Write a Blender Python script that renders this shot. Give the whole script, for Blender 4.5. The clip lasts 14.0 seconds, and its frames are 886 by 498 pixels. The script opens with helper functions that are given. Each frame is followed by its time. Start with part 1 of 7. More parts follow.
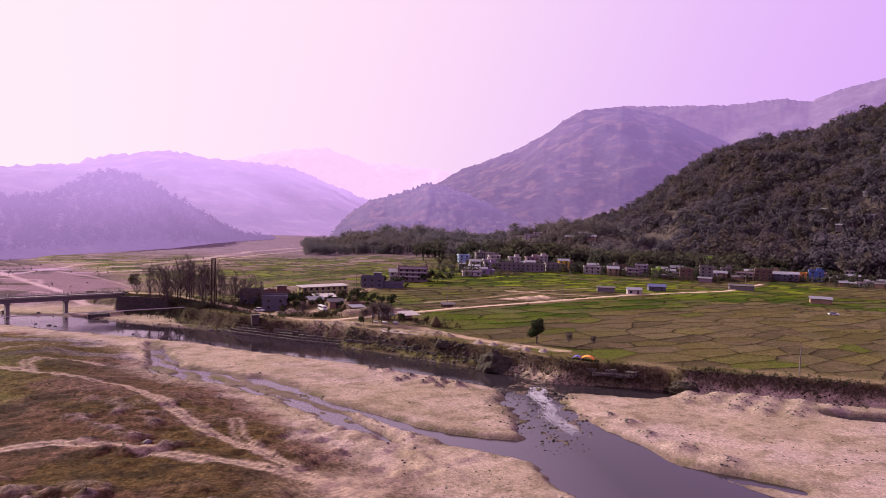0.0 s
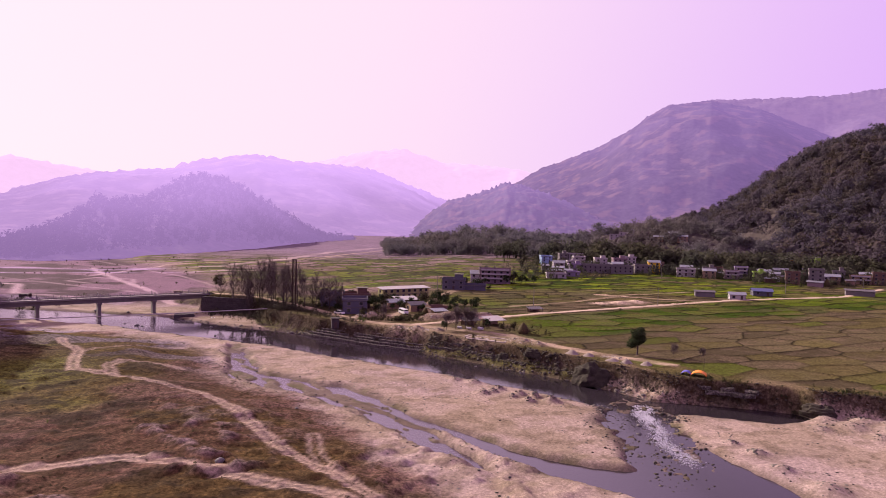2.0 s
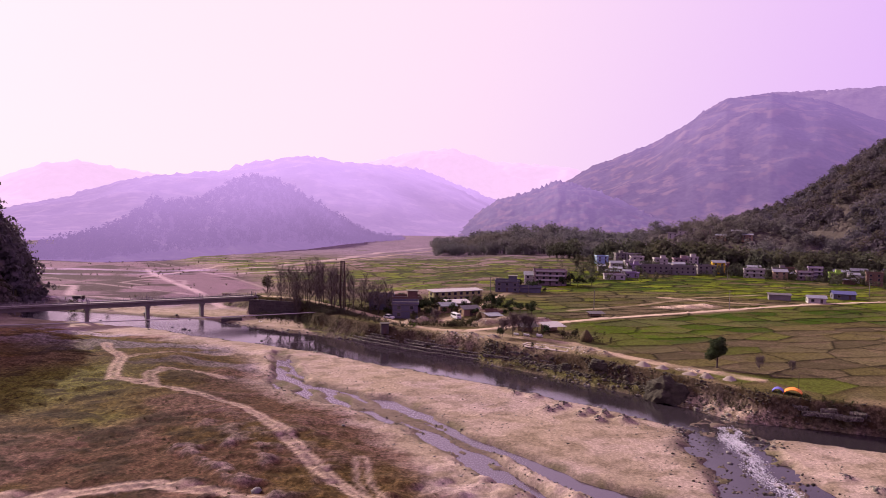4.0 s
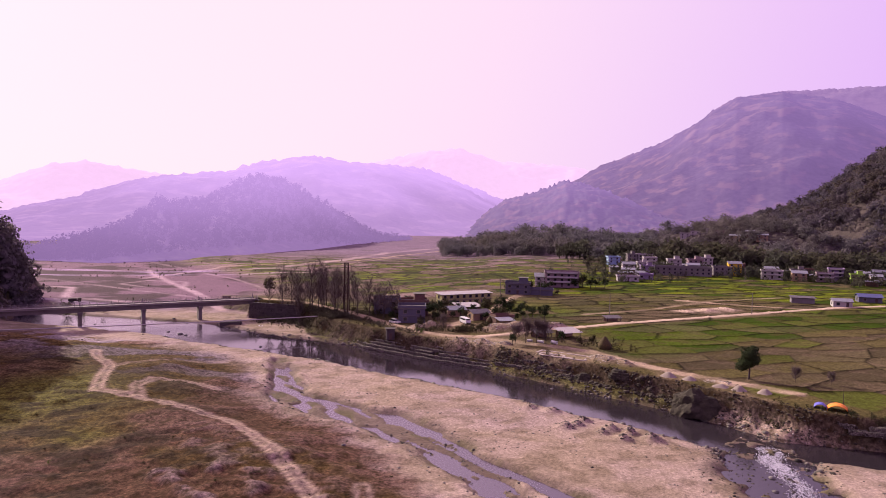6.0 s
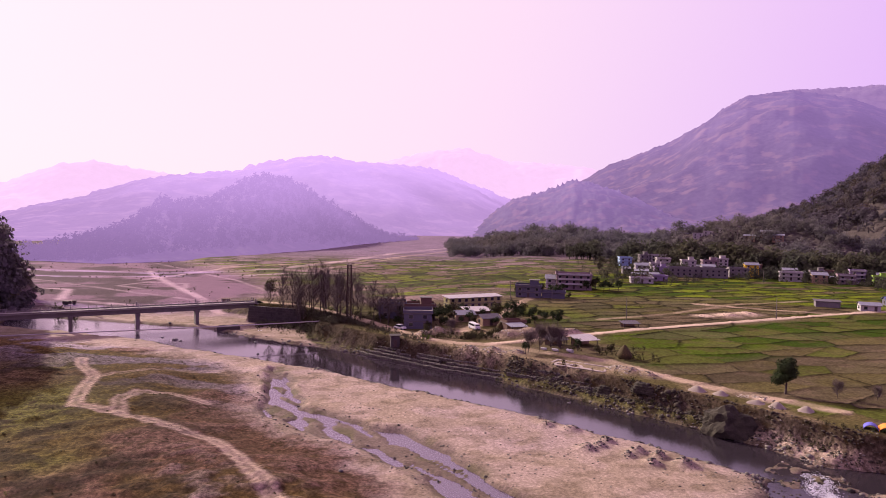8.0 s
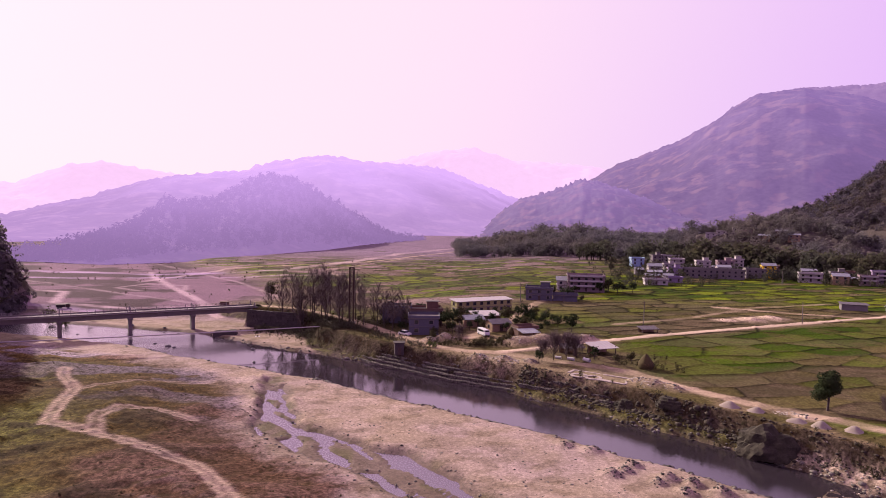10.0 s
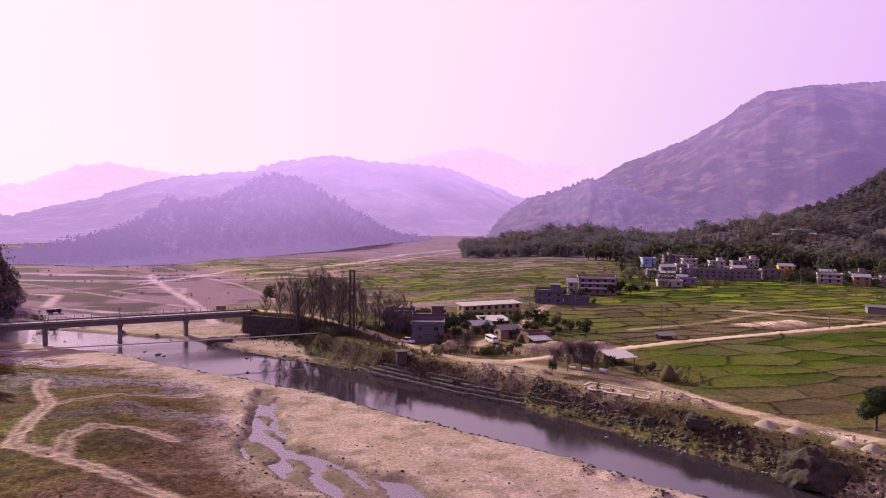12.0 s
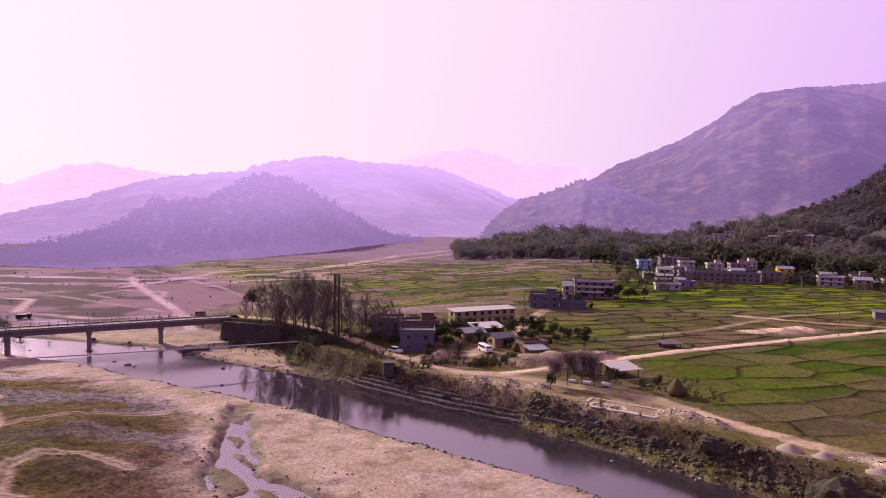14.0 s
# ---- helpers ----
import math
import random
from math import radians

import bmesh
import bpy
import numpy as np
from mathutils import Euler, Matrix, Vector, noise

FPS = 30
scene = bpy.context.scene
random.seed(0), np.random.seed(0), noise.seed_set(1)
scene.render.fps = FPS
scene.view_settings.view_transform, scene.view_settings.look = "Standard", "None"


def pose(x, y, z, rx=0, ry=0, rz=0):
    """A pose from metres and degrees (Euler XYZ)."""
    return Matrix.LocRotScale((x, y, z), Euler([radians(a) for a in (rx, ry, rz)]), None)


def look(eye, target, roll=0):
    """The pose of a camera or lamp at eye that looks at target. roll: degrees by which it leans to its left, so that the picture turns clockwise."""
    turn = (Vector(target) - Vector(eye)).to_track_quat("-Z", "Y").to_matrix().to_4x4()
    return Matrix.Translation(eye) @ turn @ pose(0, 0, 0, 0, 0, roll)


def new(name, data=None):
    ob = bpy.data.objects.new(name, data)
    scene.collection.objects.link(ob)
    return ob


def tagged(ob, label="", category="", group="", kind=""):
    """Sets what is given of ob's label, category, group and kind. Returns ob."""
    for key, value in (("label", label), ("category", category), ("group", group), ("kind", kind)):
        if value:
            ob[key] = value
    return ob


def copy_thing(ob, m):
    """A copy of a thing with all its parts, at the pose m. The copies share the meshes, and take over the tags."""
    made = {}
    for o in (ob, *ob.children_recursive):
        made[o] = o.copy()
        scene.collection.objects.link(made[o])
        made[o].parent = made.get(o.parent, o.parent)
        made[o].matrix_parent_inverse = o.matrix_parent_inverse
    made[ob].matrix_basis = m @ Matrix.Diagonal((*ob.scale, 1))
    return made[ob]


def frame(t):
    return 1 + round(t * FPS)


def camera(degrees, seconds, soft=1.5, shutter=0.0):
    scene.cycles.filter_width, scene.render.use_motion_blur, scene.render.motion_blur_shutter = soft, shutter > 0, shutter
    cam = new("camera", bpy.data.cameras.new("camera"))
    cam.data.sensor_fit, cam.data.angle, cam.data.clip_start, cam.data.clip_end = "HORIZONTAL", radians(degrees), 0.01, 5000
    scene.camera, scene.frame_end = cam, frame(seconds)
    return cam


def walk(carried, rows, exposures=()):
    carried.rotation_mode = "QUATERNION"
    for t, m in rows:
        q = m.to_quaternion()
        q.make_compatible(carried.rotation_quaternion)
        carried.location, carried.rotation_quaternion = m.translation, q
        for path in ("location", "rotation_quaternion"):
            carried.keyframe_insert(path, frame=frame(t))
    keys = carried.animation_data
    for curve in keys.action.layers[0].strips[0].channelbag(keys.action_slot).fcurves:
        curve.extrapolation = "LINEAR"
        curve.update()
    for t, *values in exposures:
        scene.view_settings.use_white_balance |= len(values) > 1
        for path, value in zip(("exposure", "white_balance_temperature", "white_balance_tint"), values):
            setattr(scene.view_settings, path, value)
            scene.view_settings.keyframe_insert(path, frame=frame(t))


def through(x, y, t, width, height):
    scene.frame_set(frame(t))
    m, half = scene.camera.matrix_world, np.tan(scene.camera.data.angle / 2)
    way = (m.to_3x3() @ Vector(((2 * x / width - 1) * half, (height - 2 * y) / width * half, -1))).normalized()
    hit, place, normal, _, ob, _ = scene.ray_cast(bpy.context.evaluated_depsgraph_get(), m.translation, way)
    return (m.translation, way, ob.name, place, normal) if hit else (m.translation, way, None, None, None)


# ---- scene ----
cam = camera(69.5, 14.0, soft=0.9)
PATH = [
    (0, (-1.235, -15.625, 38.775), (-0.85, -13.664, 38.699), 1.7),
    (0.5, (-1.363, -12.357, 38.707), (-1.021, -10.388, 38.629), 1.7),
    (1, (-1.636, -9.149, 38.709), (-1.339, -7.173, 38.63), 1.6),
    (1.5, (-1.76, -5.992, 38.645), (-1.535, -4.006, 38.565), 1.5),
    (2, (-2.005, -2.819, 38.523), (-1.86, -0.826, 38.441), 1.5),
    (2.5, (-2.308, 0.41, 38.474), (-2.241, 2.407, 38.389), 1.4),
    (3, (-2.602, 3.465, 38.497), (-2.582, 5.463, 38.411), 1.3),
    (3.2, (-2.713, 4.793, 38.532), (-2.702, 6.791, 38.445), 1.2),
    (5.5, (-3.51, 17.212, 38.379), (-3.533, 19.21, 38.293), 1.2),
    (6, (-3.653, 20.147, 38.351), (-3.682, 22.145, 38.264), 1.1),
    (6.5, (-3.727, 23.004, 38.275), (-3.761, 25.002, 38.189), 1.1),
    (7, (-3.761, 25.894, 38.234), (-3.803, 27.892, 38.147), 1.1),
    (7.5, (-3.864, 28.508, 38.317), (-3.911, 30.505, 38.229), 1.0),
    (8, (-4.094, 31.158, 38.416), (-4.145, 33.155, 38.328), 1.1),
    (10.5, (-4.428, 44.65, 38.349), (-4.506, 46.646, 38.26), 0.9),
    (11, (-4.46, 47.298, 38.264), (-4.542, 49.294, 38.177), 0.8),
    (11.5, (-4.52, 50.177, 38.385), (-4.608, 52.173, 38.295), 0.8),
    (12, (-4.535, 52.881, 38.407), (-4.628, 54.877, 38.318), 0.8),
    (12.5, (-4.688, 55.58, 38.446), (-4.783, 57.576, 38.357), 0.9),
    (13, (-4.633, 58.313, 38.45), (-4.725, 60.309, 38.362), 0.9),
    (13.5, (-4.497, 60.983, 38.522), (-4.581, 62.98, 38.435), 0.8),
    (14, (-4.447, 63.768, 38.516), (-4.517, 65.765, 38.43), 0.9),
]
walk(cam, [(t, look(eye, target, roll)) for t, eye, target, roll in PATH], [(0, 0.86, 6500, 18)])

# ---- world and sun ----
SUN_AZ, SUN_EL = radians(-47), radians(25)
world = bpy.data.worlds.new("world")
scene.world = world
world.use_nodes = True
wn = world.node_tree
wn.nodes.clear()
w_out = wn.nodes.new("ShaderNodeOutputWorld")
w_bg = wn.nodes.new("ShaderNodeBackground")
w_sky = wn.nodes.new("ShaderNodeTexSky")
w_sky.sky_type, w_sky.sun_disc = "NISHITA", False
w_sky.sun_elevation, w_sky.sun_rotation = SUN_EL, SUN_AZ
w_sky.air_density, w_sky.dust_density, w_sky.ozone_density = 1.0, 2.0, 1.0
w_tint = wn.nodes.new("ShaderNodeMix")
w_tint.data_type, w_tint.blend_type = "RGBA", "MULTIPLY"
w_tint.inputs[0].default_value = 1.0
w_tint.inputs[7].default_value = (0.045, 0.032, 0.028, 1)
wn.links.new(w_sky.outputs[0], w_tint.inputs[6])
w_haze = wn.nodes.new("ShaderNodeMix")
w_haze.data_type, w_haze.blend_type = "RGBA", "ADD"
w_haze.inputs[0].default_value = 1.0
# haze in the air: creamy towards the sun, lilac away from it
w_co, w_dot, w_rng, w_air = wn.nodes.new("ShaderNodeTexCoord"), wn.nodes.new("ShaderNodeVectorMath"), wn.nodes.new("ShaderNodeMapRange"), wn.nodes.new("ShaderNodeMix")
w_dot.operation, w_dot.inputs[1].default_value = "DOT_PRODUCT", (math.sin(SUN_AZ) * math.cos(SUN_EL), math.cos(SUN_AZ) * math.cos(SUN_EL), math.sin(SUN_EL))
w_rng.interpolation_type = "SMOOTHSTEP"
w_rng.inputs["From Min"].default_value, w_rng.inputs["From Max"].default_value = -0.1, 0.95
w_air.data_type = "RGBA"
w_air.inputs[6].default_value, w_air.inputs[7].default_value = (5.3, 3.15, 7.0, 1), (7.6, 6.15, 6.7, 1)
wn.links.new(w_co.outputs["Generated"], w_dot.inputs[0])
wn.links.new(w_dot.outputs["Value"], w_rng.inputs["Value"])
wn.links.new(w_rng.outputs[0], w_air.inputs[0])
wn.links.new(w_air.outputs[2], w_haze.inputs[7])
wn.links.new(w_tint.outputs[2], w_haze.inputs[6])
wn.links.new(w_haze.outputs[2], w_bg.inputs[0])
w_bg.inputs[1].default_value = 0.073
wn.links.new(w_bg.outputs[0], w_out.inputs[0])

sun_data = bpy.data.lights.new("sun", "SUN")
sun_data.energy, sun_data.angle, sun_data.color = 5.0, radians(0.5), (1.0, 0.88, 0.78)
sun = new("sun", sun_data)
SUN_TO = Vector((math.sin(SUN_AZ) * math.cos(SUN_EL), math.cos(SUN_AZ) * math.cos(SUN_EL), math.sin(SUN_EL)))
sun.matrix_world = look(SUN_TO * 300, (0, 0, 0))


# ---- materials ----
def mat(name, base, rough=0.85, var=0.3, scale=1.5, fine=12.0, bump=0.3, metal=0.0, rand=0.0, spec=0.15, island=False):
    """A surface with stains at one scale, grain at another, fine relief and, if asked, a shift from object to object."""
    m = bpy.data.materials.new(name)
    m.use_nodes = True
    nt = m.node_tree
    b = nt.nodes["Principled BSDF"]
    b.inputs["Roughness"].default_value, b.inputs["Metallic"].default_value = rough, metal
    b.inputs["Specular IOR Level"].default_value = spec
    co = nt.nodes.new("ShaderNodeTexCoord")
    n1, n2 = nt.nodes.new("ShaderNodeTexNoise"), nt.nodes.new("ShaderNodeTexNoise")
    n1.inputs["Scale"].default_value, n1.inputs["Detail"].default_value = scale, 5
    n2.inputs["Scale"].default_value, n2.inputs["Detail"].default_value = fine, 4
    for n in (n1, n2):
        nt.links.new(co.outputs["Object"], n.inputs["Vector"])
    add = nt.nodes.new("ShaderNodeMath")
    add.operation = "ADD"
    nt.links.new(n1.outputs[0], add.inputs[0])
    nt.links.new(n2.outputs[0], add.inputs[1])
    last = add.outputs[0]
    if rand:
        info, mul, plus = nt.nodes.new("ShaderNodeNewGeometry" if island else "ShaderNodeObjectInfo"), nt.nodes.new("ShaderNodeMath"), nt.nodes.new("ShaderNodeMath")
        mul.operation, mul.inputs[1].default_value = "MULTIPLY_ADD", rand
        mul.inputs[2].default_value = -rand / 2
        nt.links.new(info.outputs["Random Per Island" if island else "Random"], mul.inputs[0])
        plus.operation = "ADD"
        nt.links.new(last, plus.inputs[0])
        nt.links.new(mul.outputs[0], plus.inputs[1])
        last = plus.outputs[0]
    rng = nt.nodes.new("ShaderNodeMapRange")
    rng.inputs["From Min"].default_value, rng.inputs["From Max"].default_value = 0.55, 1.45
    rng.inputs["To Min"].default_value, rng.inputs["To Max"].default_value = 1 - var, 1 + var
    nt.links.new(last, rng.inputs["Value"])
    mixn = nt.nodes.new("ShaderNodeMix")
    mixn.data_type, mixn.blend_type = "RGBA", "MULTIPLY"
    mixn.inputs[0].default_value = 1.0
    mixn.inputs[6].default_value = (*base, 1)
    nt.links.new(rng.outputs[0], mixn.inputs[7])
    nt.links.new(mixn.outputs[2], b.inputs["Base Color"])
    if bump:
        bp = nt.nodes.new("ShaderNodeBump")
        bp.inputs["Strength"].default_value, bp.inputs["Distance"].default_value = bump, 0.05
        nt.links.new(n2.outputs[0], bp.inputs["Height"])
        nt.links.new(bp.outputs[0], b.inputs["Normal"])
    return m


def cobble_mat(name, base, scale):
    """Packed river stones: each its own tone, dark gaps between them, rounded relief."""
    m = mat(name, base, 0.9, 0.4, 0.5, 9, 0)
    nt = m.node_tree
    b = nt.nodes["Principled BSDF"]
    src = b.inputs["Base Color"].links[0].from_socket
    geo, cell, gap = nt.nodes.new("ShaderNodeNewGeometry"), nt.nodes.new("ShaderNodeTexVoronoi"), nt.nodes.new("ShaderNodeTexVoronoi")
    gap.feature = "DISTANCE_TO_EDGE"
    for v in (cell, gap):
        v.inputs["Scale"].default_value = scale
        nt.links.new(geo.outputs["Position"], v.inputs["Vector"])
    tone, edge, sep = nt.nodes.new("ShaderNodeMapRange"), nt.nodes.new("ShaderNodeMapRange"), nt.nodes.new("ShaderNodeSeparateColor")
    nt.links.new(cell.outputs["Color"], sep.inputs[0])
    nt.links.new(sep.outputs[0], tone.inputs["Value"])
    tone.inputs["To Min"].default_value, tone.inputs["To Max"].default_value = 0.45, 1.7
    edge.inputs["From Max"].default_value, edge.inputs["To Min"].default_value = 0.12, 0.15
    nt.links.new(gap.outputs["Distance"], edge.inputs["Value"])
    last = src
    for k in (tone, edge):
        mul = nt.nodes.new("ShaderNodeMix")
        mul.data_type, mul.blend_type = "RGBA", "MULTIPLY"
        mul.inputs[0].default_value = 1.0
        nt.links.new(last, mul.inputs[6])
        nt.links.new(k.outputs[0], mul.inputs[7])
        last = mul.outputs[2]
    nt.links.new(last, b.inputs["Base Color"])
    bp = nt.nodes.new("ShaderNodeBump")
    bp.inputs["Strength"].default_value, bp.inputs["Distance"].default_value = 0.8, 0.15
    nt.links.new(edge.outputs[0], bp.inputs["Height"])
    nt.links.new(bp.outputs[0], b.inputs["Normal"])
    return m


def leaf_mat(name, base, var=0.45, through=0.25):
    """Foliage: leaf by leaf variation, a little light coming through."""
    m = bpy.data.materials.new(name)
    m.use_nodes = True
    nt = m.node_tree
    b = nt.nodes["Principled BSDF"]
    b.inputs["Roughness"].default_value, b.inputs["Specular IOR Level"].default_value = 0.8, 0.05
    geo, info = nt.nodes.new("ShaderNodeNewGeometry"), nt.nodes.new("ShaderNodeObjectInfo")
    add = nt.nodes.new("ShaderNodeMath")
    add.operation = "ADD"
    nt.links.new(geo.outputs["Random Per Island"], add.inputs[0])
    nt.links.new(info.outputs["Random"], add.inputs[1])
    rng = nt.nodes.new("ShaderNodeMapRange")
    rng.inputs["From Max"].default_value = 2.0
    rng.inputs["To Min"].default_value, rng.inputs["To Max"].default_value = 1 - var, 1 + var
    nt.links.new(add.outputs[0], rng.inputs["Value"])
    hue = nt.nodes.new("ShaderNodeHueSaturation")
    hue.inputs["Color"].default_value = (*base, 1)
    nt.links.new(rng.outputs[0], hue.inputs["Value"])
    r2 = nt.nodes.new("ShaderNodeMapRange")
    r2.inputs["To Min"].default_value, r2.inputs["To Max"].default_value = 0.47, 0.52
    nt.links.new(geo.outputs["Random Per Island"], r2.inputs["Value"])
    nt.links.new(r2.outputs[0], hue.inputs["Hue"])
    nt.links.new(hue.outputs[0], b.inputs["Base Color"])
    tr, mx = nt.nodes.new("ShaderNodeBsdfTranslucent"), nt.nodes.new("ShaderNodeMixShader")
    nt.links.new(hue.outputs[0], tr.inputs[0])
    mx.inputs[0].default_value = through
    nt.links.new(b.outputs[0], mx.inputs[1])
    nt.links.new(tr.outputs[0], mx.inputs[2])
    nt.links.new(mx.outputs[0], nt.nodes["Material Output"].inputs[0])
    return m


def woods_mat(name, base, var=0.14, patch_scale=0.05):
    """Woodland crowns: tone shifts from stand to stand and tree to tree, little from leaf to leaf."""
    m = leaf_mat(name, base, var, 0.38)
    nt = m.node_tree
    hue = [n for n in nt.nodes if n.type == "HUE_SAT"][0]
    geo = [n for n in nt.nodes if n.type == "NEW_GEOMETRY"][0]
    n1, n2, mul, mix = nt.nodes.new("ShaderNodeTexNoise"), nt.nodes.new("ShaderNodeTexNoise"), nt.nodes.new("ShaderNodeMath"), nt.nodes.new("ShaderNodeMix")
    n1.inputs["Scale"].default_value, n2.inputs["Scale"].default_value = patch_scale, patch_scale * 0.22
    for n in (n1, n2):
        n.inputs["Detail"].default_value = 3
        nt.links.new(geo.outputs["Position"], n.inputs["Vector"])
    r = nt.nodes.new("ShaderNodeMapRange")
    r.inputs["From Min"].default_value, r.inputs["From Max"].default_value = 0.40, 0.62
    nt.links.new(n2.outputs[0], r.inputs["Value"])
    # crowns catch the light as rounded masses rather than leaf by leaf
    soft, up, unit = nt.nodes.new("ShaderNodeVectorMath"), nt.nodes.new("ShaderNodeVectorMath"), nt.nodes.new("ShaderNodeVectorMath")
    soft.operation, up.operation, unit.operation = "SCALE", "ADD", "NORMALIZE"
    soft.inputs["Scale"].default_value = 0.45
    up.inputs[1].default_value = (0, 0, 1.0)
    nt.links.new(geo.outputs["Normal"], soft.inputs[0])
    nt.links.new(soft.outputs[0], up.inputs[0])
    nt.links.new(up.outputs[0], unit.inputs[0])
    nt.links.new(unit.outputs[0], nt.nodes["Principled BSDF"].inputs["Normal"])
    mix.data_type = "RGBA"
    mix.inputs[6].default_value = (*base, 1)
    mix.inputs[7].default_value = (base[0] * 1.08, base[1] * 1.0, base[2] * 0.85, 1)
    nt.links.new(r.outputs[0], mix.inputs[0])
    r2 = nt.nodes.new("ShaderNodeMapRange")
    r2.inputs["From Min"].default_value, r2.inputs["From Max"].default_value = 0.34, 0.66
    r2.inputs["To Min"].default_value, r2.inputs["To Max"].default_value = 0.72, 1.28
    nt.links.new(n1.outputs[0], r2.inputs["Value"])
    mix2 = nt.nodes.new("ShaderNodeMix")
    mix2.data_type, mix2.blend_type = "RGBA", "MULTIPLY"
    mix2.inputs[0].default_value = 1.0
    nt.links.new(mix.outputs[2], mix2.inputs[6])
    nt.links.new(r2.outputs[0], mix2.inputs[7])
    nt.links.new(mix2.outputs[2], hue.inputs["Color"])
    return m


def ground_mat(name):
    """The land: its colour from the land-use layers, pebbles, tufts and clods on top."""
    m = bpy.data.materials.new(name)
    m.use_nodes = True
    nt = m.node_tree
    N, L = nt.nodes.new, nt.links.new
    b = nt.nodes["Principled BSDF"]
    b.inputs["Roughness"].default_value, b.inputs["Specular IOR Level"].default_value = 0.95, 0.02
    col, cov, geo = N("ShaderNodeAttribute"), N("ShaderNodeAttribute"), N("ShaderNodeNewGeometry")
    col.attribute_name, cov.attribute_name = "land", "cover"
    sep = N("ShaderNodeSeparateColor")
    L(cov.outputs["Color"], sep.inputs[0])
    big, mid, fin, grit = N("ShaderNodeTexNoise"), N("ShaderNodeTexNoise"), N("ShaderNodeTexNoise"), N("ShaderNodeTexNoise")
    for n, s, d in ((big, 0.07, 6), (mid, 0.55, 6), (fin, 1.7, 5), (grit, 6.5, 3)):
        n.inputs["Scale"].default_value, n.inputs["Detail"].default_value = s, d
        n.inputs["Roughness"].default_value = 0.65
        L(geo.outputs["Position"], n.inputs["Vector"])
    peb = N("ShaderNodeTexVoronoi")
    peb.inputs["Scale"].default_value = 3.6
    L(geo.outputs["Position"], peb.inputs["Vector"])

    def ranged(src, a, c, lo, hi):
        r = N("ShaderNodeMapRange")
        r.inputs["From Min"].default_value, r.inputs["From Max"].default_value = a, c
        r.inputs["To Min"].default_value, r.inputs["To Max"].default_value = lo, hi
        L(src, r.inputs["Value"])
        return r.outputs[0]

    def times(x, y, fac=None):
        k = N("ShaderNodeMix")
        k.data_type, k.blend_type = "RGBA", "MULTIPLY"
        k.inputs[0].default_value = 1.0
        if fac is not None:
            L(fac, k.inputs[0])
        L(x, k.inputs[6])
        L(y, k.inputs[7])
        return k.outputs[2]

    c = times(col.outputs["Color"], ranged(big.outputs[0], 0.3, 0.7, 0.90, 1.10))
    c = times(c, ranged(mid.outputs[0], 0.32, 0.68, 0.91, 1.09))
    c = times(c, ranged(mid.outputs[0], 0.34, 0.66, 1.5, 0.6), sep.outputs[1])
    c = times(c, ranged(fin.outputs[0], 0.34, 0.66, 0.5, 1.5), sep.outputs[1])
    c = times(c, ranged(fin.outputs[0], 0.32, 0.68, 0.82, 1.18))
    c = times(c, ranged(grit.outputs[0], 0.3, 0.7, 0.80, 1.20))
    pr = N("ShaderNodeSeparateColor")
    L(peb.outputs["Color"], pr.inputs[0])
    c = times(c, ranged(pr.outputs[0], 0.0, 1.0, 0.82, 1.18), sep.outputs[0])
    dark = N("ShaderNodeMix")
    dark.data_type = "RGBA"
    dark.inputs[7].default_value = (0.034, 0.020, 0.008, 1)
    tuft = N("ShaderNodeMath")
    tuft.operation = "MULTIPLY"
    L(ranged(mid.outputs[0], 0.52, 0.66, 0.0, 0.75), tuft.inputs[0])
    L(sep.outputs[1], tuft.inputs[1])
    L(tuft.outputs[0], dark.inputs[0])
    L(c, dark.inputs[6])
    L(dark.outputs[2], b.inputs["Base Color"])
    L(ranged(sep.outputs[2], 0.0, 1.0, 0.95, 0.65), b.inputs["Roughness"])
    hsum = N("ShaderNodeMath")
    hsum.operation = "ADD"
    L(fin.outputs[0], hsum.inputs[0])
    L(grit.outputs[0], hsum.inputs[1])
    bp = N("ShaderNodeBump")
    bp.inputs["Strength"].default_value, bp.inputs["Distance"].default_value = 0.28, 0.10
    L(hsum.outputs[0], bp.inputs["Height"])
    L(bp.outputs[0], b.inputs["Normal"])
    return m


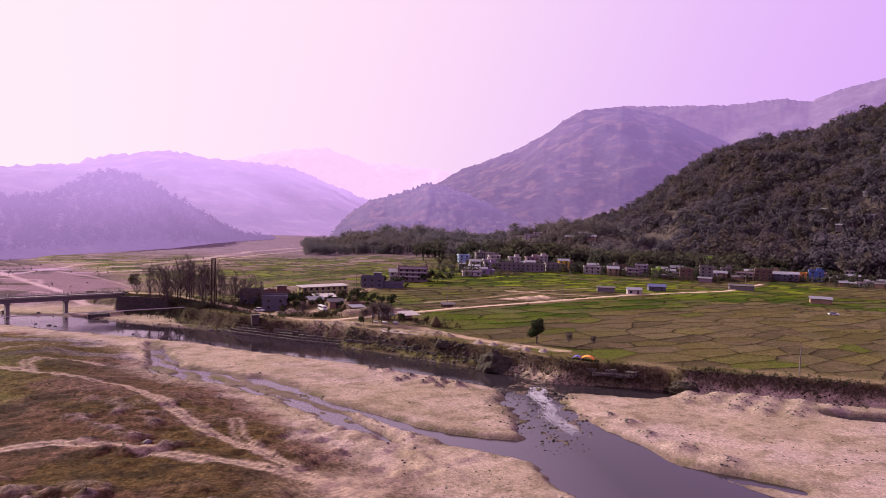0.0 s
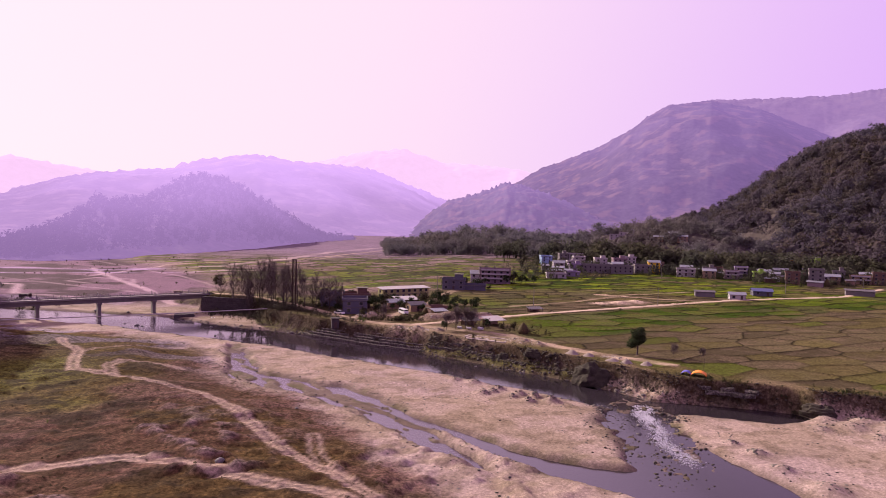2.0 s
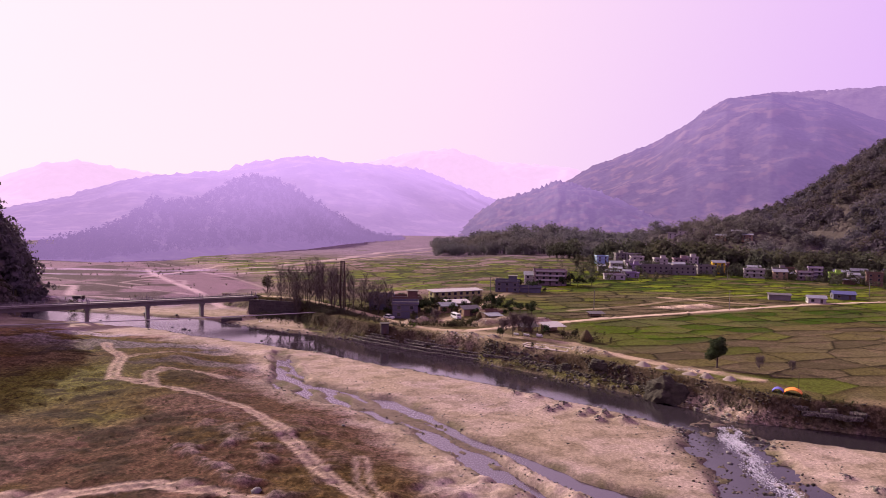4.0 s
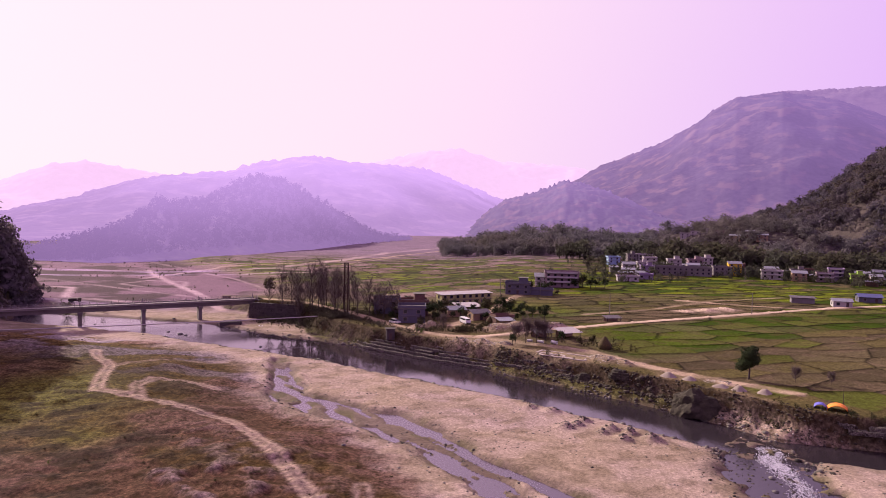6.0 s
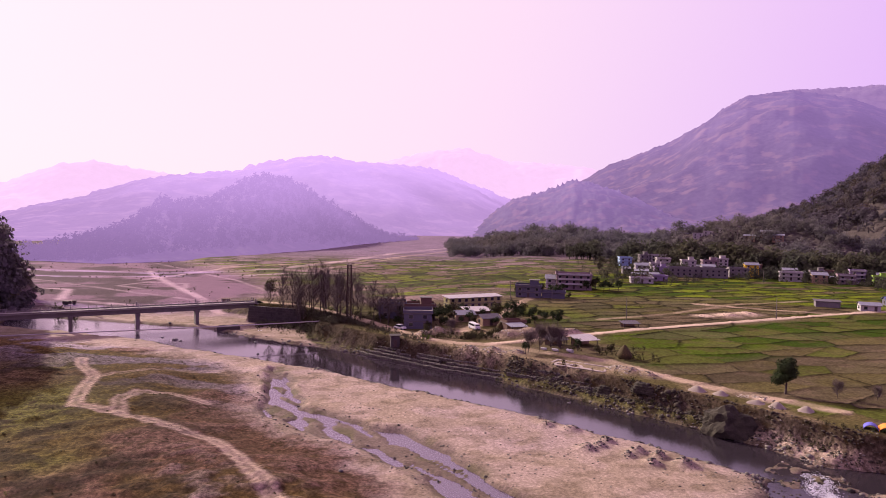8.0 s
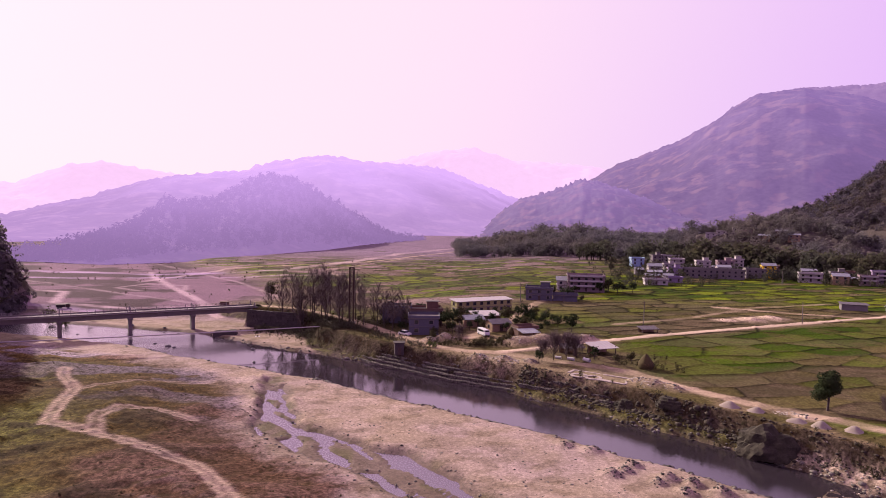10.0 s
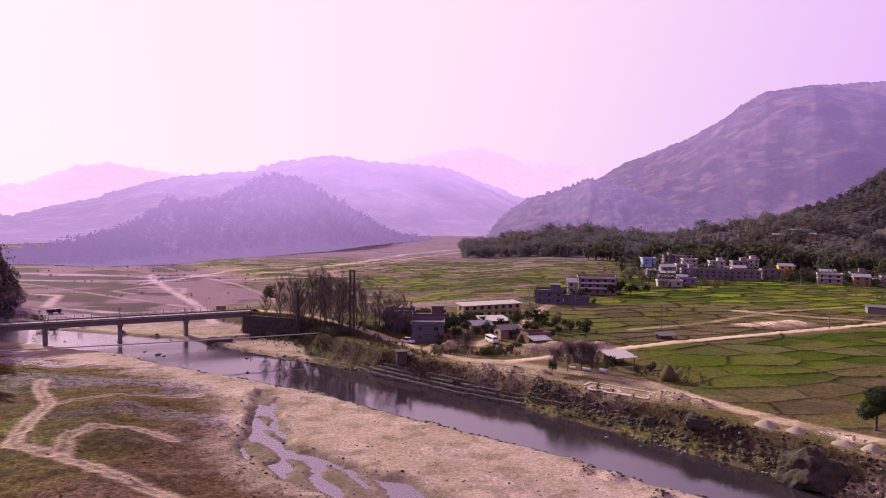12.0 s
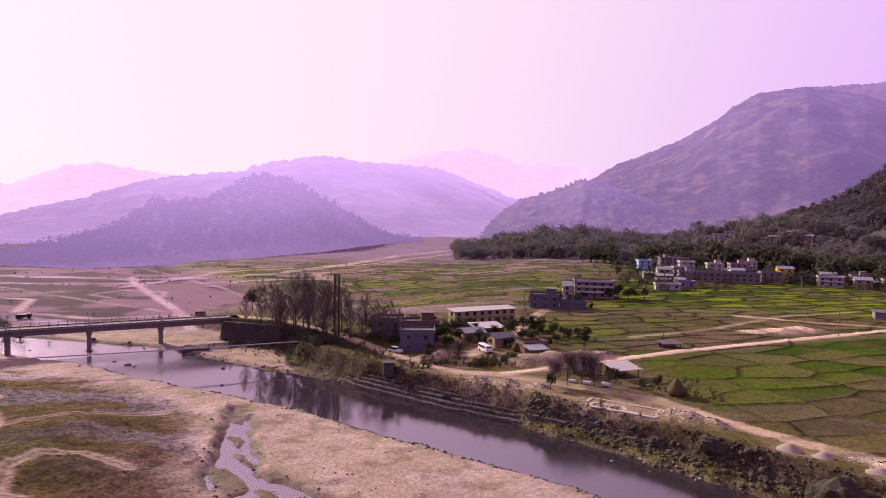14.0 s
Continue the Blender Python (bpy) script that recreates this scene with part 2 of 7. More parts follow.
def hill_mat(name, wood, clearing, glow, strength, scale, high=None, span=(0, 200)):
    """A distant hillside: woods and clearings, with haze put on as emission that grows from strength at span[0] metres
    up to high at span[1].
    """
    m = mat(name, wood, rough=0.95, var=0.5, scale=scale, fine=scale * 8, bump=0, spec=0.0)
    nt = m.node_tree
    b = nt.nodes["Principled BSDF"]
    src = b.inputs["Base Color"].links[0].from_socket
    geo = nt.nodes.new("ShaderNodeNewGeometry")
    n = nt.nodes.new("ShaderNodeTexNoise")
    n.inputs["Scale"].default_value, n.inputs["Detail"].default_value = scale * 2.2, 6
    nt.links.new(geo.outputs["Position"], n.inputs["Vector"])
    r = nt.nodes.new("ShaderNodeMapRange")
    r.inputs["From Min"].default_value, r.inputs["From Max"].default_value = 0.52, 0.62
    nt.links.new(n.outputs[0], r.inputs["Value"])
    k = nt.nodes.new("ShaderNodeMix")
    k.data_type = "RGBA"
    k.inputs[7].default_value = (*clearing, 1)
    nt.links.new(r.outputs[0], k.inputs[0])
    nt.links.new(src, k.inputs[6])
    nt.links.new(k.outputs[2], b.inputs["Base Color"])
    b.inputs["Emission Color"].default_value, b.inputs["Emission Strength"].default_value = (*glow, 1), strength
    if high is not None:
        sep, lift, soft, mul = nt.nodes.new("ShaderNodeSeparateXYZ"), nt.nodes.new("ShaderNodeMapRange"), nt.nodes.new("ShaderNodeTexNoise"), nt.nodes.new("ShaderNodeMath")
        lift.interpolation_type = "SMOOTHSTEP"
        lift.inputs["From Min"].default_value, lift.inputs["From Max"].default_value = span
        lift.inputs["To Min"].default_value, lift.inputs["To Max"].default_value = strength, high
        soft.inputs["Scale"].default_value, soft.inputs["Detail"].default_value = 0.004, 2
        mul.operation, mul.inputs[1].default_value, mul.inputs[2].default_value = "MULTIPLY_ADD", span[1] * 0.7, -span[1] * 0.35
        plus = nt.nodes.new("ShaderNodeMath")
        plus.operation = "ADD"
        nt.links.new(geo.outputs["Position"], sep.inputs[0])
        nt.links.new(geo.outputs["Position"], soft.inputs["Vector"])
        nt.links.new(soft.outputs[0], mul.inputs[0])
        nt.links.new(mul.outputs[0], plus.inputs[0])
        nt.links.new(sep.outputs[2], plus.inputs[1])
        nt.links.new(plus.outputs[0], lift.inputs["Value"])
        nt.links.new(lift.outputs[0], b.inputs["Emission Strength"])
    return m


M_GROUND = ground_mat("land")
M_CONC = mat("weathered_concrete", (0.120, 0.100, 0.092), 0.9, 0.3, 0.4, 6, 0.3, rand=0.2)
M_CONC_DARK = mat("dark_masonry", (0.050, 0.040, 0.038), 0.9, 0.4, 0.6, 5, 0.5, rand=0.4)
M_ASPHALT = mat("dusty_asphalt", (0.176, 0.152, 0.136), 0.9, 0.3, 0.3, 5, 0.2)
M_RAIL = mat("painted_rail", (0.208, 0.176, 0.168), 0.6, 0.3, 2, 12, 0.1)
M_STONE = mat("river_stone", (0.092, 0.080, 0.066), 0.8, 0.75, 1.2, 8, 0.5, rand=1.0, island=True)
M_BOULDER = mat("boulder_stone", (0.104, 0.092, 0.088), 0.8, 0.5, 1.2, 8, 0.5, rand=0.5)
M_BARK = mat("bark", (0.066, 0.048, 0.044), 0.95, 0.4, 2, 14, 0.4)
M_TWIG = mat("bare_twigs", (0.105, 0.076, 0.072), 0.95, 0.4, 2, 14, 0.0)
M_LEAF = leaf_mat("leaves_dark", (0.024, 0.032, 0.013))
# haze put into the leaf colour of hill, grove and knoll woods as lilac
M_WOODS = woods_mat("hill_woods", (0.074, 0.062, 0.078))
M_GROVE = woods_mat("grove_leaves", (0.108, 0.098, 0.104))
M_TOWN_TREE = woods_mat("town_tree_leaves", (0.058, 0.058, 0.042), 0.3, 0.12)
M_SCRUB = woods_mat("slope_scrub_leaves", (0.078, 0.064, 0.060))
M_BRUSH = leaf_mat("dry_brush", (0.056, 0.050, 0.032))
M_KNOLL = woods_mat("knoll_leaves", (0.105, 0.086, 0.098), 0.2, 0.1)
M_LEAF2 = leaf_mat("leaves_olive", (0.042, 0.038, 0.018))
M_LEAF3 = leaf_mat("leaves_fresh", (0.072, 0.104, 0.020))
M_DRY = leaf_mat("dry_leaves", (0.112, 0.068, 0.032))
M_STEEL = mat("rusty_steel", (0.070, 0.046, 0.038), 0.7, 0.4, 3, 14, 0.2, metal=0.3)
M_GLASS = mat("dark_window_glass", (0.020, 0.022, 0.028), 0.12, 0.2, 1, 4, 0, spec=0.6)
M_TIN = mat("weathered_tin_roof", (0.216, 0.212, 0.232), 0.45, 0.35, 0.6, 4, 0.1, metal=0.4, rand=0.4)
M_TIN_WHITE = mat("white_tin_roof", (0.330, 0.292, 0.280), 0.5, 0.15, 0.6, 4, 0.05)
M_TIN_BLUE = mat("blue_tin_roof", (0.075, 0.078, 0.17), 0.5, 0.2, 0.6, 4, 0.05)
M_TILE = mat("old_dark_roof", (0.096, 0.080, 0.088), 0.85, 0.35, 0.8, 6, 0.3)
M_FRAME = mat("window_frame_paint", (0.15, 0.12, 0.115), 0.6, 0.2, 2, 10, 0.05)
M_FOAM = mat("white_water", (0.496, 0.480, 0.504), 0.6, 0.1, 2, 8, 0.4)
M_STRAW = mat("straw", (0.058, 0.044, 0.020), 0.95, 0.35, 3, 16, 0.6)
M_PAVE = mat("pale_paving", (0.304, 0.248, 0.216), 0.85, 0.2, 1, 8, 0.2)
M_TANK = mat("black_plastic", (0.024, 0.024, 0.026), 0.5, 0.2, 2, 8, 0)
M_WHITE = mat("white_enamel", (0.48, 0.46, 0.45), 0.35, 0.12, 1, 6, 0)
M_RUBBER = mat("rubber", (0.024, 0.024, 0.024), 0.8, 0.3, 3, 12, 0)
M_ORANGE = mat("orange_tarpaulin", (0.640, 0.208, 0.032), 0.6, 0.2, 2, 8, 0.2)
M_PURPLE = mat("blue_tarpaulin", (0.104, 0.096, 0.360), 0.6, 0.2, 2, 8, 0.2)
WALLS = {
    "white": mat("white_plaster", (0.320, 0.288, 0.280), 0.85, 0.18, 0.35, 5, 0.1, rand=0.2),
    "grey": mat("raw_concrete_plaster", (0.140, 0.121, 0.122), 0.9, 0.25, 0.35, 5, 0.2, rand=0.3),
    "blue": mat("blue_grey_plaster", (0.084, 0.078, 0.100), 0.85, 0.2, 0.35, 5, 0.1),
    "deepblue": mat("bright_blue_plaster", (0.064, 0.112, 0.304), 0.8, 0.2, 0.35, 5, 0.1),
    "sky": mat("pale_blue_plaster", (0.240, 0.336, 0.464), 0.8, 0.2, 0.35, 5, 0.1),
    "pink": mat("pink_plaster", (0.205, 0.142, 0.155), 0.85, 0.2, 0.35, 5, 0.1),
    "lilac": mat("lilac_plaster", (0.200, 0.150, 0.230), 0.85, 0.2, 0.35, 5, 0.1),
    "yellow": mat("yellow_plaster", (0.528, 0.336, 0.024), 0.8, 0.15, 0.35, 5, 0.1),
    "ochre": mat("faded_yellow_plaster", (0.270, 0.240, 0.105), 0.85, 0.2, 0.35, 5, 0.1),
    "green": mat("lime_green_plaster", (0.208, 0.336, 0.056), 0.8, 0.15, 0.35, 5, 0.1),
    "orange": mat("orange_plaster", (0.480, 0.200, 0.048), 0.8, 0.15, 0.35, 5, 0.1),
    "brick": mat("bare_brick", (0.112, 0.064, 0.050), 0.9, 0.3, 0.5, 10, 0.4, rand=0.2),
    "mud": mat("mud_plaster", (0.240, 0.160, 0.104), 0.95, 0.3, 0.5, 8, 0.3, rand=0.2),
}


# ---- land ----
def smooth(a, b, x):
    t = np.clip((x - a) / (b - a), 0, 1)
    return t * t * (3 - 2 * t)


def vnoise(x, y, seed=0):
    xi, yi = np.floor(x).astype(np.int64), np.floor(y).astype(np.int64)
    fx, fy = x - xi, y - yi
    fx, fy = fx * fx * (3 - 2 * fx), fy * fy * (3 - 2 * fy)

    def h(i, j):
        k = (i * 374761393 + j * 668265263 + seed * 974634777) & 0x7FFFFFFF
        k = ((k ^ (k >> 13)) * 1274126177) & 0x7FFFFFFF
        return ((k ^ (k >> 16)) & 0xFFFF) / 65535.0
    return (h(xi, yi) * (1 - fx) + h(xi + 1, yi) * fx) * (1 - fy) + (h(xi, yi + 1) * (1 - fx) + h(xi + 1, yi + 1) * fx) * fy


def fnoise(x, y, octaves=4, seed=0):
    s, a, t = 0, 0.5, 0
    for o in range(octaves):
        s = s + a * vnoise(x * 2 ** o + 17.3 * o, y * 2 ** o - 9.1 * o, seed + o)
        t, a = t + a, a * 0.5
    return s / t


def along(X, Y, pts):
    """Distance to a line of points (x, y, half width), the half width there, and the side (positive: to its right)."""
    best = np.full(X.shape, 1e9)
    half, side = np.zeros(X.shape), np.ones(X.shape)
    for a, b in zip(pts, pts[1:]):
        dx, dy = b[0] - a[0], b[1] - a[1]
        t = np.clip(((X - a[0]) * dx + (Y - a[1]) * dy) / (dx * dx + dy * dy), 0, 1)
        d = np.hypot(X - a[0] - t * dx, Y - a[1] - t * dy)
        near = d < best
        best = np.where(near, d, best)
        if len(a) > 2:
            half = np.where(near, a[2] + (b[2] - a[2]) * t, half)
        side = np.where(near, np.sign((X - a[0]) * dy - (Y - a[1]) * dx), side)
    return best, half, side


PLAIN_EDGE = [(420, -46), (180, 80), (122, 108), (111, 113.5), (97, 119.5), (84, 125), (73, 131), (63, 135.5), (54.5, 142.8), (45.3, 154.2), (34.5, 166.2), (21.5, 177.8), (9.5, 188), (-15, 204), (-37, 223),
              (-47, 234), (-55, 247), (-58.5, 252.5), (-79, 259.2), (-84, 290), (-70, 340), (-105, 420), (-190, 520), (-300, 700), (-420, 1000)]
TERRACE_EDGE = [(-190, 225), (-120, 222), (-78, 200), (-56, 183), (-47, 163), (-38, 147), (-22, 134), (-14, 124), (-7, 108), (0, 94), (12, 78), (26, 58), (34, 20), (36, -60)]
RIVER = [(-480, 640, 12), (-340, 410, 11), (-240, 300, 10), (-165, 254, 9), (-120, 242, 10), (-95, 234.5, 11.5), (-78, 223, 11), (-57, 211.8, 10), (-38, 203, 10.2),
         (-20, 191, 10), (-3, 178, 9.5), (11, 167, 8), (24, 156.5, 7.5), (35, 147, 7), (44, 138, 6.5), (50, 130, 6), (47, 119, 6.5), (46, 108, 6), (45, 97, 7.5), (46, 87, 9.5),
         (47, 76, 11), (51, 66, 12), (58, 50, 12), (70, 28, 12), (90, -20, 14)]
SIDE_ARM = [(-50, 188, 0.8), (-46, 180, 1.9), (-43, 169, 2.0), (-38, 155, 4.0), (-29, 147, 4.0), (-17, 140, 5.2), (-8, 130, 4.6), (0, 117, 3.2), (7, 104, 2.6), (12, 96, 1.5)]
POOL_ARM = [(-1, 123, 0.8), (8.5, 113, 1.6), (18, 99.5, 2.6), (28, 92.5, 3.8), (39, 87, 6)]
POND = [(51, 131, 4), (64, 127, 4.8), (75, 122.8, 5.0), (81, 122.5, 3)]
SMALL_POOL = [(61, 76, 0.8), (66, 71.5, 1.8), (71, 67, 1.5)]
EAST_POOL = [(107, 101, 1.5), (116, 97.5, 3.0), (135, 90, 4)]
TRACKS = [
    [(-96, 184), (-92, 177), (-83, 167), (-79, 156), (-74, 145), (-64, 142), (-54, 137), (-44, 133), (-37, 125), (-27, 111), (-19, 98), (-11, 89), (-4, 80), (2, 73), (10, 65), (24, 44)],
    [(-64, 142), (-68, 149), (-67.5, 156), (-62, 158), (-54, 155)],
    [(-75, 82), (-48, 90), (-41, 92.5), (-32, 90), (-20, 84), (-8, 79), (-2, 76), (4, 70)],
    [(-15.5, 107), (-14, 98), (-9, 87)],
    [(-83, 167), (-74, 177), (-62, 184)],
]
BANK_ROAD = [(-78, 264), (-58, 258), (-42, 248), (-31, 233), (-23, 221), (-15, 210), (-5, 203), (5, 202), (13, 197), (23, 191), (33, 184), (40, 171.5), (49, 161), (58, 153), (65, 146.5)]
FIELD_ROAD = [(5, 203), (13, 207), (33, 220), (52, 232), (87, 251), (131, 273), (160, 287), (200, 300), (228, 309), (255, 330), (285, 355)]
SIDE_ROADS = [[(-3, 222), (2, 234), (12, 258), (19, 285), (30, 316), (36, 322)], [(-96, 274), (-113, 303), (-150, 355), (-183, 403), (-205, 440)],
              [(-180, 381), (-168, 470), (-84, 556), (-11, 755)], [(-110, 300), (-140, 290), (-175, 300), (-190, 330), (-230, 340)], [(95, 300), (120, 286), (140, 279)],
              [(-120, 306), (-165, 330), (-230, 372), (-320, 400)], [(-90, 330), (-130, 390), (-200, 470), (-280, 560)], [(-140, 345), (-150, 368), (-172, 372), (-178, 352), (-160, 340)], [(-60, 380), (-100, 470), (-60, 600), (20, 690)], [(45, 252), (75, 270), (110, 300), (150, 318)]]
SAND_HEAPS = [(44.1, 159.0), (47.7, 156.3), (52.0, 150.9), (54.7, 148.4), (59.0, 146.6)]
DRY_CHANNELS = [[(-330, 440), (-250, 430), (-193, 424), (-128, 465), (-95, 560), (-72, 680), (-14, 821), (40, 1000)], [(-260, 392), (-210, 396), (-150, 418), (-80, 440)], [(-240, 330), (-200, 300), (-150, 282), (-118, 276)]]
KNOLL = [(-254, 302, 58), (-214, 243, 52), (-212, 212, 50)]


def fields(X, Y):
    """Paddy plots: long many-sided cells. Gives the distance to the next bund in metres, and two random numbers of the plot's own."""
    wx = X + 7 * (fnoise(X / 60, Y / 60, 2, 21) - 0.5) * 2
    wy = Y + 5 * (fnoise(X / 50, Y / 50, 2, 31) - 0.5) * 2
    c, s = math.cos(0.36), math.sin(0.36)
    su, sv = 17.0, 8.6
    u, v = (wx * c + wy * s) / su, (-wx * s + wy * c) / sv
    iu, iv = np.floor(u), np.floor(v)

    def h(i, j, seed):
        k = (i.astype(np.int64) * 374761393 + j.astype(np.int64) * 668265263 + seed * 974634777) & 0x7FFFFFFF
        k = ((k ^ (k >> 13)) * 1274126177) & 0x7FFFFFFF
        return ((k ^ (k >> 16)) & 0xFFFF) / 65535.0
    d1, d2 = np.full(X.shape, 1e9), np.full(X.shape, 1e9)
    p1, p2 = [np.zeros(X.shape) for _ in range(2)], [np.zeros(X.shape) for _ in range(2)]
    r1, r2 = np.zeros(X.shape), np.zeros(X.shape)
    for di in (-1, 0, 1):
        for dj in (-1, 0, 1):
            ci, cj = iu + di, iv + dj
            pu, pv = ci + 0.5 + 0.8 * (h(ci, cj, 1) - 0.5), cj + 0.5 + 0.55 * (h(ci, cj, 2) - 0.5)
            d = (u - pu) ** 2 + (v - pv) ** 2
            near, second = d < d1, (d >= d1) & (d < d2)
            for q, new_p in zip((0, 1), (pu, pv)):
                p2[q] = np.where(near, p1[q], np.where(second, new_p, p2[q]))
                p1[q] = np.where(near, new_p, p1[q])
            d2 = np.where(near, d1, np.where(second, d, d2))
            r1, r2 = np.where(near, h(ci, cj, 3), r1), np.where(near, h(ci, cj, 4), r2)
            d1 = np.where(near, d, d1)
    gap_u, gap_v = p2[0] - p1[0], p2[1] - p1[1]
    span = np.maximum(np.hypot(gap_u, gap_v), 0.05)
    wide = np.hypot(gap_u / su, gap_v / sv) / span
    edge = (d2 - d1) / (2 * span) / np.maximum(wide, 1e-3) + 0.35 * (fnoise(X / 2.2, Y / 2.2, 2, 33) - 0.5)
    return edge, r1, r2


HEAPS = [(84, 117, 2.4, 1.1), (87, 113, 2.6, 1.3), (91, 116, 2.6, 1.5), (92, 110, 2.5, 1.2), (96, 113, 2.6, 1.5), (97, 107, 2.4, 1.2), (101, 111, 2.6, 1.4), (102, 104, 2.4, 1.2), (106, 108, 2.5, 1.3), (107, 102, 2.4, 1.0), (88, 107, 2.0, 0.8), (93, 104, 2.0, 0.8), (111, 105, 2.2, 1.0), (80, 113, 1.8, 0.7), (98, 101, 1.8, 0.7), (86, 120, 1.8, 1.2),
         (18, 137, 1.3, 0.9), (20.5, 138.5, 1.0, 0.8), (26, 136, 1.3, 1.2), (32, 131, 1.5, 1.2), (27, 131, 1.1, 0.9), (17, 147, 1.5, 0.8), (22, 141, 1.2, 0.8), (29, 134, 1.1, 1.1), (13, 149, 1.2, 0.7), (24, 134, 0.9, 0.8),
         (60, 100, 1.4, 0.7), (60, 93, 1.5, 0.8), (62, 85, 2.4, 1.2), (66, 78, 2.6, 0.9), (58, 105, 1.3, 0.6),
         (10, 214, 4.0, 2.0), (17, 216, 4.2, 2.4), (24, 219, 4.0, 2.2), (30, 222, 3.2, 1.5), (-10, 218, 2.6, 1.8), (-14, 214, 2.4, 1.5),
         (-1, 196.5, 2.0, 0.9), (5, 194, 2.2, 1.0), (11, 191.8, 1.8, 0.9), (34.5, 173.5, 2.6, 1.2), (38.5, 170.8, 2.2, 1.1), (31.5, 175.5, 1.8, 0.8), (55, 153.5, 1.6, 0.6),
         (95, 268, 4, 1.2), (104, 272, 4, 1.2), (86, 266, 3, 0.8)]


def land(X, Y):
    """Height and land use at plan positions. Returns z, colour (n, 3), haze tint included, and cover (n, 3): pebbles,
    tufts, wet.
    """
    n1, n2, n3 = fnoise(X / 30, Y / 30, 4, 1), fnoise(X / 9, Y / 9, 4, 2), fnoise(X / 2.4, Y / 2.4, 3, 3)
    dp, _, sp = along(X, Y, PLAIN_EDGE)
    sd = dp * sp + 2.0 * (n2 - 0.5)
    wide = 4.5 - 2.6 * smooth(-50, -56, X) + 2.5 * smooth(5, 25, X) - 3.6 * smooth(62, 80, X) + 35 * smooth(264, 300, Y)
    plain = smooth(-wide, 0, sd)
    ledge = smooth(8, 22, X) * smooth(130, 110, X)
    plain = plain * (1 - ledge) + ledge * (0.24 * smooth(-wide, -2.6, sd) + 0.76 * smooth(-2.6 - 0.9 * (n3 - 0.5), -0.5, sd))
    dt, _, st = along(X, Y, TERRACE_EDGE)
    terr = dt * st + 8 * (n2 - 0.5)
    terrace = smooth(2, 26, terr) * (1 - plain)
    z = 0.75 + 0.5 * (n1 - 0.5) + 0.35 * (n2 - 0.5) + 0.16 * (n3 - 0.5)
    z = z + 2.5 * terrace + terrace * (0.5 * (n2 - 0.5) + 1.1 * (n1 - 0.5)) + 1.5 * smooth(265, 330, Y) * (1 - plain)
    rid = 1 - np.abs(2 * fnoise(X / 8.0, Y / 5.0, 4, 7) - 1)
    hum = smooth(0.60, 0.92, rid) * smooth(0.44, 0.56, fnoise(X / 26, Y / 16, 3, 15)) * terrace * smooth(140, 105, Y)
    z = z + (0.55 + 0.35 * smooth(108, 86, Y) * smooth(10, -10, X)) * hum * (0.3 + 1.3 * n3) + 0.55 * (n3 - 0.5) * terrace + 0.35 * (fnoise(X / 1.3, Y / 1.3, 2, 24) - 0.5) * terrace
    rim = hum * smooth(0.42, 0.6, n3)
    pit = terrace * smooth(0.52, 0.60, fnoise(X / 4.5, Y / 2.6, 4, 16)) * smooth(0.42, 0.56, fnoise(X / 24, Y / 18, 3, 17))
    rough = np.exp(-(((X - 6) / 24) ** 2 + ((Y - 90) / 17) ** 2) ** 2) * (1 - plain)
    z = z + rough * (0.75 * smooth(0.45, 0.75, fnoise(X / 3.2, Y / 2.4, 4, 25)) + 0.25 * (n3 - 0.5))
    # the plain, its plots and its bunds
    edge, r1, r2 = fields(X, Y)
    zp = 5.4 + 0.0045 * np.clip(Y - 260, 0, 2000) + 0.4 * (n1 - 0.5)
    zp = zp - 3.0 * smooth(275, 330, Y) * smooth(0, -60, X - (Y - 300) * 0.22)
    inner = smooth(3, 7, sd)
    yard = np.exp(-(((X + 8) / 32) ** 2 + ((Y - 228) / 26) ** 2) ** 2)
    tilled = inner * (1 - yard)
    bund = np.exp(-(edge / 0.45) ** 2) * tilled
    zp = zp + tilled * ((r1 - 0.5) * 0.14 + 0.08 * (n3 - 0.5)) + 0.24 * bund * (0.5 + n2)
    z = z * (1 - plain) + zp * plain
    z = z + (1 - plain) * plain * 1.6 * (n3 - 0.5) * 2
    # water courses
    wet = np.zeros(X.shape)
    for line, soft, deep, rough in ((RIVER, 3.0, 0.9, 2.5), (SIDE_ARM, 2.2, 0.30, 3.2), (POOL_ARM, 1.6, 0.5, 1.5), (POND, 2.0, 0.8, 1.2), (SMALL_POOL, 1.2, 0.4, 1.0), (EAST_POOL, 1.5, 0.5, 1.0)):
        d, h, _ = along(X, Y, line)
        d = d + rough * (n2 - 0.5) + 0.8 * (n3 - 0.5)
        k = smooth(soft, -1.2, d - h)
        z = z * (1 - k) - deep * k
        wet = np.maximum(wet, smooth(4.5, 0.0, d - h) * (1 - plain * 0.7))
    d, h, _ = along(X, Y, RIVER[15:19])
    z = z + smooth(9, 5, d) * 0.92 * smooth(0.44, 0.64, fnoise(X / 1.9, Y / 1.9, 3, 23) + 0.02 * (np.abs(d) - 3))
    d, h, _ = along(X, Y, SIDE_ARM)
    z = z + smooth(7, 3, d) * 0.55 * smooth(0.43, 0.56, fnoise((0.62 * X - 0.78 * Y) / 8.0, (0.78 * X + 0.62 * Y) / 1.9, 4, 12))
    heap = np.zeros(X.shape)
    for hx, hy, r, top in HEAPS:
        top = top * (0.8 + 0.5 * (hx * 7.3 % 1.0)) if hx > 78 and hy < 121 else top
        g = np.exp(-((X - hx) ** 2 + (Y - hy) ** 2) / (r * r) * (0.75 + 0.5 * n3))
        z = z + top * g * (0.8 + 0.4 * n3)
        heap = np.maximum(heap, g)
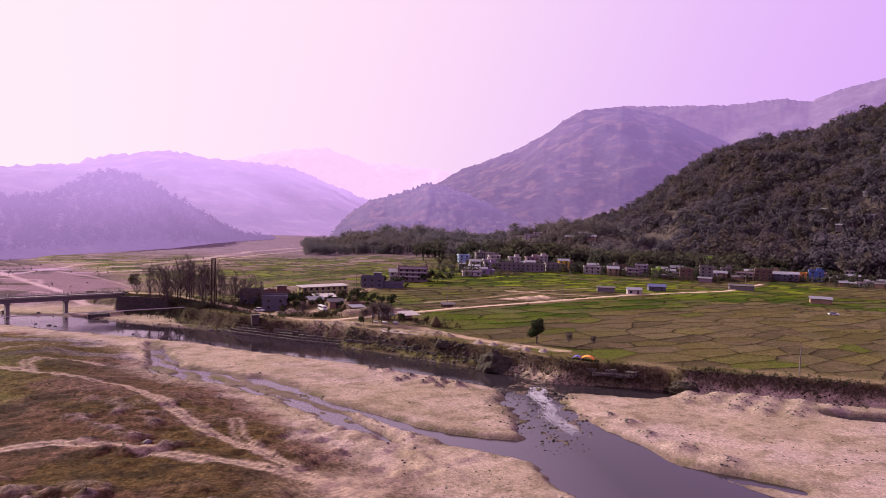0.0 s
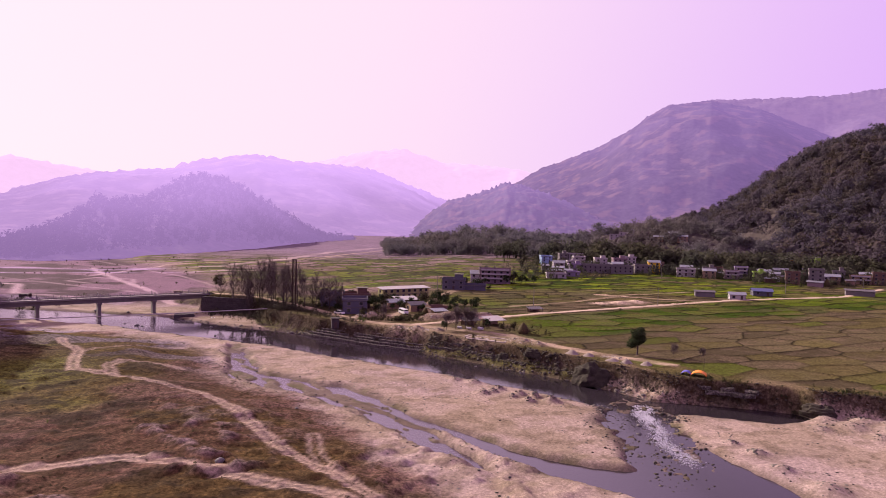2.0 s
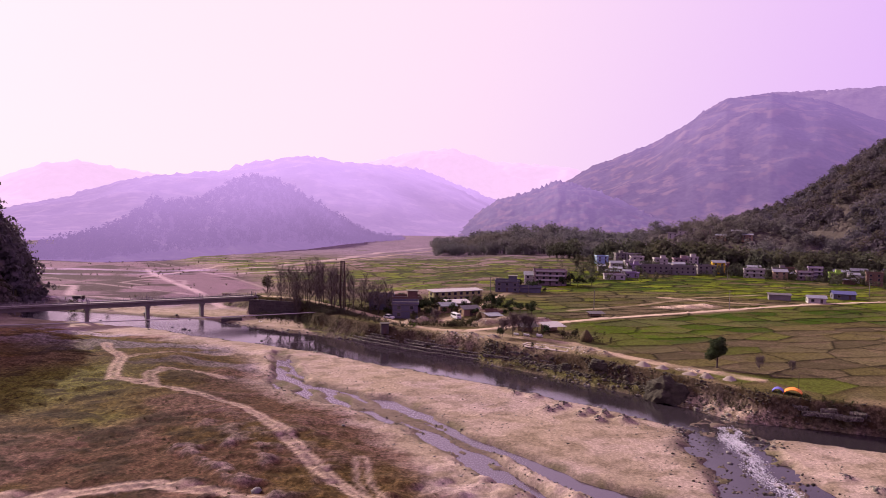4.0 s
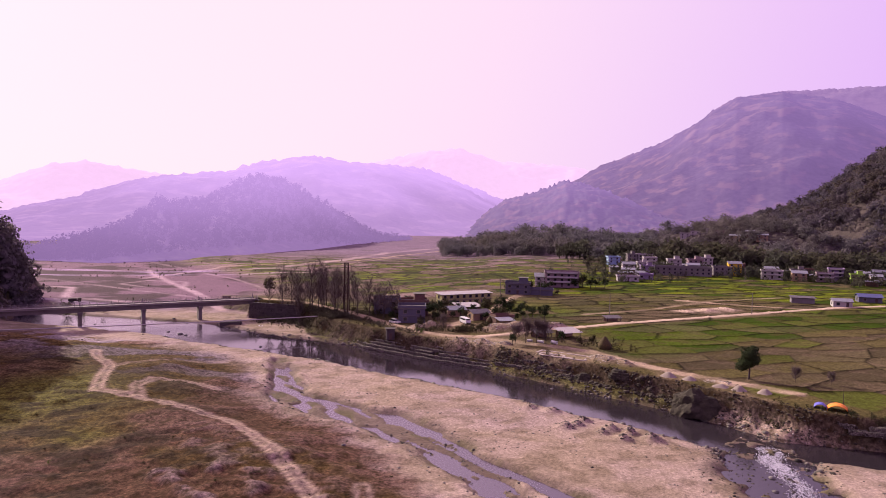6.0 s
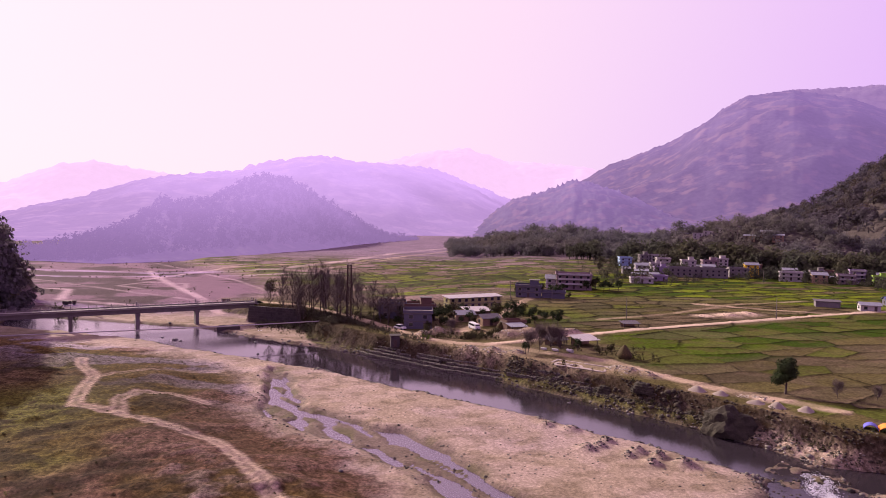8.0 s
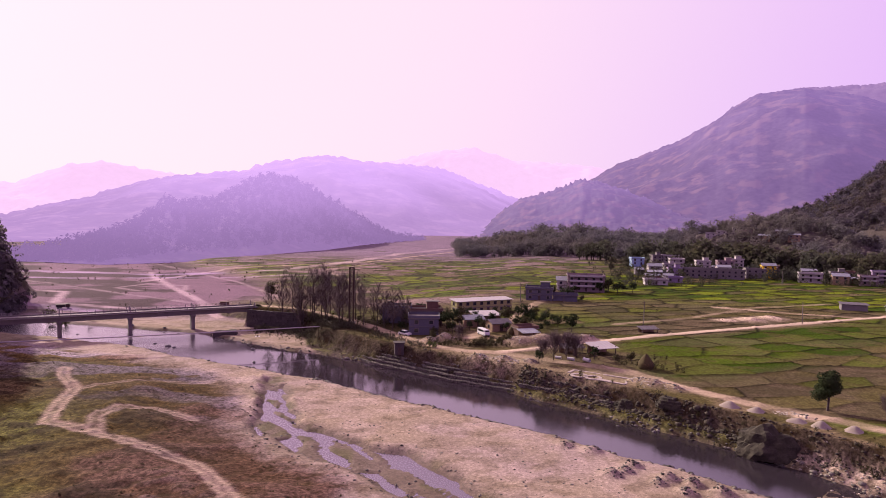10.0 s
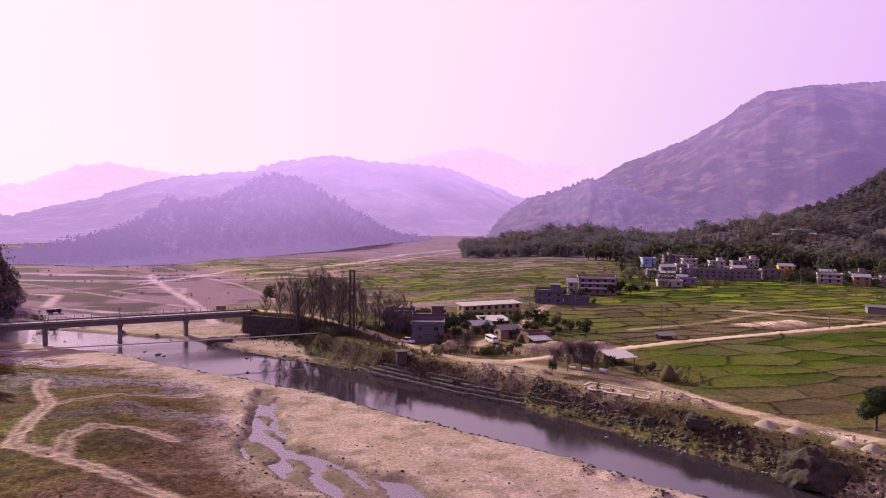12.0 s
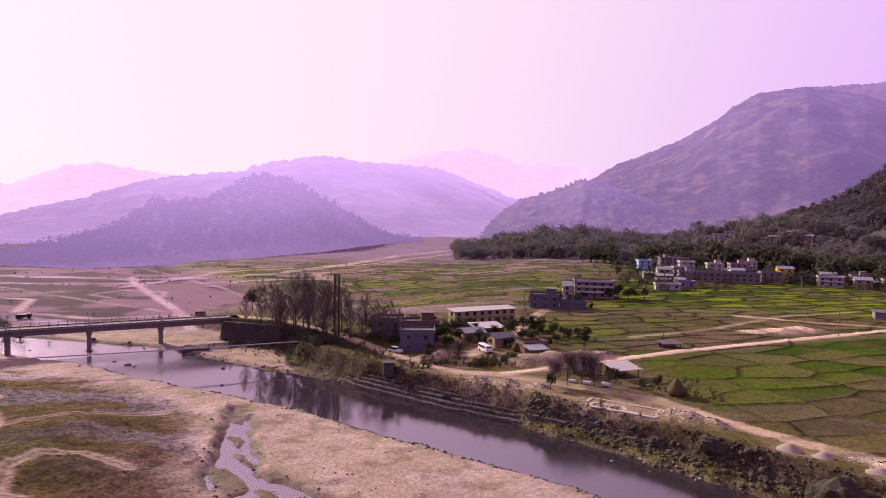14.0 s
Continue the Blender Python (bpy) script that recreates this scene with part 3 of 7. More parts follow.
    # colour
    def c(r, g, b):
        return np.array((r, g, b))[None]

    def over(base, colour, a):
        return base * (1 - a[:, None]) + colour * a[:, None]
    sand, pink = c(0.460, 0.368, 0.312), c(0.450, 0.358, 0.330)
    col = over(np.repeat(sand, len(X), 0), pink, smooth(0.4, 0.65, n1))
    col = over(col, c(0.34, 0.275, 0.20), smooth(0.5, 0.7, n2) * 0.16)
    col = over(col, c(0.21, 0.165, 0.125), smooth(0.52, 0.66, fnoise(X / 7, Y / 5, 5, 19)) * 0.14)
    flow = fnoise((0.75 * X - 0.66 * Y) / 45, (0.66 * X + 0.75 * Y) / 2.2, 4, 18)
    col = col * (1 + 0.24 * (flow - 0.5))[:, None]
    col = over(col, c(0.12, 0.095, 0.08), np.exp(-(((X - 39.5) / 6) ** 2 + ((Y - 114) / 12) ** 2)) * smooth(0.3, 0.55, n3) * 0.9)
    brown = over(np.repeat(c(0.218, 0.120, 0.050), len(X), 0), c(0.29, 0.165, 0.085), smooth(0.45, 0.65, n2))
    brown = over(brown, c(0.18, 0.120, 0.022), smooth(0.46, 0.56, fnoise(X / 16, Y / 16, 5, 8)) * 0.7)
    lush = np.exp(-(((X + 85) / 17) ** 2 + ((Y - 138) / 21) ** 2)) + 0.6 * np.exp(-(((X + 96) / 10) ** 2 + ((Y - 182) / 12) ** 2)) + 0.5 * np.exp(-(((X + 62) / 6) ** 2 + ((Y - 118) / 5) ** 2))
    brown = over(brown, c(0.25, 0.235, 0.035), np.clip(lush * 1.3 * (0.5 + n2), 0, 0.95))
    brown = over(brown, c(0.25, 0.195, 0.150), rim * 0.6)
    brown = over(brown, c(0.070, 0.046, 0.020), pit * 0.75)
    col = over(col, c(0.27, 0.22, 0.125), rough * smooth(0.40, 0.60, fnoise(X / 8, Y / 6, 4, 26)) * 0.35)
    col = over(col, c(0.12, 0.095, 0.05), rough * smooth(0.56, 0.66, fnoise(X / 3.2, Y / 2.4, 4, 27)) * 0.4)
    tc = smooth(-2, 7, terr + 5 * (n3 - 0.5)) * (1 - plain)
    col = over(col, brown, tc * (1 - smooth(0.47, 0.56, fnoise(X / 11, Y / 8, 5, 9)) * 0.8 * smooth(146, 182, Y + 0.35 * (X + 60))))
    upst = smooth(262, 290, Y) * (1 - plain)
    col = over(col, over(np.repeat(c(0.23, 0.155, 0.155), len(X), 0), c(0.095, 0.068, 0.058), smooth(0.44, 0.52, fnoise(X / 30, Y / 18, 6, 10) + 0.12 * (n3 - 0.5))), upst)
    # plots: dry stubble, ploughed earth, green crops
    dry = over(np.repeat(c(0.172, 0.150, 0.088), len(X), 0), c(0.138, 0.116, 0.074), smooth(0.35, 0.65, r2))
    dry = over(dry, c(0.215, 0.168, 0.122), smooth(0.5, 0.65, fnoise(X / 5, Y / 3, 4, 62)) * 0.6)
    dry = over(dry, c(0.165, 0.150, 0.048), smooth(0.45, 0.7, r1 + 0.6 * (n2 - 0.5)) * 0.55)
    dr, _, sr = along(X, Y, FIELD_ROAD)
    strip = smooth(3, 6, dr) * smooth(44, 34, dr + 16 * (r1 - 0.5)) * (sr > 0) * smooth(30, 45, X) * (0.55 + 0.45 * smooth(0.27, 0.4, r2 + 0.35 * (n2 - 0.5)))
    R = np.hypot(X, Y + 10)
    townside = smooth(338, 350, R) * smooth(412, 398, R) * smooth(60, 80, X) * (0.35 + 0.65 * smooth(0.2, 0.35, r2))
    strip2 = (0.25 + 0.75 * smooth(350, 400, R)) * (sr < 0) * smooth(26, 38, dr) * smooth(0.40, 0.48, r2 + 0.25 * smooth(60, 30, np.abs(Y - 380 - 0.0 * X)) + 0.2 * (n1 - 0.5))
    west = np.exp(-(((X - 5) / 55) ** 2 + ((Y - 255) / 22) ** 2)) * (X > -2) * smooth(0.25, 0.4, r1)
    west2 = smooth(-75, -40, X) * smooth(300, 325, Y) * (0.25 + 0.75 * smooth(0.30, 0.40, r2)) * smooth(130, 90, X) * smooth(740, 560, Y)
    spots = smooth(0.84, 0.88, r2 * 0.6 + r1 * 0.4) * 0.6
    green = np.clip(np.maximum.reduce([townside, strip, strip2 * smooth(700, 520, Y), west, west2, spots]), 0, 1) * smooth(860, 700, Y)
    crop = over(np.repeat(c(0.058, 0.112, 0.010), len(X), 0), c(0.115, 0.175, 0.016), smooth(0.4, 0.75, r1 + 0.6 * (n2 - 0.5)) * 0.8)
    crop = over(crop, c(0.230, 0.310, 0.022), smooth(0.50, 0.58, vnoise(r2 * 77.1, r1 * 41.9, 65)) * smooth(260, 310, Y) * 0.9)
    crop = over(crop, c(0.14, 0.12, 0.05), smooth(0.56, 0.68, fnoise(X / 6, Y / 4, 4, 63)) * 0.55)
    fld = over(dry, crop, green)
    fld = fld * (0.78 + 0.44 * vnoise(r1 * 91.7, r2 * 57.3, 64))[:, None]
    # dark plot edges: bund earth, with its faces' shade put into the colour
    fld = over(fld, c(0.014, 0.012, 0.007), np.exp(-(np.maximum(edge, 0) / (0.34 + 0.006 * np.clip(Y - 200, 0, 260))) ** 2) * np.maximum(0.35 + 0.6 * smooth(0.2, 0.55, vnoise(X / 9, Y / 9, 61)), 0.9 * smooth(300, 360, Y)))
    # haze over the distant ground, put into its colour as mauve
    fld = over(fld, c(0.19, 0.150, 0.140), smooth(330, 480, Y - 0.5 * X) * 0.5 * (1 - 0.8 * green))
    mauve_haze = over(np.repeat(c(0.40, 0.29, 0.33), len(X), 0), c(0.23, 0.17, 0.16), smooth(0.44, 0.54, fnoise(X / 34, Y / 16, 6, 10)))
    mauve_haze = over(mauve_haze, c(0.36, 0.27, 0.46), smooth(460, 700, Y) * 0.8)
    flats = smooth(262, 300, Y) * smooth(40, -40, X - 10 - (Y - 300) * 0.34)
    fld = over(fld, mauve_haze, flats * (1 - 0.9 * green))
    earth = over(np.repeat(c(0.205, 0.165, 0.112), len(X), 0), c(0.10, 0.09, 0.04), smooth(0.45, 0.6, n2))
    fld = fld * 0.70
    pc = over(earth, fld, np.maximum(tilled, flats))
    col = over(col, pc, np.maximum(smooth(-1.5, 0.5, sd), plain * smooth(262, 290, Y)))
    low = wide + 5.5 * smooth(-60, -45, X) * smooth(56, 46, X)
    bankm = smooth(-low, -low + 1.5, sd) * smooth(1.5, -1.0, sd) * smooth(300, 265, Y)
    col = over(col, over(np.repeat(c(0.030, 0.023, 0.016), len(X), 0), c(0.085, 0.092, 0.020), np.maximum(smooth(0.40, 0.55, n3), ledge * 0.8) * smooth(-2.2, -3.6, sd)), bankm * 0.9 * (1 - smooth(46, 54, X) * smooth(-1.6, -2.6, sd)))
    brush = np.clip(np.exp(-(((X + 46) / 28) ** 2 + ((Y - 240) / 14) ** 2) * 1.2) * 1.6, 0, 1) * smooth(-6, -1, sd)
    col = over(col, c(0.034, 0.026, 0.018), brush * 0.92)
    pale = smooth(38, 42, X) * smooth(140, 150, Y)
    col = over(col, c(0.36, 0.29, 0.25), np.clip(heap * 1.5, 0, 1) * 0.85)
    col = over(col, c(0.62, 0.50, 0.44), np.clip(heap * 1.6, 0, 1) * pale)
    # tracks and roads
    twin = np.zeros(X.shape)
    for tr, fill in zip(TRACKS, (0.5, 0.36, 0.48, 0.05, 0.1)):
        d, _, _ = along(X, Y, tr)
        d = d + 0.1 * (n3 - 0.5)
        twin = np.maximum(twin, np.maximum((0.55 + fill) * np.exp(-((d - 0.88) / 0.46) ** 2), fill * smooth(1.8, 1.0, d + 0.5 * (n3 - 0.5))))
    fan = np.exp(-(((X - 4) / 9) ** 2 + ((Y - 74) / 8) ** 2))
    twin = np.maximum(twin, np.clip(fan * (0.3 + n3), 0, 0.8))
    twin = np.where(plain < 0.5, twin, 0)
    col = over(col, c(0.50, 0.385, 0.30), twin)
    z = z - 0.12 * twin
    for line, hw, k in [(BANK_ROAD, 1.7, 0.85), (FIELD_ROAD, 1.3, 0.97)] + [(r, 1.7, 0.85) for r in SIDE_ROADS[:5]] + [(r, 1.1, 0.5) for r in SIDE_ROADS[5:]]:
        d, _, _ = along(X, Y, line)
        a = smooth(hw + 0.8, hw - 0.4, d + 0.8 * (n3 - 0.5)) * k * (1 if line is FIELD_ROAD else 0.45 + 0.55 * smooth(0.35, 0.55, n2))
        col = over(col, c(0.66, 0.54, 0.47) if line is FIELD_ROAD else c(0.54, 0.43, 0.36), a)
        twin = np.maximum(twin, a)
        z = np.where(plain > 0.5, z * (1 - a) + (zp + 0.2 * a) * a, z)
    for line, hw in ((DRY_CHANNELS[0], 7.0), (DRY_CHANNELS[1], 4.0), (DRY_CHANNELS[2], 5.0)):
        d, _, _ = along(X, Y, line)
        d = d + 9 * (n2 - 0.5)
        col = over(col, c(0.56, 0.44, 0.52), smooth(hw, hw * 0.4, d) * (0.25 + 0.4 * smooth(0.4, 0.6, n1)))
    # the approach bank to the bridge
    d, _, _ = along(X, Y, [(-79, 264), (-58, 258), (-42, 248)])
    ramp = smooth(4.0, 3.0, d)
    zr = 7.3 - 1.7 * smooth(-66, -40, X)
    z = np.where((X > -80) & (ramp > 0), np.maximum(z, z * (1 - ramp) + zr * ramp), z)
    work = np.clip(np.exp(-(((X - 4) / 11) ** 2 + ((Y - 194) / 6) ** 2)) + np.exp(-(((X - 24) / 10) ** 2 + ((Y - 180) / 6) ** 2)), 0, 1) * plain
    col = over(col, c(0.34, 0.285, 0.225), work * 0.75)
    wetc = wet * (1 - smooth(0.3, 1.0, z))
    col = over(col, c(0.13, 0.10, 0.085), wetc * 0.75)
    col = over(col, c(0.10, 0.105, 0.035), wet * smooth(0.55, 0.7, fnoise(X / 4, Y / 4, 3, 14)) * 0.5)
    # extra blue upstream and on the terrace paints the haze veil into their colours
    left = (1 - plain)[:, None]
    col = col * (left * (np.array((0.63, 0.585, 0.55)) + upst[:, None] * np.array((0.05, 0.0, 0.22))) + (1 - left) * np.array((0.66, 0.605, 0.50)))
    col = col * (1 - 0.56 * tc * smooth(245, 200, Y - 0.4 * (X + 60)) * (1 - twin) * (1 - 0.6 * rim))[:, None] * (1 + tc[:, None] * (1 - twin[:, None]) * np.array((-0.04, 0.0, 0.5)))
    cover = np.stack([np.clip((1 - tc) * (1 - plain) * 0.9 + heap, 0, 1), np.clip(tc * 0.8 * (1 - twin) + rough * 0.2 * (1 - twin) + bankm * 0.7 + plain * 0.25 * (1 - twin), 0, 1), wetc * 0.8], 1)
    # the valley floor dips under the feet of the far hills
    far = np.hypot(X, Y - 20)
    thr = 1040 + 240 * smooth(-220, -80, X)
    z = z - 12 * smooth(thr, thr + 420, far)
    # the wooded knoll beside the bridge
    dk, hk, _ = along(X, Y, KNOLL)
    dk = dk / hk + 0.08 * (n1 - 0.5)
    z = z + 20 * smooth(1.0, 0.76, dk) + 46 * smooth(0.8, 0.32, dk)
    k = smooth(1.0, 0.9, dk)
    col = over(col, c(0.030, 0.026, 0.014), k)
    cover[:, 1] = np.maximum(cover[:, 1], k)
    return z, col, cover


def gzs(P):
    """Ground heights under many plan positions at once."""
    P = np.asarray(P, dtype=float)
    return land(P[:, 0], P[:, 1])[0]


def gz(x, y):
    return float(land(np.array([float(x)]), np.array([float(y)]))[0][0])


def spaced(lo, hi, step, grow, mid_lo, mid_hi, far_lo, far_hi):
    core = list(np.arange(lo, hi + step, step))
    up, s = [core[-1]], step
    while up[-1] < far_hi:
        s *= 1 + (grow if up[-1] < mid_hi else 0.07)
        up.append(up[-1] + s)
    dn, s = [core[0]], step
    while dn[-1] > far_lo:
        s *= 1 + (grow if dn[-1] > mid_lo else 0.07)
        dn.append(dn[-1] - s)
    return np.array(dn[:0:-1] + core + up[1:])


def quads_mesh(name, V, F, smooth_faces=False):
    """A mesh from arrays of corners (n, 3) and faces (m, 3 or 4)."""
    me = bpy.data.meshes.new(name)
    V, F = np.asarray(V, dtype=np.float32), np.asarray(F, dtype=np.int32)
    k = F.shape[1]
    me.vertices.add(len(V))
    me.vertices.foreach_set("co", V.ravel())
    me.loops.add(F.size)
    me.loops.foreach_set("vertex_index", F.ravel())
    me.polygons.add(len(F))
    me.polygons.foreach_set("loop_start", np.arange(0, F.size, k, dtype=np.int32))
    me.polygons.foreach_set("loop_total", np.full(len(F), k, dtype=np.int32))
    if smooth_faces:
        me.polygons.foreach_set("use_smooth", np.ones(len(F), dtype=bool))
    me.update(calc_edges=True)
    return me


def sheet(nx, ny):
    i = np.arange(nx * ny).reshape(ny, nx)
    return np.stack([i[:-1, :-1], i[:-1, 1:], i[1:, 1:], i[1:, :-1]], -1).reshape(-1, 4)


gx_axis = spaced(-108, 150, 0.64, 0.016, -260, 330, -5200, 5200)
gy_axis = spaced(66, 262, 0.64, 0.010, 60, 760, -1500, 5600)
GX, GY = np.meshgrid(gx_axis, gy_axis)
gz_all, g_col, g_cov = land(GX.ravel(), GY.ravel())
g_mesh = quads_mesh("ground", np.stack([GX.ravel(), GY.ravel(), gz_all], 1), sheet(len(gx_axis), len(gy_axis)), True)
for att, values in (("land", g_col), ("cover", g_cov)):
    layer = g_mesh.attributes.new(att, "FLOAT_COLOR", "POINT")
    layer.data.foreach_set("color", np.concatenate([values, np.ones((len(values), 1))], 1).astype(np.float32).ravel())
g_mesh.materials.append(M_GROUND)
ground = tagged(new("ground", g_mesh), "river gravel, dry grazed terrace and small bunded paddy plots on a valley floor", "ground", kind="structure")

# water: one level sheet that shows where the bed lies lower
M_WATER = bpy.data.materials.new("shallow_river_water")
M_WATER.use_nodes = True
wt = M_WATER.node_tree
wb = wt.nodes["Principled BSDF"]
wb.inputs["Roughness"].default_value, wb.inputs["IOR"].default_value = 0.06, 1.55
wb.inputs["Base Color"].default_value = (0.022, 0.017, 0.020, 1)
wb.inputs["Specular IOR Level"].default_value = 0.5
wgeo = wt.nodes.new("ShaderNodeNewGeometry")
wn1, wn2 = wt.nodes.new("ShaderNodeTexNoise"), wt.nodes.new("ShaderNodeTexNoise")
wn1.inputs["Scale"].default_value, wn1.inputs["Detail"].default_value = 3.2, 4
wn2.inputs["Scale"].default_value, wn2.inputs["Detail"].default_value = 0.05, 3
for n in (wn1, wn2):
    wt.links.new(wgeo.outputs["Position"], n.inputs["Vector"])
wbump, wmul = wt.nodes.new("ShaderNodeBump"), wt.nodes.new("ShaderNodeMath")
wmul.operation = "MULTIPLY"
wt.links.new(wn2.outputs[0], wmul.inputs[0])
wsep, wrun = wt.nodes.new("ShaderNodeSeparateXYZ"), wt.nodes.new("ShaderNodeMapRange")
wrun.inputs["From Min"].default_value, wrun.inputs["From Max"].default_value = -40, 30
wrun.inputs["To Min"].default_value, wrun.inputs["To Max"].default_value = 0.3, 1.6
wt.links.new(wgeo.outputs["Position"], wsep.inputs[0])
wt.links.new(wsep.outputs[0], wrun.inputs["Value"])
wt.links.new(wrun.outputs[0], wmul.inputs[1])
# raised index westwards and lilac tint put extra sky reflection into the water
wior = wt.nodes.new("ShaderNodeMapRange")
wior.inputs["From Min"].default_value, wior.inputs["From Max"].default_value = 45, -30
wior.inputs["To Min"].default_value, wior.inputs["To Max"].default_value = 1.33, 4.0
wb.inputs["Specular Tint"].default_value = (0.96, 0.76, 1.0, 1)
wt.links.new(wsep.outputs[0], wior.inputs["Value"])
wt.links.new(wior.outputs[0], wb.inputs["IOR"])
# the riffles round the bridge and in the side arm are broken by ripples, the pools lie smooth
def water_math(op, a, b):
    n = wt.nodes.new("ShaderNodeMath")
    n.operation = op
    for k, v in enumerate((a, b)):
        if isinstance(v, (int, float)):
            n.inputs[k].default_value = v
        else:
            wt.links.new(v, n.inputs[k])
    return n.outputs[0]


def water_step(src, a, b):
    n = wt.nodes.new("ShaderNodeMapRange")
    n.inputs["From Min"].default_value, n.inputs["From Max"].default_value = a, b
    wt.links.new(src, n.inputs["Value"])
    return n.outputs[0]


w_slant = water_math("ADD", water_math("MULTIPLY", wsep.outputs[0], 0.75), wsep.outputs[1])
w_riffle = water_math("MAXIMUM", water_math("MULTIPLY", water_step(w_slant, 158, 150), water_step(wsep.outputs[0], 25, 5)), water_step(wsep.outputs[0], -62, -84))
wt.links.new(water_math("ADD", water_math("MULTIPLY", water_math("MULTIPLY", w_riffle, 0.34), water_step(wn1.outputs[0], 0.35, 0.65)), 0.04), wb.inputs["Roughness"])
wt.links.new(wmul.outputs[0], wbump.inputs["Strength"])
wbump.inputs["Distance"].default_value = 0.02
wt.links.new(wn1.outputs[0], wbump.inputs["Height"])
wt.links.new(wbump.outputs[0], wb.inputs["Normal"])
wx, wy = np.meshgrid(np.linspace(-520, 160, 60), np.linspace(-40, 680, 60))
w_mesh = quads_mesh("water", np.stack([wx.ravel(), wy.ravel(), np.zeros(wx.size)], 1), sheet(60, 60), True)
w_mesh.materials.append(M_WATER)
tagged(new("water", w_mesh), "shallow brown river reflecting the bright hazy sky", "river", kind="structure")


# ---- hills ----
HUB = (0.0, 20.0, 38.5)


def hill(name, label, table, foot, ridge, material, seed, terraces=0.0, spur=0.16, base=4.0, nr=46, na=260, crest=3.0, back=1.25, category="hill"):
    """A ridge round the valley. table: bearing and height angle of its crest in degrees; foot, ridge: distance at (first, last) bearing, or tables of bearing and distance (the ridge counted from the foot)."""
    az = np.linspace(table[0][0], table[-1][0], na)
    el = np.interp(az, [p[0] for p in table], [p[1] for p in table])
    f = (az - az[0]) / (az[-1] - az[0])
    if isinstance(foot[0], tuple):
        rf = np.interp(az, [p[0] for p in foot], [p[1] for p in foot])
        rr = rf + np.interp(az, [p[0] for p in ridge], [p[1] for p in ridge])
    else:
        rf, rr = foot[0] + (foot[1] - foot[0]) * f, ridge[0] + (ridge[1] - ridge[0]) * f
    top = HUB[2] + rr * np.tan(np.radians(el)) - base
    rag = crest * (fnoise(az * 5.0 + seed * 13, az * 0 + seed, 4, seed) - 0.5) * 2.6
    s = np.concatenate([np.linspace(0, 1, nr), np.linspace(1, back, nr // 4)[1:]])
    A, S = np.meshgrid(az, s)
    R = rf + (rr - rf) * S
    prof = np.where(S <= 1, smooth(0, 1, S) * 0.55 + S * 0.45, 1 - 0.9 * smooth(1, back, S))
    X, Y = HUB[0] + R * np.sin(np.radians(A)), HUB[1] + R * np.cos(np.radians(A))
    scale = (rr.mean() - rf.mean()) * 0.45
    rid = 1 - np.abs(2 * fnoise(X / scale + seed, Y / scale, 4, seed + 5) - 1)
    bump = spur * np.sin(np.clip(S, 0, 1) * math.pi) * (rid - 0.62) * 2.2
    fine = fnoise(X / (scale * 0.06), Y / (scale * 0.06), 3, seed + 9) - 0.5
    Z = base + np.maximum(top, 1) * np.clip(prof + bump * 0.6, -0.1, 1.02) + fine * crest * 1.8 * smooth(0.02, 0.2, S) + rag * smooth(0.86, 1.0, S)
    if terraces:
        k = np.maximum(smooth(0.48, 0.54, fnoise(A * 0.35, S * 4.0, 3, 77)) * (((A < 33.5) & (S < 0.5)) | ((A > 40) & (S < 0.3))), smooth(1.2, 0.8, np.hypot((A - 30.2) / 2.4, (S - 0.24) / 0.14)))
        Z = Z * (1 - k) + (np.floor(Z / terraces) + smooth(0.75, 1.0, Z / terraces % 1.0)) * terraces * k
    Z[0] = -8
    me = quads_mesh(name, np.stack([X.ravel(), Y.ravel(), Z.ravel()], 1), sheet(na, len(s)), True)
    me.materials.append(material)
    ob = tagged(new(name, me), label, category, kind="structure")
    return ob, (az, s, Z, rf, rr)


# haze is painted as a glow of the far hillsides' own surfaces
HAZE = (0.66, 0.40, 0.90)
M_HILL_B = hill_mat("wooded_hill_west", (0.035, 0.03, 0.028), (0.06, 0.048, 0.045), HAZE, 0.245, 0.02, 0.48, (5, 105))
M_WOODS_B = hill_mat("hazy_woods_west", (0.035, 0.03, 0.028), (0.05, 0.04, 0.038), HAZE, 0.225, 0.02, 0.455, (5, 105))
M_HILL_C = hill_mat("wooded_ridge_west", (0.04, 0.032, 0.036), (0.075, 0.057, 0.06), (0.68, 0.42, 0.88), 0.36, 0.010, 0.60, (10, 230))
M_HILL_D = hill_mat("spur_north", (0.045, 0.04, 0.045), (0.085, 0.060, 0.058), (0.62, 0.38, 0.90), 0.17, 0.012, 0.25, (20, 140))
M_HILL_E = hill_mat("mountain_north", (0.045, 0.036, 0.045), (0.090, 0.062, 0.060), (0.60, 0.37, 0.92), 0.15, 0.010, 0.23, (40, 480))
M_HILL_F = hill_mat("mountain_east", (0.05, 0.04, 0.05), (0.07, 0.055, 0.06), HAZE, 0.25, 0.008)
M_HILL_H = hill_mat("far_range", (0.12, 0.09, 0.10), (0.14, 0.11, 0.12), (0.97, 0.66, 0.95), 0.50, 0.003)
M_HILL_G = mat("scrub_slope", (0.046, 0.035, 0.031), 0.95, 0.6, 0.03, 0.3, 0.0)

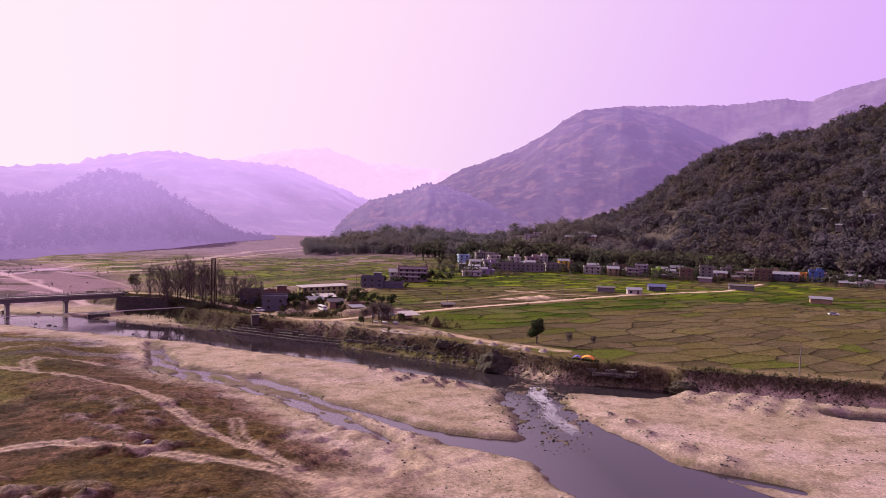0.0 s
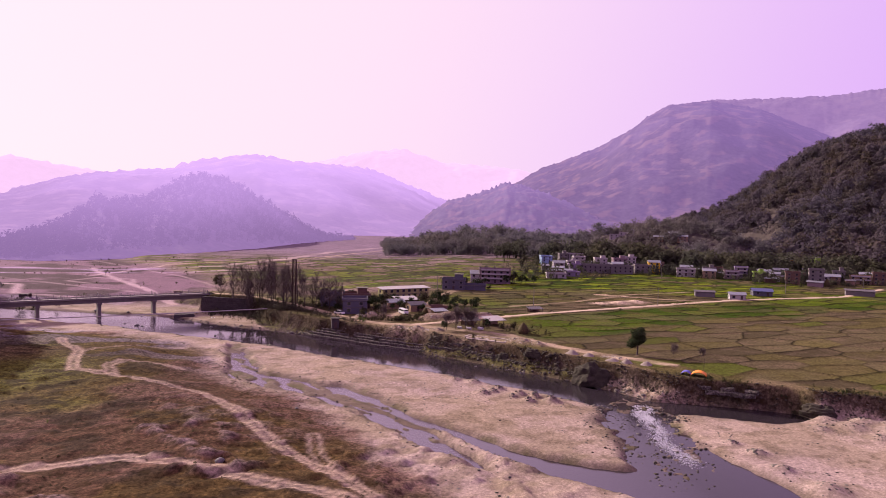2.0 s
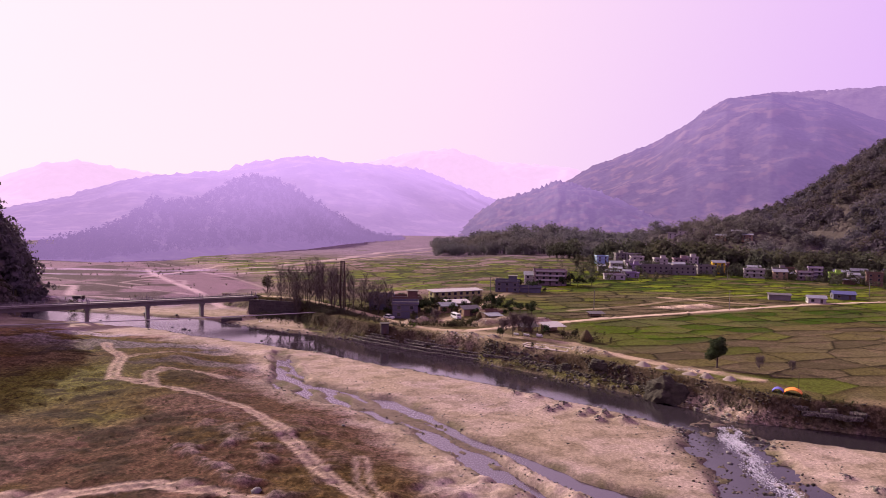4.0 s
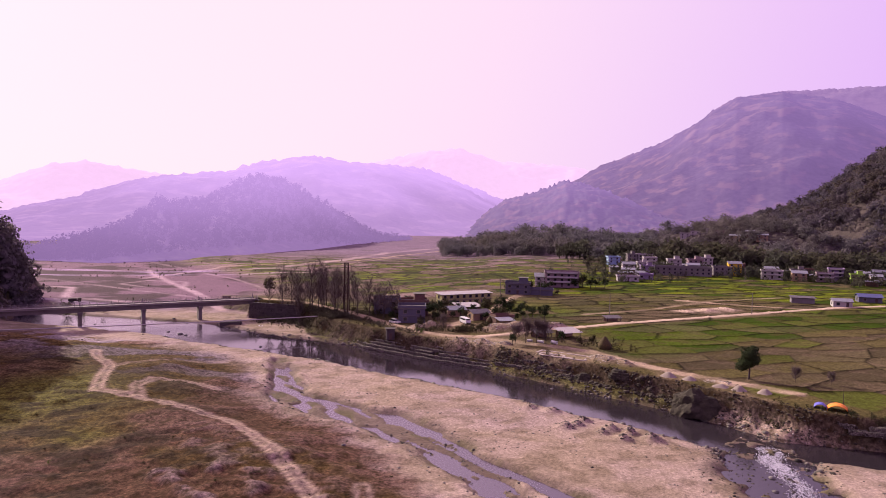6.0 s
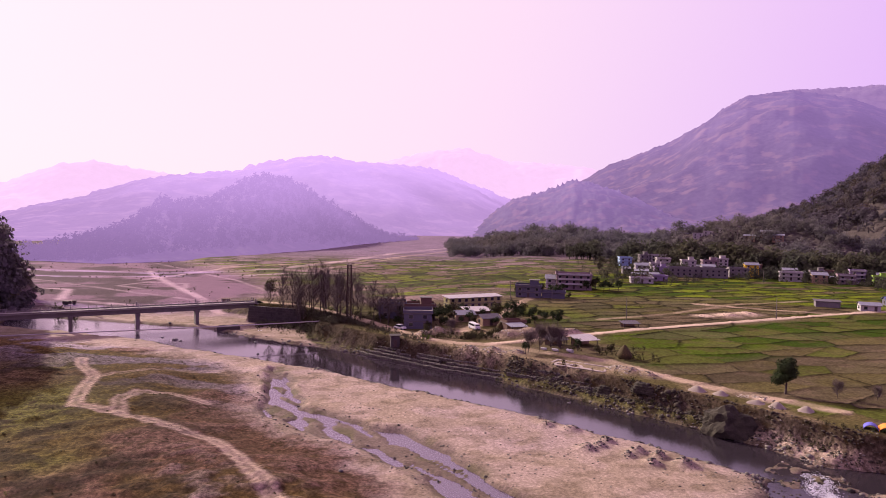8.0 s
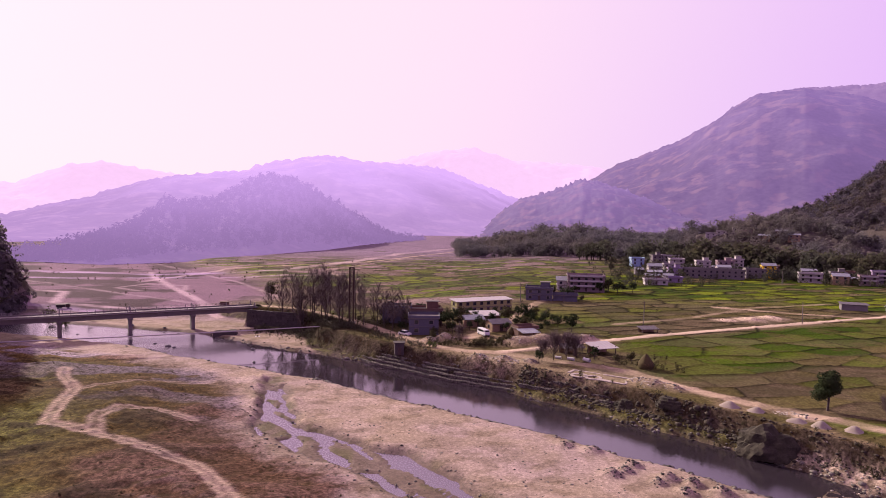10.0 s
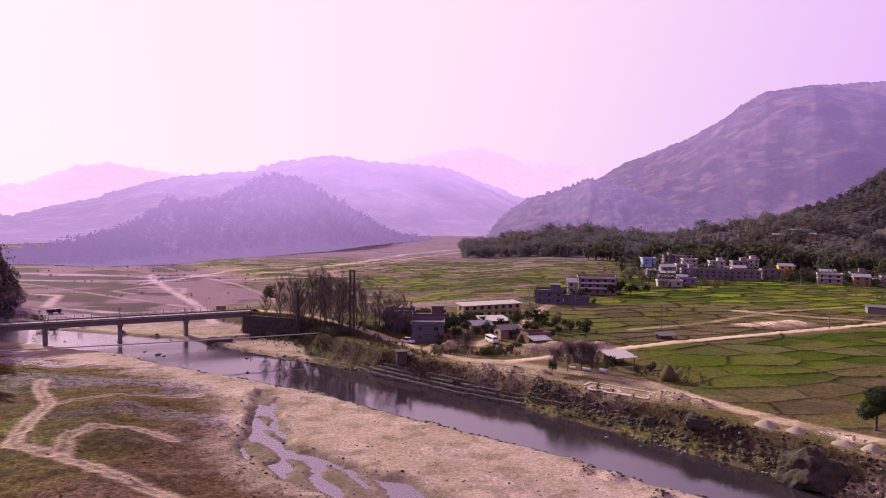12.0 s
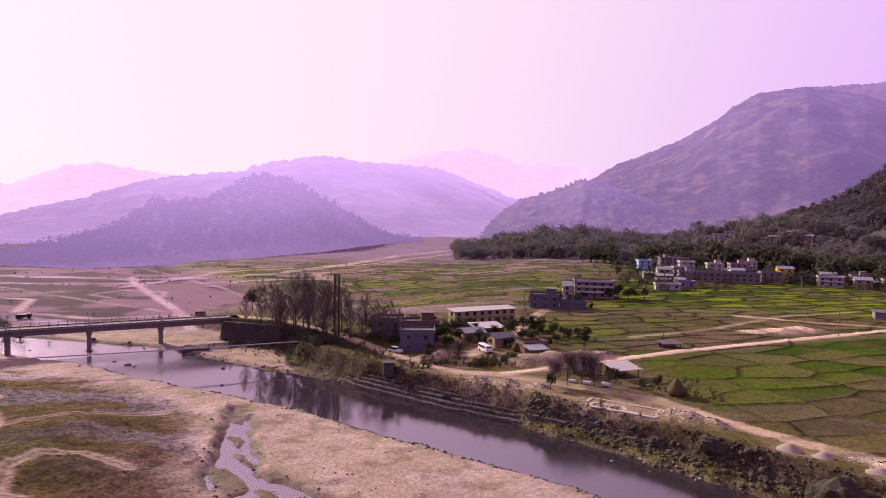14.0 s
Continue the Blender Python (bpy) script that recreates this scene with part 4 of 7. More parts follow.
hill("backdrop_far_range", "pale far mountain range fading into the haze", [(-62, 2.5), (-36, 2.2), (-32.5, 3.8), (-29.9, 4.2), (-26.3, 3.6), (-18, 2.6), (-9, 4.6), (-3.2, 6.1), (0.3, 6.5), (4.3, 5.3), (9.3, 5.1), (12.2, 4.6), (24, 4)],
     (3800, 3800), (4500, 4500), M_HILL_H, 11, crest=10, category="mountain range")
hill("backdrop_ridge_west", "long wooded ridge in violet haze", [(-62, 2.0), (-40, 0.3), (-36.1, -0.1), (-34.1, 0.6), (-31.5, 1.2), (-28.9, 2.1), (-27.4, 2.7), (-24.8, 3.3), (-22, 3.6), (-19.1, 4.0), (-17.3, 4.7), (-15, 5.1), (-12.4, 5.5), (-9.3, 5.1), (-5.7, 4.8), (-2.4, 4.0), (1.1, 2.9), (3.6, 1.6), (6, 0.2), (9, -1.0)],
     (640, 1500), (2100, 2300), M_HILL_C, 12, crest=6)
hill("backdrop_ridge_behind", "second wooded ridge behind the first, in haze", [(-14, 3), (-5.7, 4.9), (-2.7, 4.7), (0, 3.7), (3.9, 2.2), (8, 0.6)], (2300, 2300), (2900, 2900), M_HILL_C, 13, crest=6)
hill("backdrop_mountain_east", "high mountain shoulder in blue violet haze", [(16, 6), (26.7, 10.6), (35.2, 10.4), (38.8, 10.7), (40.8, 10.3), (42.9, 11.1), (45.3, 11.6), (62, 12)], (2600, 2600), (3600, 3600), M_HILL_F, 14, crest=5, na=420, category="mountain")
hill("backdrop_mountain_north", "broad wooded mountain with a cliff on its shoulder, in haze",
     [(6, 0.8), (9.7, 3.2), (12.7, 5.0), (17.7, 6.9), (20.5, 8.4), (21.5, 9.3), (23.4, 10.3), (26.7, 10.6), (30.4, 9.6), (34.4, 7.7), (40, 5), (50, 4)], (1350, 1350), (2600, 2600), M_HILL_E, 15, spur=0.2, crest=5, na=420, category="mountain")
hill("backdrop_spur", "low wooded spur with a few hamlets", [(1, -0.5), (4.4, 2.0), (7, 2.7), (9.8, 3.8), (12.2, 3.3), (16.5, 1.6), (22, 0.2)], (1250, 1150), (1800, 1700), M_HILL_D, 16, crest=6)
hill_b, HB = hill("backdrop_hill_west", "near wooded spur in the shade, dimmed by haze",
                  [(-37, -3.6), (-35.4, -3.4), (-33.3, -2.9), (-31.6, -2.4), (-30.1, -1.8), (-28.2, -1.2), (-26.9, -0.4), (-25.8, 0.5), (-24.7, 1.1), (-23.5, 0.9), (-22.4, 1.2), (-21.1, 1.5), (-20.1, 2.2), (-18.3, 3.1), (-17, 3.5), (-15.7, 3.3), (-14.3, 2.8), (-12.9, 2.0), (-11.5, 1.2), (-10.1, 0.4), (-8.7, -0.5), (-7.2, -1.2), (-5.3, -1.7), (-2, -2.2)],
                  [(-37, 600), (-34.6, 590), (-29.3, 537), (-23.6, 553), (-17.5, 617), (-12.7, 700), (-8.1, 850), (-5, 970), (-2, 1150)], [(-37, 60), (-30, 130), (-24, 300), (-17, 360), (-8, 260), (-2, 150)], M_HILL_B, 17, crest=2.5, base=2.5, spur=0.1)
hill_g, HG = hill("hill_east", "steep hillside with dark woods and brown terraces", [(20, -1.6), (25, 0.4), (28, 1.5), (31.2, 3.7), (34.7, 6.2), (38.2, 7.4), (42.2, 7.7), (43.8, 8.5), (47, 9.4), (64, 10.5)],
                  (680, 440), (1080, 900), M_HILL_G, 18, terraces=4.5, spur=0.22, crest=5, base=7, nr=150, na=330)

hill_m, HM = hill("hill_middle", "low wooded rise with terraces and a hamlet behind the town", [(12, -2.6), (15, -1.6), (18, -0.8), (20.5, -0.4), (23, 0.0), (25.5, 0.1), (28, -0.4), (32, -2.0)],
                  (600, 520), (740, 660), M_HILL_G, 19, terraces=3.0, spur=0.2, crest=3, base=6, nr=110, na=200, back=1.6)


def on_hill(data, bearing, s):
    az, ss, Z, rf, rr = data
    i = int(np.clip(np.searchsorted(az, bearing), 0, len(az) - 1))
    j = int(np.clip(np.searchsorted(ss, s), 0, len(ss) - 1))
    r = rf[i] + (rr[i] - rf[i]) * s
    return HUB[0] + r * math.sin(radians(bearing)), HUB[1] + r * math.cos(radians(bearing)), float(Z[j, i])


# ---- building blocks for things ----
def part(name, bm, material, parent, label=""):
    me = bpy.data.meshes.new(name)
    bm.to_mesh(me)
    bm.free()
    me.materials.append(material)
    ob = new(name, me)
    ob.parent = parent
    return tagged(ob, label) if label else ob


def thing(name, m, label, category, group="", kind=""):
    ob = new(name)
    ob.empty_display_size = 0.2
    ob.matrix_world = m
    return tagged(ob, label, category, group, kind)


def add_box(bm, c, size, turn=0.0, taper=1.0):
    made = bmesh.ops.create_cube(bm, size=1)["verts"]
    for v in made:
        k = taper if v.co.z > 0 else 1.0
        x, y = v.co.x * size[0] * k, v.co.y * size[1] * k
        v.co = (c[0] + x * math.cos(turn) - y * math.sin(turn), c[1] + x * math.sin(turn) + y * math.cos(turn), c[2] + v.co.z * size[2])
    return made


BOXES = {}


def box(name, parent, material, c, size, turn=0.0, label=""):
    """A part: a block with softened edges. Alike blocks share one mesh."""
    key = (name, material.name, tuple(round(s, 3) for s in size))
    if key not in BOXES:
        bm = bmesh.new()
        add_box(bm, (0, 0, 0), size)
        if min(size) > 0.08:
            bmesh.ops.bevel(bm, geom=list(bm.edges), offset=min(0.03, min(size) * 0.12), segments=1, affect="EDGES")
        me = bpy.data.meshes.new(name)
        bm.to_mesh(me)
        bm.free()
        me.materials.append(material)
        BOXES[key] = me
    ob = new(name, BOXES[key])
    ob.parent = parent
    ob.matrix_basis = pose(*c, 0, 0, math.degrees(turn))
    return tagged(ob, label) if label else ob


def tube(pts, radii, sides=5):
    V, F = [], []
    for i, p in enumerate(pts):
        a = Vector(pts[min(i + 1, len(pts) - 1)]) - Vector(pts[max(i - 1, 0)])
        q = a.to_track_quat("Z", "Y")
        for k in range(sides):
            w = q @ Vector((math.cos(6.2832 * k / sides), math.sin(6.2832 * k / sides), 0)) * radii[i]
            V.append(tuple(Vector(p) + w))
    for i in range(len(pts) - 1):
        for k in range(sides):
            F.append((i * sides + k, i * sides + (k + 1) % sides, (i + 1) * sides + (k + 1) % sides, (i + 1) * sides + k))
    return V, F


def merge(lists):
    V, F = [], []
    for v, f in lists:
        o = len(V)
        V.extend(v)
        F.extend(tuple(i + o for i in q) for q in f)
    return V, F


def mesh_part(name, V, F, material, parent, label="", soft=False):
    me = quads_mesh(name, V, F, soft)
    me.materials.append(material)
    ob = new(name, me)
    ob.parent = parent
    return tagged(ob, label) if label else ob


def leaf_cloud(rng, blobs, count, size):
    """Leaf sprays: small tilted four-sided faces, thick at the rim of each clump and with gaps between clumps."""
    b = np.array(blobs)
    p = b[:, 3] ** 2
    pick = rng.choice(len(b), count, p=p / p.sum())
    d = rng.normal(size=(count, 3))
    d /= np.linalg.norm(d, axis=1, keepdims=True)
    rad = b[pick, 3] * rng.uniform(0.45, 1.05, count) ** 0.6
    P = b[pick, :3] + d * rad[:, None] * np.array((1, 1, 0.8))
    n = d * np.array((1, 1, 0.8)) + np.array((0, 0, 0.35)) + rng.normal(size=(count, 3)) * 0.25
    u = np.cross(n, rng.normal(size=(count, 3)))
    u /= np.linalg.norm(u, axis=1, keepdims=True) + 1e-6
    w = np.cross(n, u)
    w /= np.linalg.norm(w, axis=1, keepdims=True) + 1e-6
    s = size * rng.uniform(0.6, 1.4, count)[:, None]
    V = np.stack([P - u * s, P + w * s * 0.6, P + u * s, P - w * s * 0.6], 1).reshape(-1, 3)
    return V, np.arange(count * 4).reshape(-1, 4)


def broadleaf(seed, h, w, count, leaf, material, label, name="tree", trunk_h=0.3, m=None, group="", inner=5, low=0.42, reach_k=1.0):
    """A tree: tapered trunk with limbs, and a crown of leaf sprays in uneven clumps."""
    rng = np.random.default_rng(seed)
    root = thing(name, m or pose(0, 0, 0), label, "tree", group)
    r0 = 0.025 * h + 0.05
    sway = rng.normal(0, 0.02 * h, (4, 2))
    spine = [(0, 0, -0.3), (sway[0, 0], sway[0, 1], h * 0.3), (sway[1, 0], sway[1, 1], h * 0.6), (sway[2, 0], sway[2, 1], h * 0.88)]
    pieces, blobs = [tube(spine, [r0, r0 * 0.75, r0 * 0.45, r0 * 0.12], 6)], []
    for i in range(9):
        a, t = i * 2.4 + rng.uniform(-0.4, 0.4), rng.uniform(trunk_h, 0.8)
        reach = reach_k * w * 0.5 * rng.uniform(0.45, 0.8) * (1.15 - 0.5 * t)
        s = (sway[0, 0], sway[0, 1], h * t)
        e = (math.cos(a) * reach, math.sin(a) * reach, h * (t + rng.uniform(0.06, 0.2)))
        pieces.append(tube([s, ((s[0] + e[0]) / 2, (s[1] + e[1]) / 2, (s[2] + e[2]) / 2 - 0.02 * h), e], [r0 * 0.4, r0 * 0.28, r0 * 0.08], 4))
        blobs.append((*e, w * rng.uniform(0.17, 0.28)))
    for i in range(inner):
        blobs.append((rng.normal(0, w * 0.12), rng.normal(0, w * 0.12), h * rng.uniform(low, 0.9), w * rng.uniform(0.18, 0.28)))
    mesh_part("trunk", *merge(pieces), M_BARK, root)
    mesh_part("crown", *leaf_cloud(rng, blobs, count, leaf), material, root)
    return root


def bare_tree(seed, h, w, label, m=None, group="", leafy=0, name="bare_tree"):
    """A leafless tall tree: trunk with steep limbs, and a crown of fine twigs."""
    rng = np.random.default_rng(seed)
    root = thing(name, m or pose(0, 0, 0), label, "tree", group)
    r0 = 0.012 * h + 0.04
    wob = rng.normal(0, 0.012 * h, (5, 2))
    spine = [(wob[i, 0] * i / 2, wob[i, 1] * i / 2, h * (i / 4) - (0.3 if i == 0 else 0)) for i in range(5)]
    limbs, twigs = [tube(spine, [r0 * k for k in (1, 0.8, 0.55, 0.32, 0.08)], 5)], []
    for i in range(30):
        t, a = rng.uniform(0.18, 0.95), rng.uniform(0, 6.28)
        k = t * 4
        j = min(int(k), 3)
        s = Vector(spine[j]).lerp(Vector(spine[j + 1]), k - j)
        reach = w * rng.uniform(0.3, 0.62) * (1.25 - 0.7 * t)
        e = s + Vector((math.cos(a) * reach, math.sin(a) * reach, reach * rng.uniform(0.8, 1.9)))
        mid = s.lerp(e, 0.5) + Vector((math.cos(a) * reach * 0.12, math.sin(a) * reach * 0.12, 0))
        limbs.append(tube([s, mid, e], [r0 * 0.26, r0 * 0.16, 0.02], 4))
        for q in range(30):
            o = s.lerp(e, rng.uniform(0.3, 1.0))
            d = Vector((math.cos(a), math.sin(a), 1.6)) + Vector(rng.normal(0, 0.9, 3))
            d = d.normalized() * rng.uniform(0.8, 2.6)
            twigs.append(tube([o, o + d], [0.021, 0.010], 3))
    mesh_part("trunk", *merge(limbs), M_BARK, root)
    tagged(mesh_part("twig_crown", *merge(twigs), M_TWIG, root), kind="stuff")
    if leafy:
        blobs = [(rng.normal(0, w * 0.2), rng.normal(0, w * 0.2), h * rng.uniform(0.4, 0.9), w * 0.3) for _ in range(7)]
        mesh_part("leaves", *leaf_cloud(rng, blobs, leafy, 0.16), M_DRY, root, "sparse dry leaves")
    return root


def scatter(name, label, category, protos, places, material):
    """Many small plants or stones as one mesh. places: x, y, z, size, turn."""
    VV, FF, o = [], [], 0
    for i, (x, y, z, s, a) in enumerate(places):
        V, F = protos[i % len(protos)]
        c, n = math.cos(a), math.sin(a)
        W = np.stack([(V[:, 0] * c - V[:, 1] * n) * s + x, (V[:, 0] * n + V[:, 1] * c) * s + y, V[:, 2] * s + z], 1)
        VV.append(W)
        FF.append(F + o)
        o += len(V)
    me = quads_mesh(name, np.concatenate(VV), np.concatenate(FF))
    me.materials.append(material)
    return tagged(new(name, me), label, category, kind="stuff")


def crown_proto(seed, count, leaf, tall=1.0):
    """A whole small tree of unit height as leaf sprays and a stem."""
    rng = np.random.default_rng(seed)
    blobs = [(rng.normal(0, 0.16), rng.normal(0, 0.16), rng.uniform(0.16, 0.8) * tall, rng.uniform(0.17, 0.3)) for _ in range(8)]
    V, F = leaf_cloud(rng, blobs, count, leaf)
    tv, tf = tube([(0, 0, -0.15), (0, 0, 0.6)], [0.035, 0.015], 4)
    return np.concatenate([V, np.array(tv)]), np.concatenate([F, np.array(tf) + len(V)])


def stone_proto(seed):
    rng = np.random.default_rng(seed)
    bm = bmesh.new()
    bmesh.ops.create_icosphere(bm, subdivisions=1, radius=0.5)
    s = rng.uniform(0.7, 1.2, 3) * (1, 1, 0.6)
    V = np.array([v.co for v in bm.verts]) * (1 + rng.uniform(-0.18, 0.18, (len(bm.verts), 1))) * s
    F = np.array([[v.index for v in f.verts] for f in bm.faces])
    bm.free()
    return V, F


STONES = [stone_proto(i) for i in range(6)]
WOODS = [crown_proto(i, 112, 0.074) for i in range(7)]
WOODS_FINE = [crown_proto(20 + i, 200, 0.052) for i in range(6)]
def tuft_proto(seed):
    """A low mound of dry grass and thorn, wider than high."""
    rng = np.random.default_rng(seed)
    blobs = [(rng.normal(0, 0.25), rng.normal(0, 0.25), 0.06, rng.uniform(0.14, 0.3)) for _ in range(5)]
    return leaf_cloud(rng, blobs, 26, 0.13)


SHRUBS = [crown_proto(40 + i, 70, 0.07, 0.8) for i in range(5)]


# ---- bridge ----
def bridge():
    """Concrete girder road bridge. Runs along its own x axis, its east abutment at the origin, deck top at z = 0."""
    a, b = Vector((-78.5, 262.5)), Vector((-143.5, 222.0))
    d = (b - a).normalized()
    L, deck = (b - a).length + 8, 7.4
    root = thing("road_bridge", pose(a.x, a.y, deck, 0, 0, math.degrees(math.atan2(d.y, d.x))), "grey concrete girder road bridge on slim piers over the river", "bridge")
    box("deck_slab", root, M_ASPHALT, (L / 2, 0, -0.16), (L, 5.6, 0.3))
    for s in (-1, 1):
        box("girder", root, M_CONC, (L / 2, s * 1.7, -1.05), (L, 0.6, 1.5))
        box("kerb", root, M_CONC, (L / 2, s * 2.62, 0.12), (L, 0.34, 0.26))
        n = int(L / 2.2)
        for i in range(n + 1):
            box("rail_post", root, M_RAIL, (i * L / n, s * 2.65, 0.72), (0.16, 0.16, 1.0))
        for z in (0.62, 0.98):
            box("handrail", root, M_RAIL, (L / 2, s * 2.65, z), (L, 0.07, 0.07))
    for x in (20.4, 39.2, 58.6):
        bm = bmesh.new()
        add_box(bm, (x, 0, -2.1), (1.5, 5.0, 0.7))
        pier = part("pier", bm, M_CONC, root)
        box("column", pier, M_CONC, (x, 0, -5.8), (1.15, 3.4, 6.9))
        box("footing", pier, M_CONC_DARK, (x, 0, -8.1), (1.9, 4.6, 1.4))
    for x in (20.4, 39.2, 58.6, 0.6):
        for s in (-1, 1):
            box("lamp_stub", root, M_RAIL, (x, s * 2.65, 0.9), (0.3, 0.3, 1.5))
    bm = bmesh.new()
    add_box(bm, (-1.2, 0, -3.6), (2.6, 6.4, 7.0))
    part("abutment", bm, M_CONC, root)
    return root


bridge()


def wing_wall():
    root = thing("retaining_wall", pose(-79.2, 257.6, 0, 0, 0, -17.6), "dark masonry retaining wall of the bridge approach", "retaining wall")
    rng = random.Random(4)
    for r in range(7):
        x, i = 0.0, 0
        while x < 22:
            w = rng.uniform(0.9, 1.7)
            box("stone_block", root, M_CONC_DARK, (x + w / 2, rng.uniform(-0.05, 0.05), 1.2 + r * 0.85), (round(w * 5) / 5 - 0.05, 0.9, 0.8))
            x += w
    return root


wing_wall()


# ---- pylon and the slung pipe ----
def lattice_tower(x, y, top):
    z0 = gz(x, y)
    root = thing("pylon", pose(x, y, z0), "tall slim rusty steel lattice pylon carrying cables", "pylon")
    h, w = top - z0, 1.3
    for sx in (-1, 1):
        for sy in (-1, 1):
            box("leg", root, M_STEEL, (sx * w / 2, sy * 0.45, h / 2), (0.3, 0.3, h))
    n = int(h / 1.05)
    for i in range(n):
        za = i * h / n
        for sy in (-1, 1):
            bm = bmesh.new()
            add_box(bm, (0, 0, 0), (math.hypot(w, h / n), 0.17, 0.17))
            ob = part("brace", bm, M_STEEL, root)
            ob.matrix_basis = pose(0, sy * 0.45, za + h / n / 2, 0, math.degrees(math.atan2(h / n, w)) * (1 if (i + (sy > 0)) % 2 else -1), 0)
        box("cross_bar", root, M_STEEL, (0, 0, za + 0.05), (w, 0.9, 0.09))
    box("saddle", root, M_STEEL, (0, 0, h), (1.7, 1.1, 0.3))
    box("footing", root, M_CONC, (0, 0, 0.1), (2.4, 2.0, 0.8))
    return root


def cable(name, label, a, b, sag, r, material):
    a, b = Vector(a), Vector(b)
    pts = [a.lerp(b, i / 24) - Vector((0, 0, 4 * sag * (i / 24) * (1 - i / 24))) for i in range(25)]
    me = quads_mesh(name, *tube(pts, [r] * 25, 5), True)
    me.materials.append(material)
    return tagged(new(name, me), label, "cable")


lattice_tower(-40.3, 241.5, 23.2)
cable("slung_pipe", "pale water pipe slung across the river", (-36, 243, 5.2), (-160, 178, 6.6), 0.6, 0.16, M_TIN_WHITE)
cable("anchor_cable", "thin steel anchor cable of the pylon", (-40.3, 241.5, 23.0), (2, 262, 6.2), 1.0, 0.05, M_STEEL)


# ---- houses ----
def window(parent, x, y, z, w, h, facing):
    """facing: 0 front (-y), 90 right (+x), 270 left, 180 back."""
    t = radians(facing)
    ob = box("window", parent, M_FRAME, (x, y, z), (w + 0.24, 0.16, h + 0.24), t)
    box("pane", ob, M_GLASS, (0, -0.07, 0), (w, 0.05, h))
    return ob


def house(name, x, y, w, d, storeys, wall, turn, label, roof="flat", z=None, step=3.1, group="", windows=True, extra="", sh=2.35):
    z = gz(x, y) if z is None else z
    H = storeys * sh
    root = thing(name, pose(x, y, z, 0, 0, turn), label, "house", group)
    material = WALLS[wall]
    body = box("wall", root, material, (0, 0, H / 2 - 0.6), (w, d, H + 1.2))
    for s in range(1, storeys):
        box("floor_band", root, M_CONC, (0, 0, s * sh), (w + 0.24, d + 0.24, 0.18))
    if windows:
        for s in range(storeys):
            zc = s * sh + 1.35
            n = max(1, int(w / step))
            for i in range(n):
                xx = (i + 0.5) * w / n - w / 2
                if s == 0 and i == n // 2:
                    door = box("door", root, M_BARK, (xx, -d / 2 - 0.03, 1.05), (1.0, 0.14, 1.9))
                    box("door_frame", door, M_FRAME, (0, -0.03, 0.98), (1.25, 0.16, 0.12))
                else:
                    window(root, xx, -d / 2 - 0.02, zc, 1.1, 1.05, 0)
            m = max(1, int(d / (step + 0.4)))
            for i in range(m):
                yy = (i + 0.5) * d / m - d / 2
                window(root, -w / 2 - 0.02, yy, zc, 1.0, 1.05, 270)
    if roof == "flat":
        box("roof_slab", root, M_CONC, (0, 0, H + 0.09), (w + 0.8, d + 0.8, 0.2))
        for sx, sy, lx, ly in ((0, -1, w + 0.6, 0.14), (0, 1, w + 0.6, 0.14), (-1, 0, 0.14, d + 0.3), (1, 0, 0.14, d + 0.3)):
            box("parapet", root, material, (sx * (w / 2 + 0.25), sy * (d / 2 + 0.25), H + 0.55), (lx, ly, 0.75))
        if "s" in extra:
            room = box("stair_room", root, material, (w * 0.22, d * 0.12, H + 1.4), (w * 0.36, d * 0.5, 2.5))
            box("roof_slab", room, M_CONC, (0, 0, 1.32), (w * 0.36 + 0.7, d * 0.5 + 0.7, 0.16))
        if "t" in extra:
            bm = bmesh.new()
            bmesh.ops.create_cone(bm, cap_ends=True, segments=12, radius1=0.62, radius2=0.55, depth=1.3)
            tank = part("water_tank", bm, M_TANK, root, "black plastic water tank")
            tank.matrix_basis = pose(-w * 0.25, d * 0.2, H + 1.1)
        if "c" in extra:
            for sx in (-1, 0, 1):
                for sy in (-1, 1):
                    box("column_stub", root, M_CONC, (sx * (w / 2 - 0.3), sy * (d / 2 - 0.3), H + 1.1), (0.3, 0.3, 1.9))
    elif roof in ("gable", "shed"):
        rmat = M_TIN if roof == "gable" else M_TIN_WHITE
        if "b" in extra:
            rmat = M_TIN_BLUE
        if "w" in extra:
            rmat = M_TIN_WHITE
        if "d" in extra:
            rmat = M_TILE
        rise = 0.22 * d if roof == "gable" else 0.12 * d
        for s in ((-1, 1) if roof == "gable" else (1,)):
            bm = bmesh.new()
            half = (d / 2 + 0.6) if roof == "gable" else (d + 1.2)
            slope = math.hypot(half, rise)
            n = max(6, int(w / 0.8))
            a = []
            for i in range(n + 1):
                zz = 0.05 * (i % 2)
                xx = (i / n - 0.5) * (w + 1.0)
                a.append([bm.verts.new((xx, 0, zz + t)) for t in (0, 0.1)] + [bm.verts.new((xx, slope, zz + t)) for t in (0, 0.1)])
            for p, q in zip(a, a[1:]):
                bm.faces.new((p[1], q[1], q[3], p[3]))
                bm.faces.new((p[0], p[2], q[2], q[0]))
                bm.faces.new((p[0], q[0], q[1], p[1]))
                bm.faces.new((p[2], p[3], q[3], q[2]))
            bm.faces.new((a[0][0], a[0][1], a[0][3], a[0][2]))
            bm.faces.new((a[-1][0], a[-1][2], a[-1][3], a[-1][1]))
            ob = part("roof_sheet", bm, rmat, root)
            ang = math.degrees(math.atan2(rise, half))
            if roof == "gable":
                ob.matrix_basis = pose(0, -s * half if s < 0 else -half, H, ang, 0, 0) if s > 0 else pose(0, half, H, ang, 0, 180)
            else:
                ob.matrix_basis = pose(0, -half / 2, H + 0.02, ang, 0, 0)
